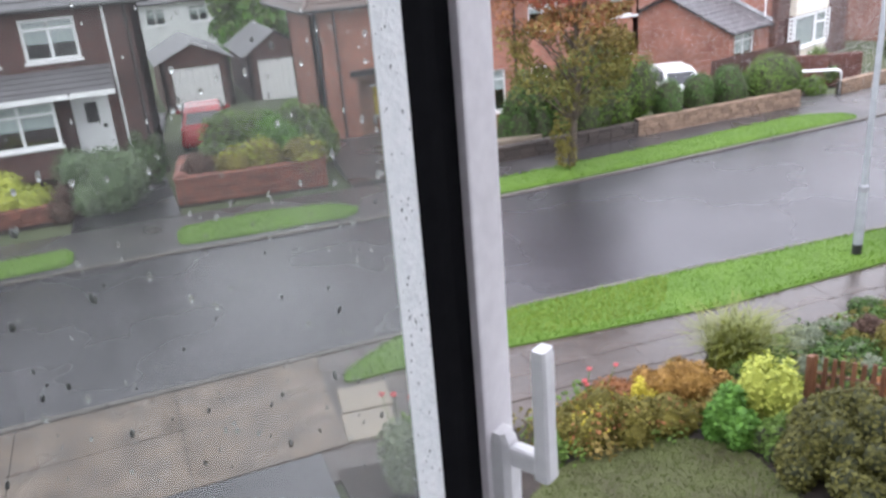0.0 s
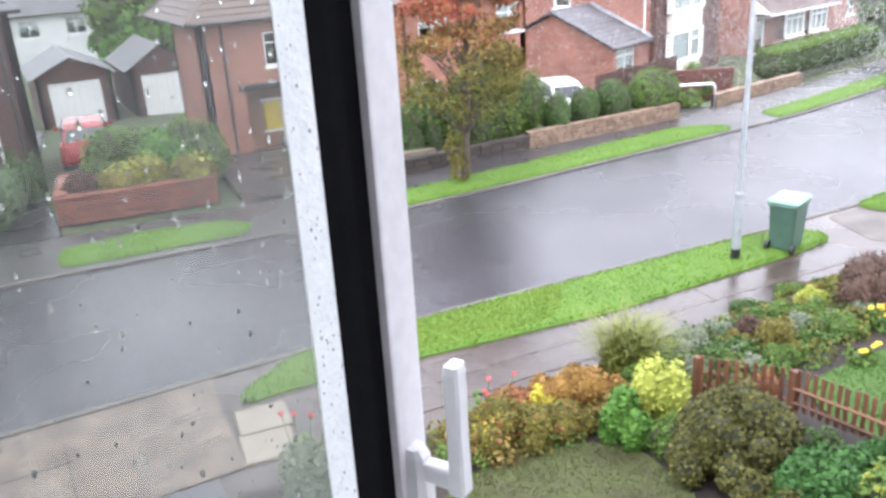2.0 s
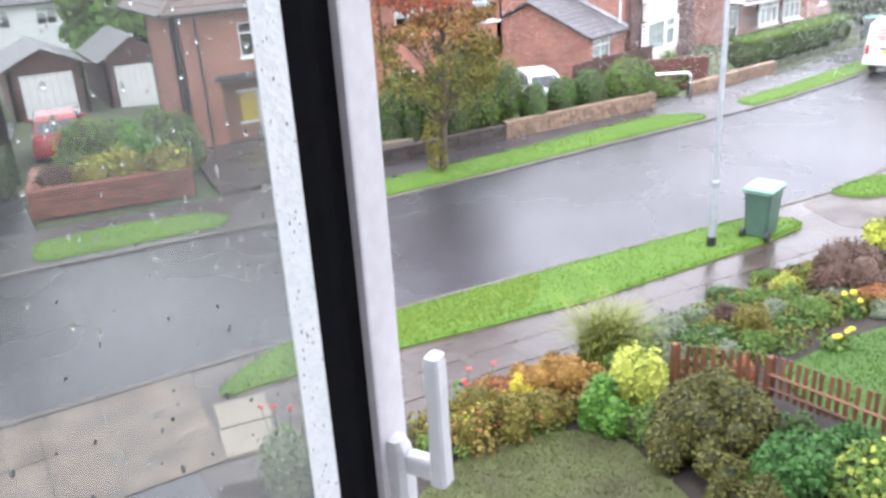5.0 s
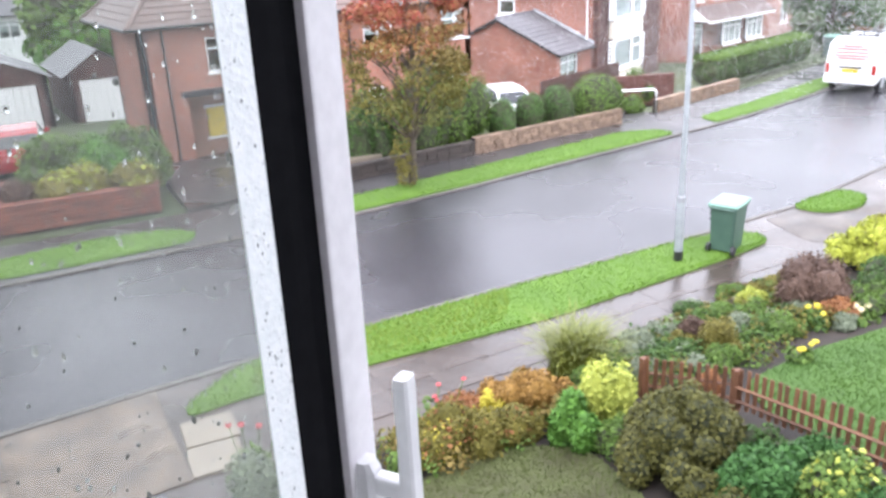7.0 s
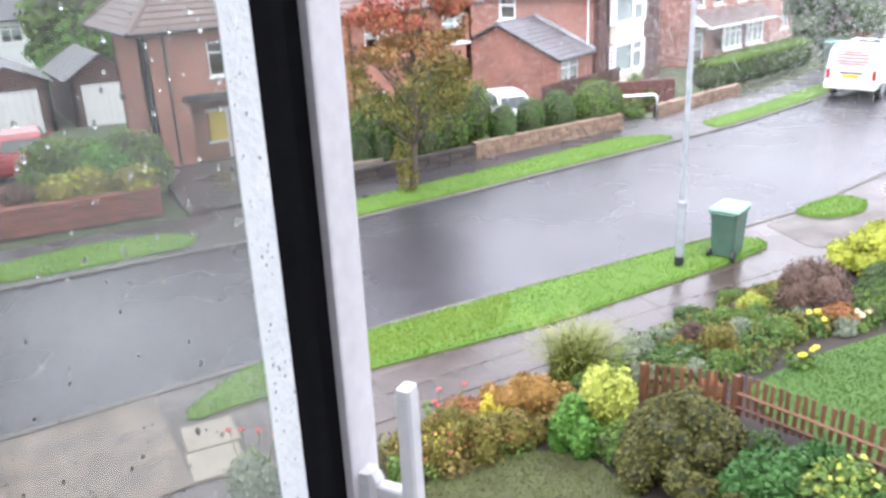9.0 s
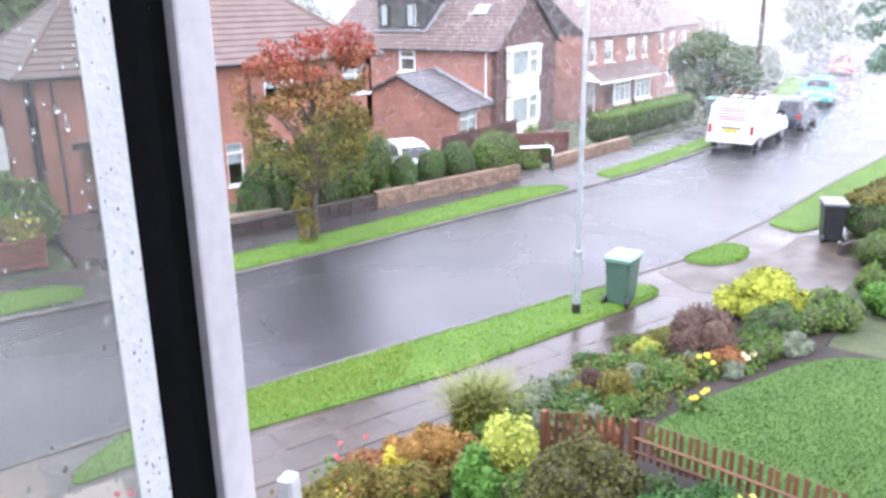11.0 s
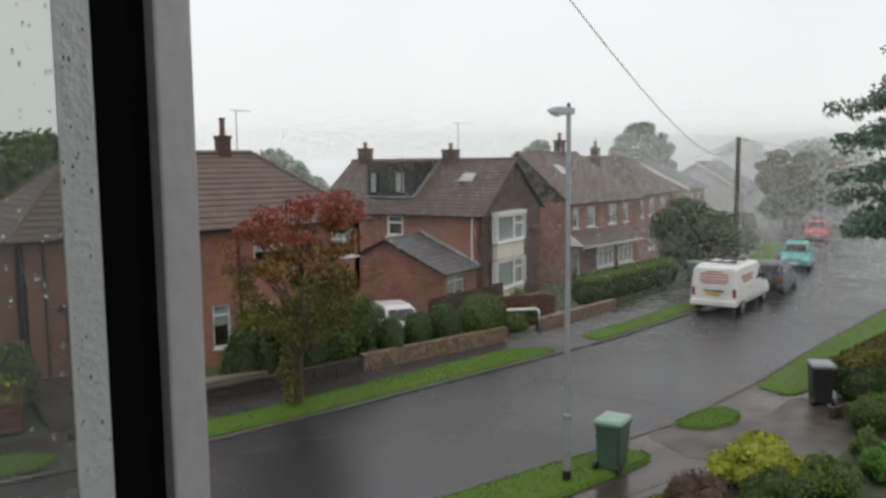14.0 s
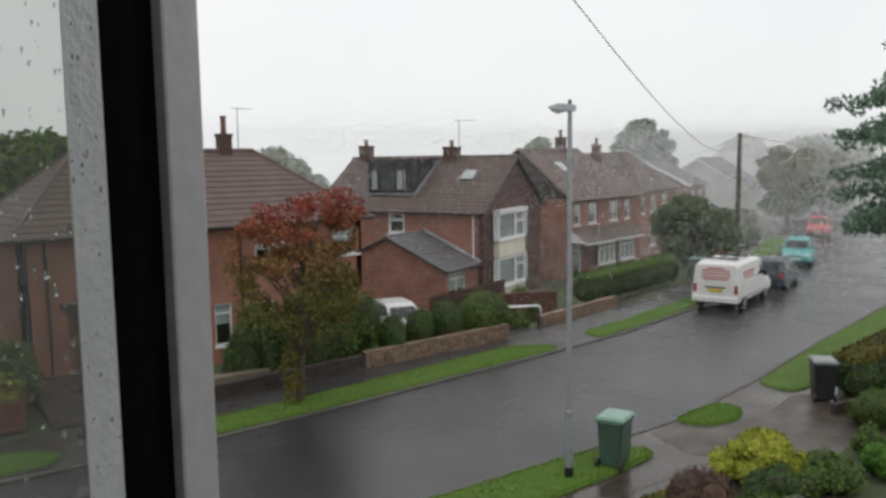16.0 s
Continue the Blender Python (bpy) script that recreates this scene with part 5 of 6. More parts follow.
def hatchback(name, label, x, y, z, heading, paint, plate_front=True):
    H = 1.45
    c = car(name, label, x, y, z, heading, paint, 4.1, 1.7, H,
            [(-2.05, 0.38, 0.62, 0.72, 0.68), (-1.98, 0.26, 0.86, 0.82, 0.76), (-1.85, 0.22, 0.95, 0.84, 0.78), (-0.6, 0.2, 0.93, 0.85, 0.8), (0.95, 0.2, 0.92, 0.85, 0.8), (1.6, 0.22, 0.82, 0.84, 0.76), (1.95, 0.28, 0.7, 0.78, 0.7), (2.05, 0.36, 0.56, 0.7, 0.64)],
            [], (-1.25, 1.28), 0.3)
    # cabin
    bm = bmesh.new()
    st = [(-1.92, 0.93, 0.76, 0.74), (-1.55, 1.36, 0.74, 0.60), (-1.2, H, 0.74, 0.58), (0.0, H, 0.74, 0.58), (0.35, 1.36, 0.74, 0.6), (1.1, 0.91, 0.76, 0.74)]
    loft(bm, [[(px, -a, 0.86), (px, -b, zz), (px, b, zz), (px, a, 0.86)] for px, zz, a, b in st])
    part("cabin", bm, paint, c)
    for s in (-1, 1):
        for nm, q in (("rear_window_side", [(-1.5, 0.762, 0.98), (-0.42, 0.762, 0.98), (-0.42, 0.625, 1.37), (-1.3, 0.625, 1.37)]), ("front_window_side", [(-0.32, 0.762, 0.98), (0.82, 0.77, 0.96), (0.22, 0.63, 1.35), (-0.32, 0.625, 1.37)])):
            bm = bmesh.new()
            loft(bm, [[(a, s * (b + k), zz) for a, b, zz in q] for k in (-0.05, 0.012)])
            part(nm, bm, CAR_GLASS, c)
    bm = bmesh.new()
    loft(bm, [[(a + k, b, zz + k * 0.8) for a, b, zz in ((1.0, -0.64, 0.97), (1.0, 0.64, 0.97), (0.42, 0.52, 1.33), (0.42, -0.52, 1.33))] for k in (-0.04, 0.014)])
    part("windscreen", bm, CAR_GLASS, c)
    bm = bmesh.new()
    loft(bm, [[(a - k, b, zz + k * 0.5) for a, b, zz in ((-1.87, -0.62, 1.0), (-1.87, 0.62, 1.0), (-1.58, 0.52, 1.33), (-1.58, -0.52, 1.33))] for k in (-0.04, 0.014)])
    part("rear_window", bm, CAR_GLASS, c)
    for s in (-1, 1):
        bm = bmesh.new()
        slab(bm, 1.82, s * 0.55 - 0.16, 0.55, 2.0, s * 0.55 + 0.16, 0.7, 0.03)
        part("headlight", bm, LAMP_CLEAR, c)
        bm = bmesh.new()
        slab(bm, -2.03, s * 0.66 - 0.1, 0.62, -1.9, s * 0.66 + 0.1, 0.86, 0.02)
        part("tail_light", bm, LAMP_RED, c)
        bm = bmesh.new()
        slab(bm, 0.72, s * 0.88 - 0.09, 0.93, 0.86, s * 0.88 + 0.09, 1.06, 0.03)
        part("door_mirror", bm, paint, c)
    bm = bmesh.new()
    slab(bm, 2.03, -0.26, 0.4, 2.07, 0.26, 0.51, 0.006)
    part("number_plate", bm, PLATE_W, c)
    bm = bmesh.new()
    slab(bm, -2.07, -0.26, 0.47, -2.02, 0.26, 0.58, 0.006)
    part("number_plate", bm, PLATE_Y, c)
    bm = bmesh.new()
    slab(bm, 1.97, -0.4, 0.56, 2.03, 0.4, 0.64, 0.01)
    part("grille", bm, PLASTIC_BLACK, c)
    return c


def paint(name, c):
    return mat(name, tuple(v * 0.85 for v in c), c, 0.25, 1.5, 60, 0.02)


hatchback("hatchback_car", "dark blue-grey car parked in front of the van", 37.4, 19.75, 0.02, 17, paint("paint_slate", (0.045, 0.055, 0.07)))
hatchback("hatchback_car", "pale turquoise car parked facing towards us", 46.2, 23.0, 0.02, 203, paint("paint_teal", (0.09, 0.38, 0.36)))
hatchback("hatchback_car", "bright red car parked far along the kerb", 62.9, 29.8, 0.02, 205, paint("paint_red_far", (0.5, 0.06, 0.05)))
hatchback("hatchback_car", "white car parked on the sloping drive", 20.3, 26.9, -1.0, -108, paint("paint_white", (0.72, 0.73, 0.73)))
hatchback("hatchback_car", "red hatchback parked nose-in on the garage drive", 2.75, 30.7, -0.33, 84, paint("paint_red", (0.36, 0.025, 0.03)))
hatchback("hatchback_car", "silver car far down the road", 74, 36.6, 0.02, 205, paint("paint_silver", (0.35, 0.36, 0.37)))

# ---- street furniture ----
lamp = thing("street_lamp", pose(11.98, 10.43, 0.05), "grey steel street lamp column standing in the grass verge", "street lamp")
bm = bmesh.new()
lathe(bm, [(0.088, -0.05), (0.088, 0.24)], 14)
part("base_band", bm, PLASTIC_BLACK, lamp, "black painted base")
bm = bmesh.new()
lathe(bm, [(0.084, 0.24), (0.084, 1.24), (0.072, 1.32)], 14)
part("lower_column", bm, GALV, lamp)
bm = bmesh.new()
lathe(bm, [(0.086, 1.25), (0.086, 1.35), (0.055, 1.38)], 14)
part("collar", bm, LEAD, lamp)
bm = bmesh.new()
lathe(bm, [(0.056, 1.38), (0.05, 4.0), (0.044, 7.13)], 12)
part("upper_column", bm, GALV, lamp)
head = part("lantern", bmesh.new(), GALV, lamp, m=pose(0, 0, 7.12, 0, 0, 152))
bm = bmesh.new()
loft(bm, [[(x, -w, z0), (x, -w * 0.8, z0 + h), (x, w * 0.8, z0 + h), (x, w, z0)] for x, w, z0, h in ((-0.10, 0.06, 0.0, 0.12), (0.08, 0.09, 0.0, 0.14), (0.28, 0.11, 0.03, 0.11), (0.40, 0.07, 0.05, 0.05))])
part("canopy", bm, GALV, head)
bm = bmesh.new()
loft(bm, [[(x, -w, 0.028), (x, -w * 0.6, 0.028 - d), (x, w * 0.6, 0.028 - d), (x, w, 0.028)] for x, w, d in ((0.08, 0.06, 0.02), (0.22, 0.1, 0.07), (0.36, 0.06, 0.02))])
part("bowl", bm, mat("lamp_bowl", (0.6, 0.61, 0.6), (0.72, 0.73, 0.72), 0.2, 5, 40, 0), head)
bm = bmesh.new()
lathe(bm, [(0.035, 0.12), (0.035, 0.2), (0.02, 0.22)], 8)
part("photocell", bm, PLASTIC_BLACK, head)


def wheelie_bin(label, x, y, z, turn, body, lid):
    b = thing("wheelie_bin", pose(x, y, z, 0, 0, turn), label, "wheelie bin")
    bm = bmesh.new()
    loft(bm, [[(-w, -d, zz), (w, -d, zz), (w, d2, zz), (-w, d2, zz)] for w, d, d2, zz in ((0.225, 0.26, 0.29, 0.06), (0.24, 0.285, 0.31, 0.4), (0.265, 0.33, 0.34, 0.93), (0.29, 0.36, 0.36, 0.94), (0.29, 0.36, 0.36, 0.99))])
    bmesh.ops.bevel(bm, geom=[e for e in bm.edges if abs((e.verts[0].co - e.verts[1].co).normalized().z) > 0.8], offset=0.035, segments=2, affect="EDGES")
    part("body", bm, body, b)
    bm = bmesh.new()
    loft(bm, [[(-w, -d, zz), (w, -d, zz), (w, d2, zz), (-w, d2, zz)] for w, d, d2, zz in ((0.30, 0.38, 0.37, 0.992), (0.30, 0.38, 0.37, 1.02), (0.26, 0.32, 0.33, 1.065))])
    part("lid", bm, lid, b, "paler wet lid")
    bm = bmesh.new()
    tube(bm, [(-0.25, 0.42, 0.97), (0.25, 0.42, 0.97)], 0.018, 8)
    tube(bm, [(-0.25, 0.36, 0.97), (-0.25, 0.42, 0.97)], 0.018, 6)
    tube(bm, [(0.25, 0.36, 0.97), (0.25, 0.42, 0.97)], 0.018, 6)
    part("handle", bm, body, b)
    for s in (-1, 1):
        bm = bmesh.new()
        lathe(bm, [(0.04, -0.03), (0.1, -0.03), (0.1, 0.03), (0.04, 0.03)], 14, pose(s * 0.25, 0.30, 0.1, 0, 90, 0))
        part("wheel", bm, PLASTIC_BLACK, b)
    bm = bmesh.new()
    slab(bm, -0.2, -0.24, 0.0, 0.2, -0.1, 0.07, 0.02)
    part("foot", bm, body, b)
    return b


BIN_GREEN = mat("bin_green", (0.04, 0.082, 0.06), (0.07, 0.125, 0.095), 0.4, 4, 60, 0.06)
BIN_LID = mat("bin_green_lid", (0.14, 0.26, 0.205), (0.22, 0.36, 0.29), 0.25, 6, 60, 0.06)
wheelie_bin("green plastic wheelie bin standing on the grass verge", 13.22, 10.28, 0.06, 108, BIN_GREEN, BIN_LID)
BIN_BLACK = mat("bin_black", (0.012, 0.012, 0.014), (0.03, 0.03, 0.034), 0.35, 4, 60, 0.06)
BIN_GREY = mat("bin_grey_lid", (0.09, 0.10, 0.11), (0.16, 0.17, 0.18), 0.15, 6, 60, 0.06)
wheelie_bin("black wheelie bin with wet lid beside a hedge", 20.85, 9.62, 0.03, 128, BIN_BLACK, BIN_GREY)
wheelie_bin("grey-green wheelie bin at the end of the hedge", 37.3, 23.9, 0.0, 100, mat("bin_sage", (0.10, 0.13, 0.12), (0.17, 0.2, 0.19), 0.4, 4, 60, 0.06), BIN_LID)

pole = thing("telegraph_pole", pose(44.5, 25.85, 0), "tall dark wooden telegraph pole beside the footway", "telegraph pole")
bm = bmesh.new()
tube(bm, [(0, 0, -0.3), (0, 0, 3.5), (0, 0, 7.5)], [0.17, 0.15, 0.12], 10)
part("pole", bm, BARK, pole)
bm = bmesh.new()
tube(bm, [(0.0, -0.14, 2.2), (0.0, -0.17, 2.2)], 0.08, 8)
for k in range(8):
    tube(bm, [(-0.16, 0, 3 + k * 0.5), (0.16, 0, 3 + k * 0.5)], 0.012, 5)
part("step_irons", bm, GALV, pole)
bm = bmesh.new()
P0, P1 = Vector((44.5, 25.85, 7.4)), Vector((-3.0, 0.1, 8.8))
tube(bm, [P0.lerp(P1, k / 24) - Vector((0, 0, 6.4 * (k / 24) * (1 - k / 24))) for k in range(25)], [0.012 - 0.0085 * k / 24 for k in range(25)], 5)
solid("telephone_wire", bm, DARK_TRIM, "thin dark telephone wire strung from pole to house", "wire")
for tx, ty, tz in ((69.5, 46.5, 6.0), (58.0, 24.0, 6.5)):
    bm = bmesh.new()
    tube(bm, [P0.lerp(Vector((tx, ty, tz)), k / 8) - Vector((0, 0, 0.8 * (k / 8) * (1 - k / 8))) for k in range(9)], 0.012, 4)
    solid("telephone_wire", bm, DARK_TRIM, "thin dark telephone wire leading off the pole", "wire")

# ---- trees ----


def tree(name, label, x, y, z, height, crown_r, crown_z0, leafmats, counts, size, seed, trunk_r=0.11, n=26, flat=1.0, limbs=9, core=0.45, lump=0.26, lobe=None):
    """A tapered trunk, forked limbs, and foliage clumps in one or more colours by height."""
    rng = np.random.default_rng(seed)
    t = thing(name, pose(x, y, z), label, "tree")
    bm = bmesh.new()
    lean = rng.normal(0, 0.12, 2)
    tube(bm, [(0, 0, -0.2), (lean[0] * 0.3, lean[1] * 0.3, height * 0.25), (lean[0], lean[1], height * 0.55), (lean[0] * 1.3, lean[1] * 1.3, height * 0.88)], [trunk_r * 1.25, trunk_r, trunk_r * 0.65, trunk_r * 0.2], 9)
    part("trunk", bm, BARK, t)
    lumps = []
    for k in range(n):
        h = (k + rng.random()) / n
        zz = crown_z0 + (height - crown_z0) * (0.06 + 0.88 * h)
        rr = crown_r * flat * math.sqrt(max(0.05, 1 - (abs(h - 0.48) / 0.58) ** 2.2)) * rng.uniform(0.3, 1.0)
        a = rng.uniform(0, 6.28)
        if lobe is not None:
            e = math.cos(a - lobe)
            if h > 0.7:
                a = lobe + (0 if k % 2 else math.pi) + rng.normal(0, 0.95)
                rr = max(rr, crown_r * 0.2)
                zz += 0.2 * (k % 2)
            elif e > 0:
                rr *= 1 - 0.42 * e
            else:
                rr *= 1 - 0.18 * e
        q = crown_r * lump * rng.uniform(0.7, 1.35)
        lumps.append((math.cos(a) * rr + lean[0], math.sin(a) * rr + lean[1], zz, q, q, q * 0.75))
    for k in range(limbs):
        l = lumps[int(k * len(lumps) / limbs)]
        zs = max(height * 0.22, l[2] - crown_r * 0.8)
        bm = bmesh.new()
        tube(bm, [(lean[0] * zs / height, lean[1] * zs / height, zs), (l[0] * 0.5, l[1] * 0.5, (zs + l[2]) / 2 + 0.1), (l[0], l[1], l[2])], [trunk_r * 0.36, trunk_r * 0.18, 0.008], 6)
        part("limb", bm, BARK, t)
    k = len(leafmats)
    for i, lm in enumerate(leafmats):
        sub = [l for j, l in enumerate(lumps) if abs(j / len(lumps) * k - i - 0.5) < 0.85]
        part("crown", leaf_mesh("crown", sub, counts[i], size, (lm, lm if lm is GREY_GREEN else DARK_CORE), seed + i, core=core, droop=0.4), None, t)
    return t


RUST = leaves("rust_leaves", (0.12, 0.045, 0.018), (0.31, 0.14, 0.055))
BRONZE = leaves("bronze_leaves", (0.07, 0.058, 0.016), (0.24, 0.17, 0.048))
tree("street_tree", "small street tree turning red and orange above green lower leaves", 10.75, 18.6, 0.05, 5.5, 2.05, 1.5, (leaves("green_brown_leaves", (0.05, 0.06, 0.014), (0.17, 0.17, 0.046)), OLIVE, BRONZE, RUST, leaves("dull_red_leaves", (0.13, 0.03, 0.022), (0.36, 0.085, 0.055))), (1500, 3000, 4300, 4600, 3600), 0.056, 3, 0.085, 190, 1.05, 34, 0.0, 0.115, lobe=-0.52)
rng = np.random.default_rng(8)
epic = thing("trunk_sprouts", pose(10.75, 18.6, 0.1), "leafy sprouts clinging round the street tree's trunk", "foliage")
part("sprout_leaves", leaf_mesh("sprout_leaves", [(rng.normal(0, 0.12), rng.normal(0, 0.12), 0.3 + 0.3 * k, 0.28, 0.28, 0.3) for k in range(7)], 700, 0.07, (OLIVE,), 9, core=0), None, epic)
tree("garden_tree", "dense green garden tree by the telegraph pole", 42.6, 27.3, -0.2, 4.0, 2.45, 0.1, (SAGE, DEEP), (13000, 12000), 0.085, 11, 0.16, 60, 1.0, 8, 0.7, 0.27)
tree("roadside_tree", "broad yellow-green tree down the road", 70.5, 36.2, 0, 6.9, 2.9, 0.8, (MID, OLIVE), (12000, 11000), 0.14, 12, 0.2, 60, 1.0, 8, 0.6, 0.24)
tree("roadside_tree", "tall leafy tree at the road's far end", 82, 38.5, 0, 6.7, 2.9, 0.8, (MID, OLIVE), (11000, 9000), 0.16, 13, 0.25, 54, 1.0, 8, 0.6, 0.24)
tree("background_tree", "dark round tree behind the roofs", 76.7, 56.1, -1, 11.1, 3.5, 2, (DEEP, DEEP), (12000, 12000), 0.17, 14, 0.3, 60, 1.0, 6, 0.7, 0.26)
tree("background_tree", "dark tree top showing over the roofs", 60, 57.5, -1, 8.9, 2.6, 2, (MID,), (6000,), 0.25, 15, 0.3, 22, 1.0, 5, 0.7, 0.34)
tree("background_tree", "tree beyond the garage roofs", 8.6, 52, -1.2, 5.6, 3.4, 0.5, (FRESH, MID), (3500, 3500), 0.25, 16, 0.2, 26, 1.0, 5, 0.75, 0.34)
tree("background_tree", "leafy tree rising behind the brick houses", 14.5, 55, -1.2, 9.0, 4.2, 1.5, (DEEP, MID), (4000, 4000), 0.3, 17, 0.25, 28, 1.0, 6, 0.75, 0.34)
# haze is put into the leaf colour: the farthest trees are pale grey-green
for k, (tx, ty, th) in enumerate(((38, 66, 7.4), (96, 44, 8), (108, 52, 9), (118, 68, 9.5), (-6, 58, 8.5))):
    tree("background_tree", "distant tree beyond the houses, haze put into its grey-green leaves", tx, ty, -1, th, 4.2, 1, (GREY_GREEN,), (9000,), 0.32, 20 + k, 0.3, 24, 1.1, 4, 0.8, 0.36)
# conifer on the near side, boughs reaching over the verge
con = thing("conifer_tree", pose(23.9, 8.2, 0.2), "conifer with layered drooping boughs, needles lightened in place of haze", "tree")
bm = bmesh.new()
tube(bm, [(0, 0, -0.2), (0.05, 0, 5), (0, 0.05, 11.0)], [0.24, 0.17, 0.03], 9)
part("trunk", bm, BARK, con)
# needle colour is lightened in place of haze, which starts further off
CONIFER = leaves("conifer_needles", (0.075, 0.12, 0.085), (0.19, 0.275, 0.20))
rng = np.random.default_rng(31)
for k in range(72):
    zz = 3.9 + 6.6 * (k / 72)
    a = k * 2.4 + rng.normal(0, 0.2)
    R_ = (2.5 if zz < 7.5 else 2.5 - 2.3 * (zz - 7.5) / 3.0) * rng.uniform(0.75, 1.1)
    lum = []
    pts = []
    for j in range(6):
        u = (j + 1) / 6
        px, py, pz = math.cos(a) * R_ * u, math.sin(a) * R_ * u, zz + (0.25 + 0.2 * math.sin(k * 1.7)) * u - (0.5 + 0.3 * math.cos(k * 2.9)) * u * u
        pts.append((px, py, pz))
        lum.append((px, py, pz, 0.42 * (1.15 - u * 0.55), 0.42 * (1.15 - u * 0.55), 0.20))
    bg = part("bough", leaf_mesh("bough", lum, 520, 0.062, (CONIFER, CONIFER), 40 + k, core=0.28, long=3.2, droop=0.9), None, con)
    bm = bmesh.new()
    tube(bm, [(0, 0, zz)] + pts, [0.05, 0.04, 0.035, 0.03, 0.02, 0.015, 0.008], 5)
    part("branch", bm, BARK, bg)


# ---- hedges and shrubs across the road ----
def hedge(label, x0, y0, x1, y1, z, w, h, leafmat, count, size, seed, topmat=None):
    """A clipped hedge: leaves over a long rounded box round a dark inner mass."""
    rng = np.random.default_rng(seed)
    L = math.hypot(x1 - x0, y1 - y0)
    hd = thing("hedge", pose(x0, y0, z, 0, 0, math.degrees(math.atan2(y1 - y0, x1 - x0))), label, "hedge")
    n = max(4, int(L / 0.45))
    side = [(L * (i + 0.5) / n, w / 2 + rng.normal(0, 0.03), h * 0.46, L / n * 0.9, w * 0.52, h * 0.50) for i in range(n)]
    part("foliage", leaf_mesh("foliage", side, count * 2, size * 0.65, (leafmat, DARK_CORE), seed, core=0.95, aim=1.6), None, hd)
    # the top takes its own, lighter leaf colour
    if topmat:
        tops = [(L * (i + 0.5) / n, w / 2, h * 0.86, L / n * 0.8, w * 0.5, h * 0.12) for i in range(n)]
        part("top_growth", leaf_mesh("top_growth", tops, count, size * 0.65, (topmat,), seed + 1, core=0, aim=1.6), None, hd, "lighter clipped top")
    return hd


hedge("long clipped dark green hedge with bright top by the footway", 27.9, 22.75, 36.6, 24.4, -0.1, 1.3, 1.35, DEEP, 9000, 0.10, 51, MID)
hedge("dark clipped hedge beside the black bin", 21.5, 8.7, 30.0, 9.4, 0.0, 1.0, 1.25, DEEP, 9000, 0.09, 52, OLIVE)
hedge("clipped hedge further along the near side", 31, 9.6, 44, 13.0, 0.0, 1.2, 1.4, MID, 6000, 0.12, 53)
for k, (x0, x1, zt) in enumerate(((15.1, 16.05, 1.42), (16.2, 17.2, 1.42), (17.3, 18.45, 1.54), (18.55, 20.6, 1.7))):
    w = (x1 - x0) / 2 * 0.97
    rng = np.random.default_rng(60 + k)
    b = thing("topiary_bush", pose((x0 + x1) / 2, 21.0, 0.1), "rounded clipped dark green bush standing behind the stone wall" if k < 3 else "large loaf-shaped clipped bush behind the stone wall", "shrub", "clipped bushes along the wall")
    part("foliage", leaf_mesh("foliage", [(0, 0, (zt - 0.1) * 0.5, w, min(w, 0.62), (zt - 0.1) * 0.5)] + [(rng.uniform(-0.6, 0.6) * w, rng.uniform(-0.25, 0.25), (zt - 0.1) * rng.uniform(0.35, 0.65), w * 0.55, 0.42, (zt - 0.1) * 0.36) for _ in range(4)], 6500 + 5500 * (k == 3), 0.045, (MID if k == 3 else DEEP, DARK_CORE), 60 + k, core=0.93, aim=1.6), None, b)
    bm = bmesh.new()
    tube(bm, [(0, 0, -0.3), (0, 0, 0.3)], 0.05, 6)
    part("stem", bm, BARK, b)
BG = "shrubs across the road"
for args in ((10.9, 21.5, 0.0, 0.9, 0.6, 1.5, DEEP, 1800), (12.3, 21.4, 0.0, 1.1, 0.75, 2.2, MID, 2800), (13.3, 21.6, 0.0, 1.1, 0.75, 2.75, MID, 3000), (14.5, 21.5, 0.0, 1.0, 0.65, 1.85, MID, 2400), (11.8, 22.4, -0.1, 0.9, 0.7, 1.9, MID, 1600), (9.4, 22.2, -0.1, 0.6, 0.5, 0.7, MID, 900)):
    bush("garden_shrub", "dense dark green shrub behind the low wall", *args[:7], args[7], 0.09, 10, int(args[0] * 10), BG)
bush("garden_shrub", "leafy green shrub on the planter's far side", 3.1, 24.2, 0.2, 1.3, 0.9, 1.5, MID, 2600, 0.11, 10, 71, BG)
bush("garden_shrub", "tall green shrub by the house corner", 4.9, 24.6, 0.0, 1.0, 0.9, 1.45, MID, 2400, 0.11, 10, 72, BG)
bush("garden_shrub", "fresh green shrub behind the planter", 4.2, 23.6, 0.3, 0.9, 0.7, 1.1, FRESH, 1600, 0.1, 9, 73, BG)
bush("variegated_shrub", "yellow and green variegated shrub spilling over the planter", 2.9, 22.3, 0.45, 0.9, 0.6, 0.75, OLIVE, 1300, 0.09, 9, 74, BG, extra=(("yellow_leaves", LIME, 700, 0.09, "pale yellow leaves"),))
bush("variegated_shrub", "green and yellow shrub at the planter's corner", 4.1, 21.95, 0.45, 0.75, 0.55, 0.7, OLIVE, 1100, 0.09, 9, 75, BG, extra=(("yellow_leaves", LIME, 500, 0.09, "pale yellow leaves"),))
bush("purple_shrub", "dark purple shrub at the planter's end", 1.6, 22.5, 0.45, 0.55, 0.45, 0.6, PURPLE, 900, 0.08, 8, 76, BG)
bush("garden_shrub", "loose grey-green shrub beside the drive", -0.9, 22.9, 0.0, 1.3, 0.8, 1.5, SAGE, 2800, 0.09, 11, 77, BG)
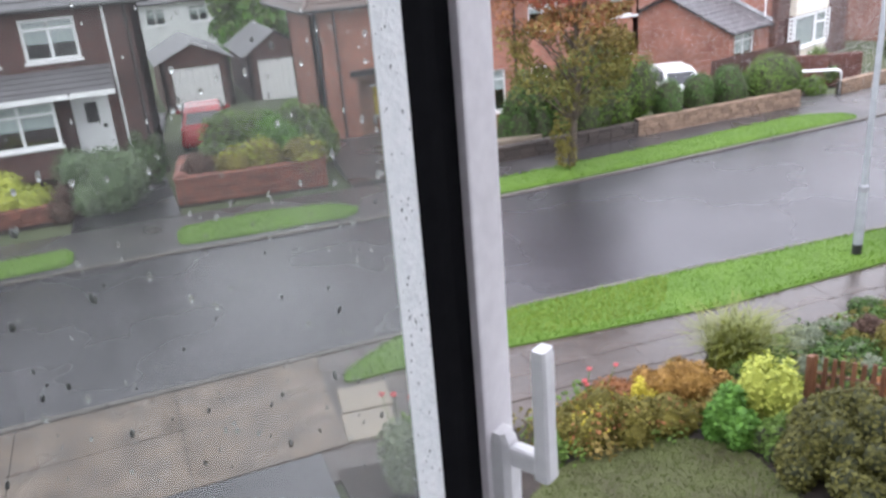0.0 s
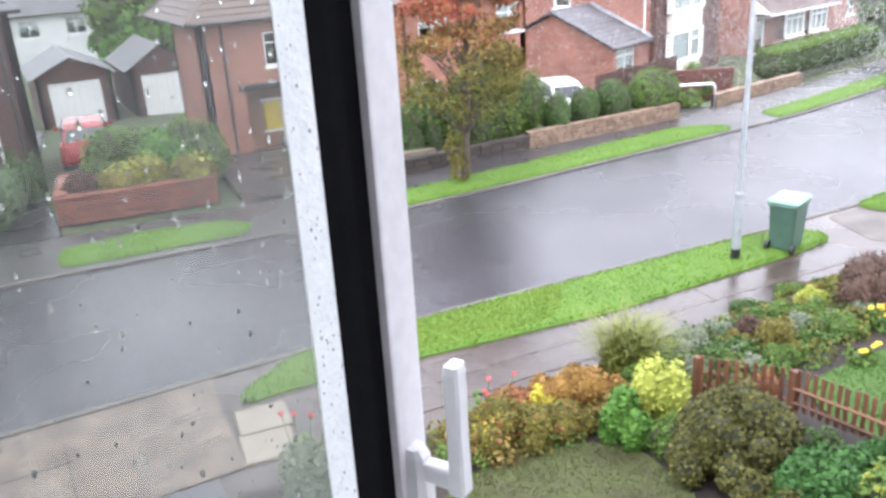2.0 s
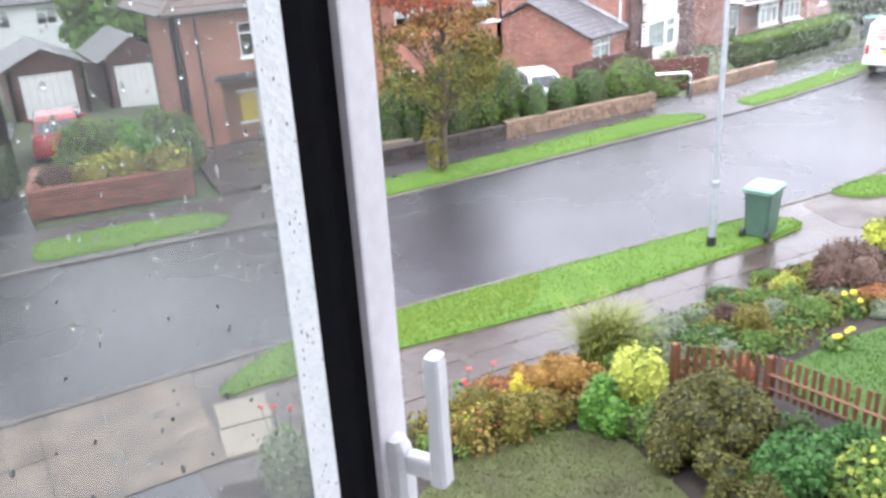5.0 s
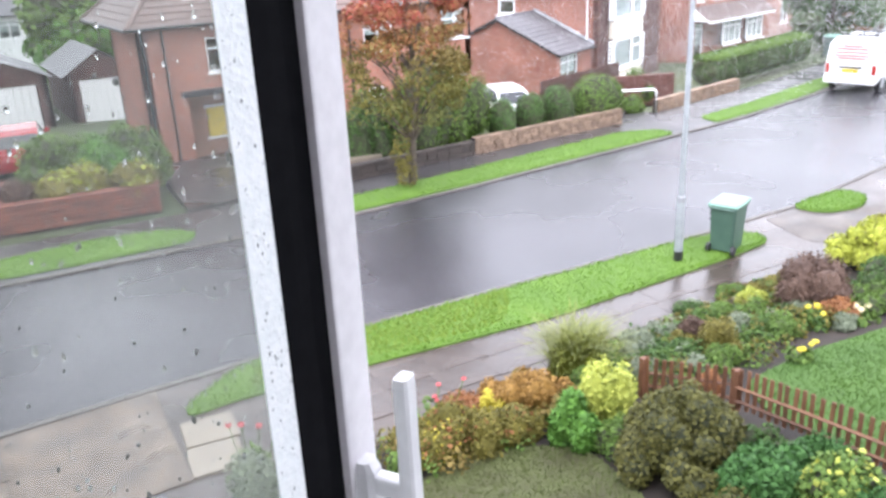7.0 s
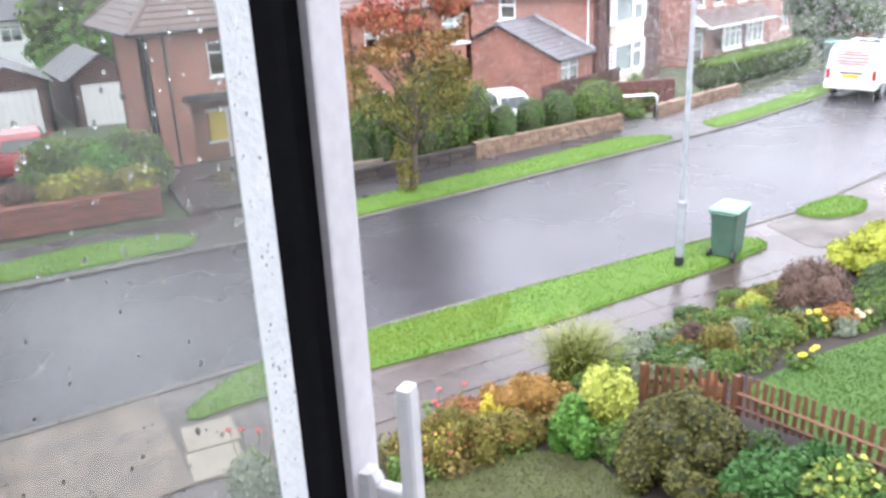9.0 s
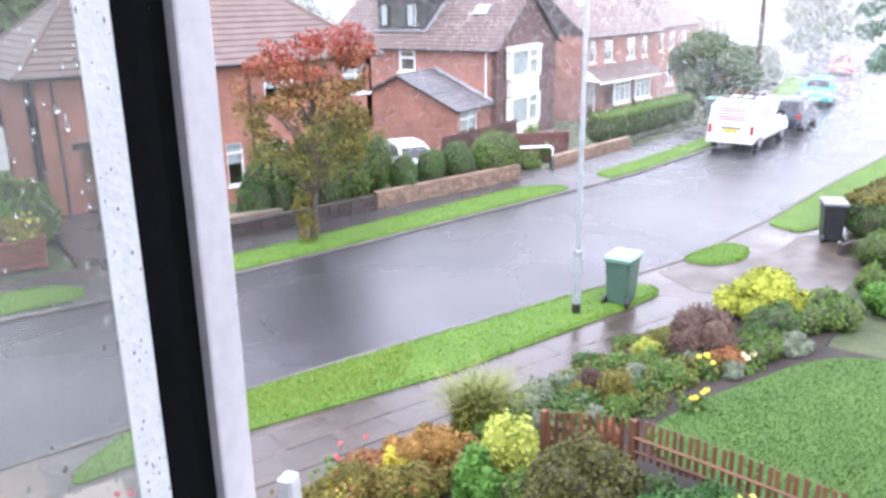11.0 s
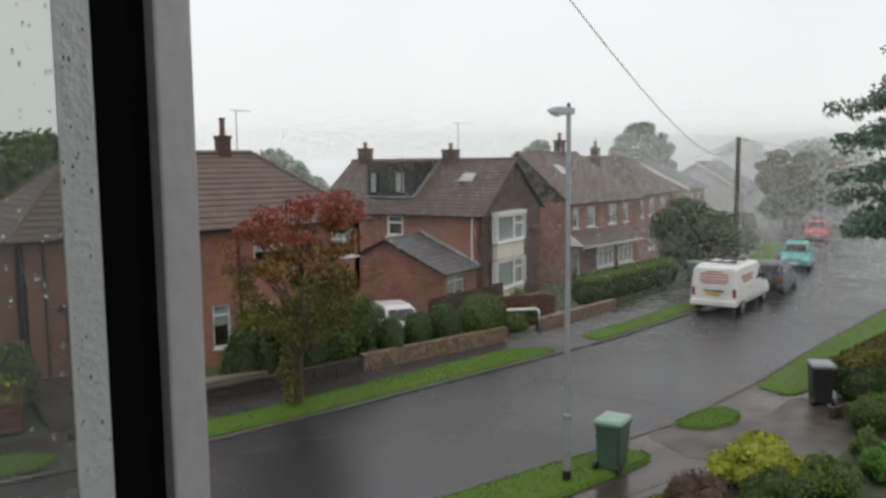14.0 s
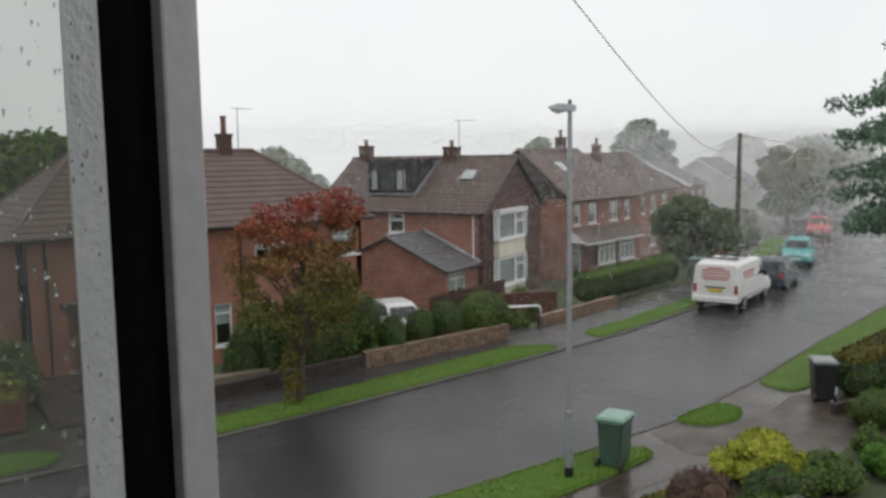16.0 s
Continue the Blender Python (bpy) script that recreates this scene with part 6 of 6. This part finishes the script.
bush("garden_shrub", "bright yellow-green shrub behind the brick wall", -2.9, 23.4, 0.0, 0.9, 0.7, 1.0, LIME, 1500, 0.09, 9, 78, BG)
bush("garden_shrub", "dull red-green shrub over the brick wall", -1.9, 22.9, 0.0, 0.6, 0.5, 0.7, PURPLE, 900, 0.09, 8, 79, BG)
bush("garden_shrub", "green shrub before the dark brick house", 0.6, 25.6, -0.2, 0.6, 0.5, 1.5, DEEP, 1200, 0.1, 8, 80, BG)
bush("garden_shrub", "shrubs under the bay windows", 25.4, 24.6, -0.5, 1.0, 0.7, 1.1, MID, 1600, 0.1, 9, 81, BG)
bush("garden_shrub", "low plants by the handrail", 22.0, 21.9, -0.1, 0.7, 0.5, 0.5, MID, 1000, 0.08, 8, 82, BG)
bush("garden_shrub", "reddish shrub near the telegraph pole", 43.5, 26.6, 0, 1.2, 0.8, 1.4, RUST, 1500, 0.14, 9, 83, BG)
# far shrubs: haze is put into their grey-green leaves
bush("garden_shrub", "grey-green shrubs along the far gardens, greyed for haze", 53, 30.6, 0, 1.6, 1.0, 1.1, GREY_GREEN, 2500, 0.2, 12, 84, BG)
bush("garden_shrub", "shrubs along the far gardens, leaf colour greyed for haze", 59.5, 35.0, 0, 2.4, 1.4, 1.8, GREY_GREEN, 2500, 0.2, 12, 85, BG)

# ---- own front garden ----
LAWN1 = rounded([(4.05, 7.35), (4.95, 7.3), (5.7, 7.02), (6.05, 6.5), (5.92, 5.8), (5.5, 4.2), (2.8, 4.2), (2.9, 6.6)], 5, 0.3)
LAWN2 = rounded([(8.85, 6.4), (10.3, 6.45), (11.75, 6.2), (12.6, 6.1), (13.35, 5.74), (13.75, 5.0), (13.4, 2.8), (8.35, 2.8), (8.35, 5.6)], 5, 0.25)
TURF_WORN = mat("worn_turf", (0.038, 0.031, 0.014), (0.07, 0.088, 0.020), 0.8, 1.6, 60, 0.6)
BLADE_WORN = mat("worn_blade", (0.045, 0.046, 0.013), (0.09, 0.125, 0.024), 0.6, 0.9, 20, 0, spread=0.3)
BLADE_DEEP = mat("deep_blade", (0.036, 0.088, 0.008), (0.068, 0.138, 0.014), 0.6, 0.8, 20, 0, spread=0.3)
for poly, tm, bl, seed, cnt, lab in ((LAWN1, TURF_WORN, BLADE_WORN, 11, 16000, "worn mossy lawn below the window"), (LAWN2, mat("deep_turf", (0.034, 0.08, 0.008), (0.058, 0.12, 0.014), 0.8, 1.2, 60, 0.6), BLADE_DEEP, 12, 24000, "smooth deep green neighbouring lawn")):
    bm = bmesh.new()
    prism(bm, poly, -0.02, 0.09, land)
    solid("lawn", bm, tm, lab, "lawn", kind="structure")
    blades(poly, cnt, 0.035, lambda x, y: land(x, y) + 0.085, seed, bl, "grass_blades", "short grass blades of the " + lab)
bm = bmesh.new()
prism(bm, [(2.9, 8.55), (5, 8.5), (6.5, 8.75), (9, 8.95), (13.5, 8.7), (15.9, 8.4), (16.2, 6.8), (13.8, 6.2), (13.9, 2.5), (1.5, 2.5), (1.6, 8.9)], -0.1, 0.055, land)
solid("flower_bed", bm, SOIL, "dark wet soil of the front garden beds", "soil", kind="structure")
drive = thing("driveway", pose(0, 0, 0), "worn pale concrete drive crossing, stained and wet", "driveway", kind="structure")
for i in range(5):
    for j in range(2):
        xa, xb = 2.1 - (i + 1) * 2.2, 2.1 - i * 2.2
        ya, yb = (9.2, 10.62) if j == 0 else (10.63, 11.76)
        bm = bmesh.new()
        k = 0.12 if i == 0 else 0.0
        prism(bm, rounded([(xa + 0.008, ya), (xb - 0.008 - (k * 1.6 if j == 0 else k), ya), (xb - 0.008 - (k if j == 0 else 0), yb), (xa + 0.008, yb)], 3, 0.04), -0.2, 0.05 + random.uniform(-0.004, 0.004))
        part("slab", bm, CONCRETE, drive)
bm = bmesh.new()
prism(bm, [(-9, 9.25), (1.5, 9.12), (1.2, 0.2), (-9, 0.2)], -0.3, 0.075, lambda x, y: max(0, land(x, y)))
solid("driveway_own", bm, ASPHALT, "wet dark asphalt drive below the window", "driveway", kind="structure")
bm = bmesh.new()
prism(bm, rounded([(15.4, 11.0), (16.4, 10.9), (16.5, 10.2), (19, 10.0), (20.6, 10.3), (21.3, 9.9), (20.2, 9.0), (18.6, 7.0), (16.4, 6.4), (15.6, 8.6), (14.9, 9.6)], 3, 0.1), -0.2, 0.035)
solid("driveway_neighbour", bm, mat("pinkish_paving", (0.034, 0.026, 0.020), (0.10, 0.079, 0.062), 0.62, 1.6, 30, 0.3, wet=0.3, contrast=0.18), "wet pinkish concrete drive beside the golden shrub", "driveway", kind="structure")
for k, (x, y, a, w, d) in enumerate(((2.42, 10.2, -8, 0.72, 0.66), (2.28, 9.5, -8, 0.70, 0.68))):
    bm = bmesh.new()
    soft_box(bm, -w / 2, -d / 2, -0.06, w / 2, d / 2, 0.012, 0.008, seg=1)
    solid("paving_flag", bm, FLAG, "square buff concrete paving flag, wet", "paving", pose(x, y, 0.06, 0, 0, a), group="paving flags")
# footway flags
pf = thing("footway_flags", pose(0, 0, 0.03), "wet grey-brown footway flags with dark joints", "paving", kind="structure")
fb = bmesh.new()
soft_box(fb, -0.448, -0.298, -0.03, 0.449, 0.299, 0.010, 0.002, seg=1)
fme = mesh_of("flag", fb, mat("footway_flag", (0.026, 0.019, 0.015), (0.068, 0.051, 0.041), 0.36, 1.1, 90, 0.15, wet=0.26, spread=-0.12))
for i in range(12):
    for j in range(2):
        x = 3.4 + i * 0.9
        yb = near_kerb(x) - 2.22 + (j - 0.5) * 0.6 * (1 if x < 16 else 0.9)
        part("flag", fme, None, pf, m=pose(x + 0.2 * j, yb, random.uniform(-0.003, 0.003), random.uniform(-0.3, 0.3), random.uniform(-0.3, 0.3), -3))


def garden_fence(points):
    """Short flat-topped pickets on two rails, following the ground."""
    f = thing("picket_fence", pose(0, 0, 0), "low weathered brown picket fence between the front gardens", "fence")
    pm = mat("picket_wood", (0.07, 0.028, 0.014), (0.19, 0.085, 0.04), 0.6, 8, 60, 0.4, spread=-0.6)
    bm = bmesh.new()
    soft_box(bm, -0.028, -0.011, 0, 0.028, 0.011, 0.58, 0.004, seg=1)
    me = mesh_of("picket", bm, pm)
    for (xa, ya), (xb, yb) in zip(points, points[1:]):
        L = math.hypot(xb - xa, yb - ya)
        ang = math.degrees(math.atan2(yb - ya, xb - xa))
        n = int(L / 0.108)
        for i in range(n):
            u = (i + 0.5) / n
            x, y = xa + (xb - xa) * u, ya + (yb - ya) * u
            part("picket", me, None, f, m=pose(x, y, land(x, y) + 0.1 + random.uniform(-0.015, 0.015), random.uniform(-2, 2), random.uniform(-2, 2), ang))
        for hz in (0.22, 0.42):
            b2 = bmesh.new()
            flip = -1 if ya > 7 else 1
            c, s = flip * -math.sin(math.radians(ang)) * 0.03, flip * math.cos(math.radians(ang)) * 0.03
            tube(b2, [(xa - c, ya - s, land(xa, ya) + hz), (xb - c, yb - s, land(xb, yb) + hz)], 0.024, 4)
            part("rail", b2, pm, f)
        if ya < 5.5:
            continue
        b2 = bmesh.new()
        soft_box(b2, xa - 0.04, ya - 0.04, land(xa, ya), xa + 0.045, ya + 0.045, land(xa, ya) + 0.66, 0.006)
        part("post", b2, pm, f)


garden_fence([(7.6, 7.12), (8.16, 6.0), (8.17, 5.0), (8.15, 4.15), (8.1, 2.6)])
GG = "front garden plants"


def plant(name, label, x, y, rx, ry, rz, m, count, size, seed, **kw):
    return bush(name, label, x, y, land(x, y) + 0.03, rx, ry, rz, m, count, size, seed=seed, group=GG, **kw)


plant("rounded_shrub", "large rounded olive-green evergreen shrub", 6.58, 5.5, 0.84, 0.8, 1.0, BUSHY, 9000, 0.062, 101, n=46, lump=0.24)
plant("lime_shrub", "pale lime-yellow leafy plant", 6.78, 7.0, 0.42, 0.36, 0.92, LIME, 1100, 0.075, 102, n=12, lump=0.4)
plant("leafy_shrub", "fresh green broad-leaved shrub by the lawn", 6.0, 6.72, 0.4, 0.36, 0.72, FRESH, 1000, 0.1, 103, n=14, lump=0.34)
plant("leafy_shrub", "bright green broad-leaved plants under the fence", 6.85, 4.5, 0.75, 0.42, 0.55, LUSH, 2400, 0.085, 104, n=14)
plant("leafy_shrub", "yellow-green leafy plant below the window", 7.25, 3.9, 0.55, 0.4, 0.62, MID, 1800, 0.085, 105, n=12, extra=(("yellow_leaves", LIME, 350, 0.07, "yellowing leaves"),))
plant("leafy_shrub", "deep green plant below the shrub", 6.0, 4.6, 0.45, 0.35, 0.5, BUSHY, 1800, 0.065, 106, n=9)
plant("autumn_shrub", "low shrub with bronze, red and green autumn leaves", 4.75, 7.65, 0.62, 0.36, 0.6, OLIVE, 2600, 0.055, 107, n=14, extra=(("red_leaves", RUST, 380, 0.045, "reddish leaves"), ("gold_leaves", GOLD, 260, 0.04, "yellow leaves")))
plant("autumn_shrub", "low olive and red autumn shrub at the lawn's edge", 5.35, 7.3, 0.5, 0.32, 0.5, OLIVE, 2000, 0.055, 108, n=12, extra=(("red_leaves", RUST, 300, 0.045, "reddish leaves"),))
plant("golden_plant", "golden yellow leafy clump", 5.55, 7.85, 0.24, 0.2, 0.52, GOLD, 700, 0.055, 109, n=8)
plant("orange_plant", "soft orange-brown feathery clump", 6.1, 7.75, 0.5, 0.36, 0.6, ORANGE, 1900, 0.05, 110, n=12)
plant("green_plant", "small green clump beside the lawn", 3.95, 7.55, 0.22, 0.2, 0.4, MID, 600, 0.06, 111, n=6)
rng = np.random.default_rng(77)
for lab, area, cover, num, cnt, sz in (("low mixed green ground cover between the border plants", (7.7, 13.4, 6.75, 8.6), (MID, DEEP, OLIVE), 150, 16000, 0.042), ("low straggling autumn foliage along the lawn's edge", (4.0, 6.6, 7.2, 8.35), (OLIVE, BRONZE, MID), 60, 6500, 0.04)):
    gc = thing("ground_cover", pose(0, 0, 0), lab, "ground cover", kind="stuff")
    for i, lm in enumerate(cover):
        spots = []
        for k in range(num // 2):
            x, y = rng.uniform(area[0], area[1]), rng.uniform(area[2], area[3])
            r = rng.uniform(0.14, 0.3)
            spots.append((x, y, land(x, y) + 0.1, r, r, rng.uniform(0.12, 0.3)))
        part("foliage", leaf_mesh("foliage", spots, cnt // 2, sz, (lm,), 300 + i + num, core=0.0), None, gc)
plant("purple_shrub", "dusky red-purple shrub in the border", 12.1, 7.55, 0.72, 0.55, 0.75, PURPLE, 2800, 0.06, 112, n=16)
plant("purple_shrub", "low rusty-red plant in the border", 11.75, 6.95, 0.42, 0.3, 0.35, RUST, 1000, 0.055, 113, n=8)
plant("golden_conifer", "golden-yellow conifer shrub with green lower growth", 14.8, 7.95, 1.14, 1.0, 0.95, YELLOW_GREEN, 4200, 0.07, 114, n=34, lump=0.25, extra=(("green_sprays", OLIVE, 260, 0.075, "olive inner sprays"),))
plant("dark_shrub", "dark green low shrub beside the golden one", 13.7, 7.1, 0.7, 0.5, 0.6, DEEP, 1900, 0.06, 115, n=12)
plant("dark_shrub", "dark green bushy plant in the border", 14.9, 6.7, 0.8, 0.5, 0.55, MID, 1800, 0.07, 116, n=12)
k = 0
for x, y, r, h, m in ((7.95, 8.3, 0.38, 0.42, MID), (8.5, 8.15, 0.4, 0.36, GREY_GREEN), (9.1, 8.3, 0.36, 0.3, GREY_GREEN), (9.6, 8.0, 0.34, 0.34, PURPLE), (8.7, 7.5, 0.3, 0.34, DEEP), (9.35, 7.25, 0.38, 0.5, OLIVE), (9.1, 6.95, 0.28, 0.36, MID), (10.1, 7.6, 0.36, 0.32, GREY_GREEN), (10.4, 8.2, 0.36, 0.3, MID), (10.9, 7.9, 0.34, 0.36, MID), (10.7, 7.2, 0.4, 0.3, MID), (11.3, 8.2, 0.3, 0.32, LIME), (8.05, 7.6, 0.3, 0.3, GREY_GREEN), (12.9, 8.3, 0.4, 0.4, PURPLE), (12.7, 6.8, 0.5, 0.4, MID), (13.2, 6.5, 0.4, 0.3, GREY_GREEN), (8.3, 6.6, 0.24, 0.3, RUST), (16.3, 6.2, 0.6, 0.5, FRESH), (17.2, 7.0, 0.5, 0.55, MID), (18.6, 6.6, 0.9, 0.7, MID), (19.6, 7.6, 0.9, 0.75, MID), (20.6, 8.0, 0.7, 0.6, DEEP), (11.6, 6.6, 0.25, 0.22, GREY_GREEN)):
    k += 1
    lab = {"grey_green_leaves": "low silvery grey-green rockery plant", "purple_leaves": "low dusky purple border plant", "olive_leaves": "rounded olive-green border shrub", "lime_leaves": "low lime-green border plant", "rust_leaves": "small rusty-red border plant", "bright_green_leaves": "bright green leafy shrub by the neighbour's drive"}.get(m.name, "low green border plant")
    plant("border_plant", lab, x, y, r, r * 0.8, h, m, int(900 + 1400 * r), 0.05 if m not in (FRESH,) else 0.08, 120 + k, n=8)
rng = np.random.default_rng(66)
for i in range(26):
    x, y = rng.uniform(7.9, 13.2), rng.uniform(6.9, 8.8)
    m, lab = ((GREY_GREEN, "low silvery grey-green rockery plant"), (MID, "low green border plant"), (DEEP, "dark green creeping border plant"), (OLIVE, "olive-green creeping border plant"), (PURPLE, "low dusky purple border plant"))[i % 5]
    if y < 7.1 and x > 8.8:
        y += 0.6
    r = rng.uniform(0.2, 0.36)
    plant("border_plant", lab, x, y, r, r, rng.uniform(0.14, 0.3), m, 700, 0.05, 300 + i, n=7)
for i, (x, y, m, lab) in enumerate(((5.0, 8.05, OLIVE, "olive creeping plant in the bed"), (5.3, 8.2, RUST, "rusty low plant in the bed"), (5.85, 8.15, ORANGE, "orange-brown low plant in the bed"), (6.4, 8.2, BRONZE, "bronze low plant in the bed"), (6.55, 7.7, ORANGE, "orange feathery plant in the bed"), (4.45, 8.0, OLIVE, "olive low plant in the bed"), (5.75, 7.4, OLIVE, "olive autumn plant in the bed"), (6.35, 7.2, BRONZE, "bronze leafy plant in the bed"), (7.0, 7.6, MID, "green leafy plant in the bed"), (7.5, 7.7, MID, "green leafy plant by the fence"), (6.3, 6.3, MID, "green leafy plant by the shrub"), (7.35, 5.0, DEEP, "dark leafy plant along the fence"), (7.6, 4.4, LUSH, "fresh green plant along the fence"), (7.0, 3.5, LUSH, "fresh green plant under the window"))):
    plant("bed_plant", lab, x, y, 0.34, 0.3, 0.42, m, 1000, 0.055, 340 + i, n=9)
# rockery stones among the border plants
rng = np.random.default_rng(77)
for i in range(26):
    x, y = rng.uniform(8.0, 12.2), rng.uniform(7.2, 8.75)
    bm = bmesh.new()
    bmesh.ops.create_icosphere(bm, subdivisions=2, radius=rng.uniform(0.07, 0.16))
    for v in bm.verts:
        v.co *= 1 + 0.35 * noise.noise(v.co * 9 + Vector((i, 0, 0)))
        v.co.z *= 0.65
    solid("rockery_stone", bm, mat("pale_stone", (0.18, 0.15, 0.13), (0.36, 0.31, 0.27), 0.7, 6, 50, 0.4, spread=-0.5), "pale rough rockery stone in the border", "stone", pose(x, y, land(x, y) + 0.08, 0, 0, rng.uniform(0, 360)), group="rockery stones", smooth=True)
# spiky clump
sp = thing("grass_clump", pose(7.3, 8.15, land(7.3, 8.15) + 0.03), "arching clump of green and cream strap leaves", "plant", GG)
vs, fs = [], []
rng = np.random.default_rng(78)
for i in range(900):
    a, r, h = rng.uniform(0, 6.28), rng.uniform(0.15, 0.78), rng.uniform(0.6, 1.15)
    bx, by = rng.normal(0, 0.14, 2)
    c, s = math.cos(a), math.sin(a)
    o = len(vs)
    for t in (0, 0.35, 0.7, 1.0):
        w = 0.017 * (1 - t * 0.92)
        px, py, pz = bx + c * r * t * t * 1.1, by + s * r * t * t * 1.1, h * (t * 1.25 - 0.42 * t * t * t)
        vs += [(px - s * w, py + c * w, pz), (px + s * w, py - c * w, pz)]
    fs += [(o, o + 1, o + 3, o + 2), (o + 2, o + 3, o + 5, o + 4), (o + 4, o + 5, o + 7, o + 6)]
me = bpy.data.meshes.new("strap_leaves")
me.from_pydata(vs, [], fs)
me.materials.append(mat("strap_leaf", (0.05, 0.07, 0.010), (0.21, 0.225, 0.036), 0.5, 3, 30, 0, spread=0.6))
part("strap_leaves", me, None, sp)


def flower(name, label, x, y, h, petal, r, seed, heads=3, spread=0.12):
    """Thin stems with small leaves and petalled heads."""
    rng = np.random.default_rng(seed)
    z = land(x, y) + 0.05
    f = thing(name, pose(x, y, z), label, "flower", "garden flowers")
    for i in range(heads):
        dx, dy, hh = rng.normal(0, spread, 2).tolist() + [h * rng.uniform(0.8, 1.1)]
        bm = bmesh.new()
        tube(bm, [(dx * 0.3, dy * 0.3, -0.05), (dx * 0.7, dy * 0.7, hh * 0.6), (dx, dy, hh)], 0.006, 5)
        part("stem", bm, MID, f)
        part("flower_head", leaf_mesh("flower_head", [(dx, dy, hh, r, r, r * 0.7)], 46, r * 0.9, (petal,), seed + i, core=0, long=1.1), None, f)
    part("leaves", leaf_mesh("leaves", [(0, 0, h * 0.35, spread * 1.6, spread * 1.6, h * 0.35)], 120, 0.06, (MID,), seed + 9, core=0), None, f)


PINK = leaves("rose_petal", (0.45, 0.06, 0.07), (0.75, 0.22, 0.22))
YELLOW = leaves("yellow_petal", (0.6, 0.5, 0.03), (0.85, 0.75, 0.12))
CREAM = leaves("cream_petal", (0.6, 0.52, 0.3), (0.8, 0.72, 0.5))
flower("rose_bush", "rose with pink-red blooms by the flags", 2.42, 8.45, 0.95, PINK, 0.034, 201, 4, 0.16)
flower("rose_bush", "rose with coral blooms at the border", 4.75, 8.05, 0.85, PINK, 0.028, 202, 4, 0.22)
flower("yellow_flower", "yellow flowers on the lawn's edge", 10.0, 6.35, 0.3, YELLOW, 0.036, 203, 4, 0.12)
flower("yellow_flower", "bright yellow flowers in the border", 11.35, 7.05, 0.32, YELLOW, 0.04, 204, 4, 0.12)
flower("cream_flower", "cream flower heads beside the lawn", 11.95, 6.6, 0.22, CREAM, 0.05, 205, 5, 0.15)
plant("grey_shrub", "grey-green leafy shrub below the rose", 2.25, 8.0, 0.5, 0.36, 0.65, GREY_GREEN, 1700, 0.07, 210, n=10)
plant("grey_shrub", "green shrub beside the rose", 2.85, 7.8, 0.36, 0.36, 0.6, MID, 1200, 0.07, 211, n=8)
# low retaining edge by the neighbour's drive
bm = bmesh.new()
soft_box(bm, 0, 0, -0.1, 3.0, 0.14, 0.32, 0.015)
solid("retaining_edge", bm, DARK_STONE, "dark low edging wall beside the neighbour's drive", "garden wall", pose(19.7, 8.75, 0.0, 0, 0, -12))


# falling rain as an added haze veil: fine upright pale specks, growing with distance
rng = np.random.default_rng(404)
RAIN_N = 900000
c = rng.uniform((18, 15, -0.6), (114, 66, 1), (RAIN_N, 3))
c[:, 2] = 9.5 * rng.random(RAIN_N) ** 1.4 - 0.6
far = np.hypot(c[:, 0], c[:, 1])
c, far = c[far > 29], far[far > 29]
a = rng.uniform(0, math.pi, len(c))
side = np.stack([np.cos(a), np.sin(a), np.zeros(len(c))], 1) * (far * 0.000125)[:, None]
fall = np.stack([rng.normal(0.1, 0.06, len(c)), rng.normal(0, 0.06, len(c)), np.ones(len(c))], 1) * (far * 0.0019)[:, None]
quad = np.stack([c - side, c + side, c + fall], 1).reshape(-1, 3)
me = bpy.data.meshes.new("rain")
me.from_pydata(quad.tolist(), [], np.arange(len(quad)).reshape(-1, 3).tolist())
RAIN = bpy.data.materials.new("rain_haze_white")
RAIN.use_nodes = True
n_, l_ = RAIN.node_tree.nodes, RAIN.node_tree.links
df, tl, mx = n_.new("ShaderNodeBsdfDiffuse"), n_.new("ShaderNodeBsdfTranslucent"), n_.new("ShaderNodeMixShader")
for one in (df, tl):
    one.inputs[0].default_value = (0.95, 0.96, 0.96, 1)
l_.new(df.outputs[0], mx.inputs[1])
l_.new(tl.outputs[0], mx.inputs[2])
l_.new(mx.outputs[0], n_["Material Output"].inputs[0])
n_.remove(n_["Principled BSDF"])
me.materials.append(RAIN)
tagged(new("rain", me), "heavy rain over the street in pale specks, standing in for haze", "rain", kind="stuff")

# pale glowing backdrop sheet, standing in for rain mist far behind everything
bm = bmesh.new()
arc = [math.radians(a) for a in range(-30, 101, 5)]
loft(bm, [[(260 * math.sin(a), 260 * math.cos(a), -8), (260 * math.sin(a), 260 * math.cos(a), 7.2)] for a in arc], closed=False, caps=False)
GLOW_SHEET = bpy.data.materials.new("glowing_backdrop")
GLOW_SHEET.use_nodes = True
mb = GLOW_SHEET.node_tree.nodes["Principled BSDF"]
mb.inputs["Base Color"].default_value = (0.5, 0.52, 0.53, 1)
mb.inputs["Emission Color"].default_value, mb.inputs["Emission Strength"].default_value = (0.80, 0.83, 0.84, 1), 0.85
solid("backdrop", bm, GLOW_SHEET, "pale grey glowing backdrop sheet standing in for distant rain mist", "backdrop", kind="structure")
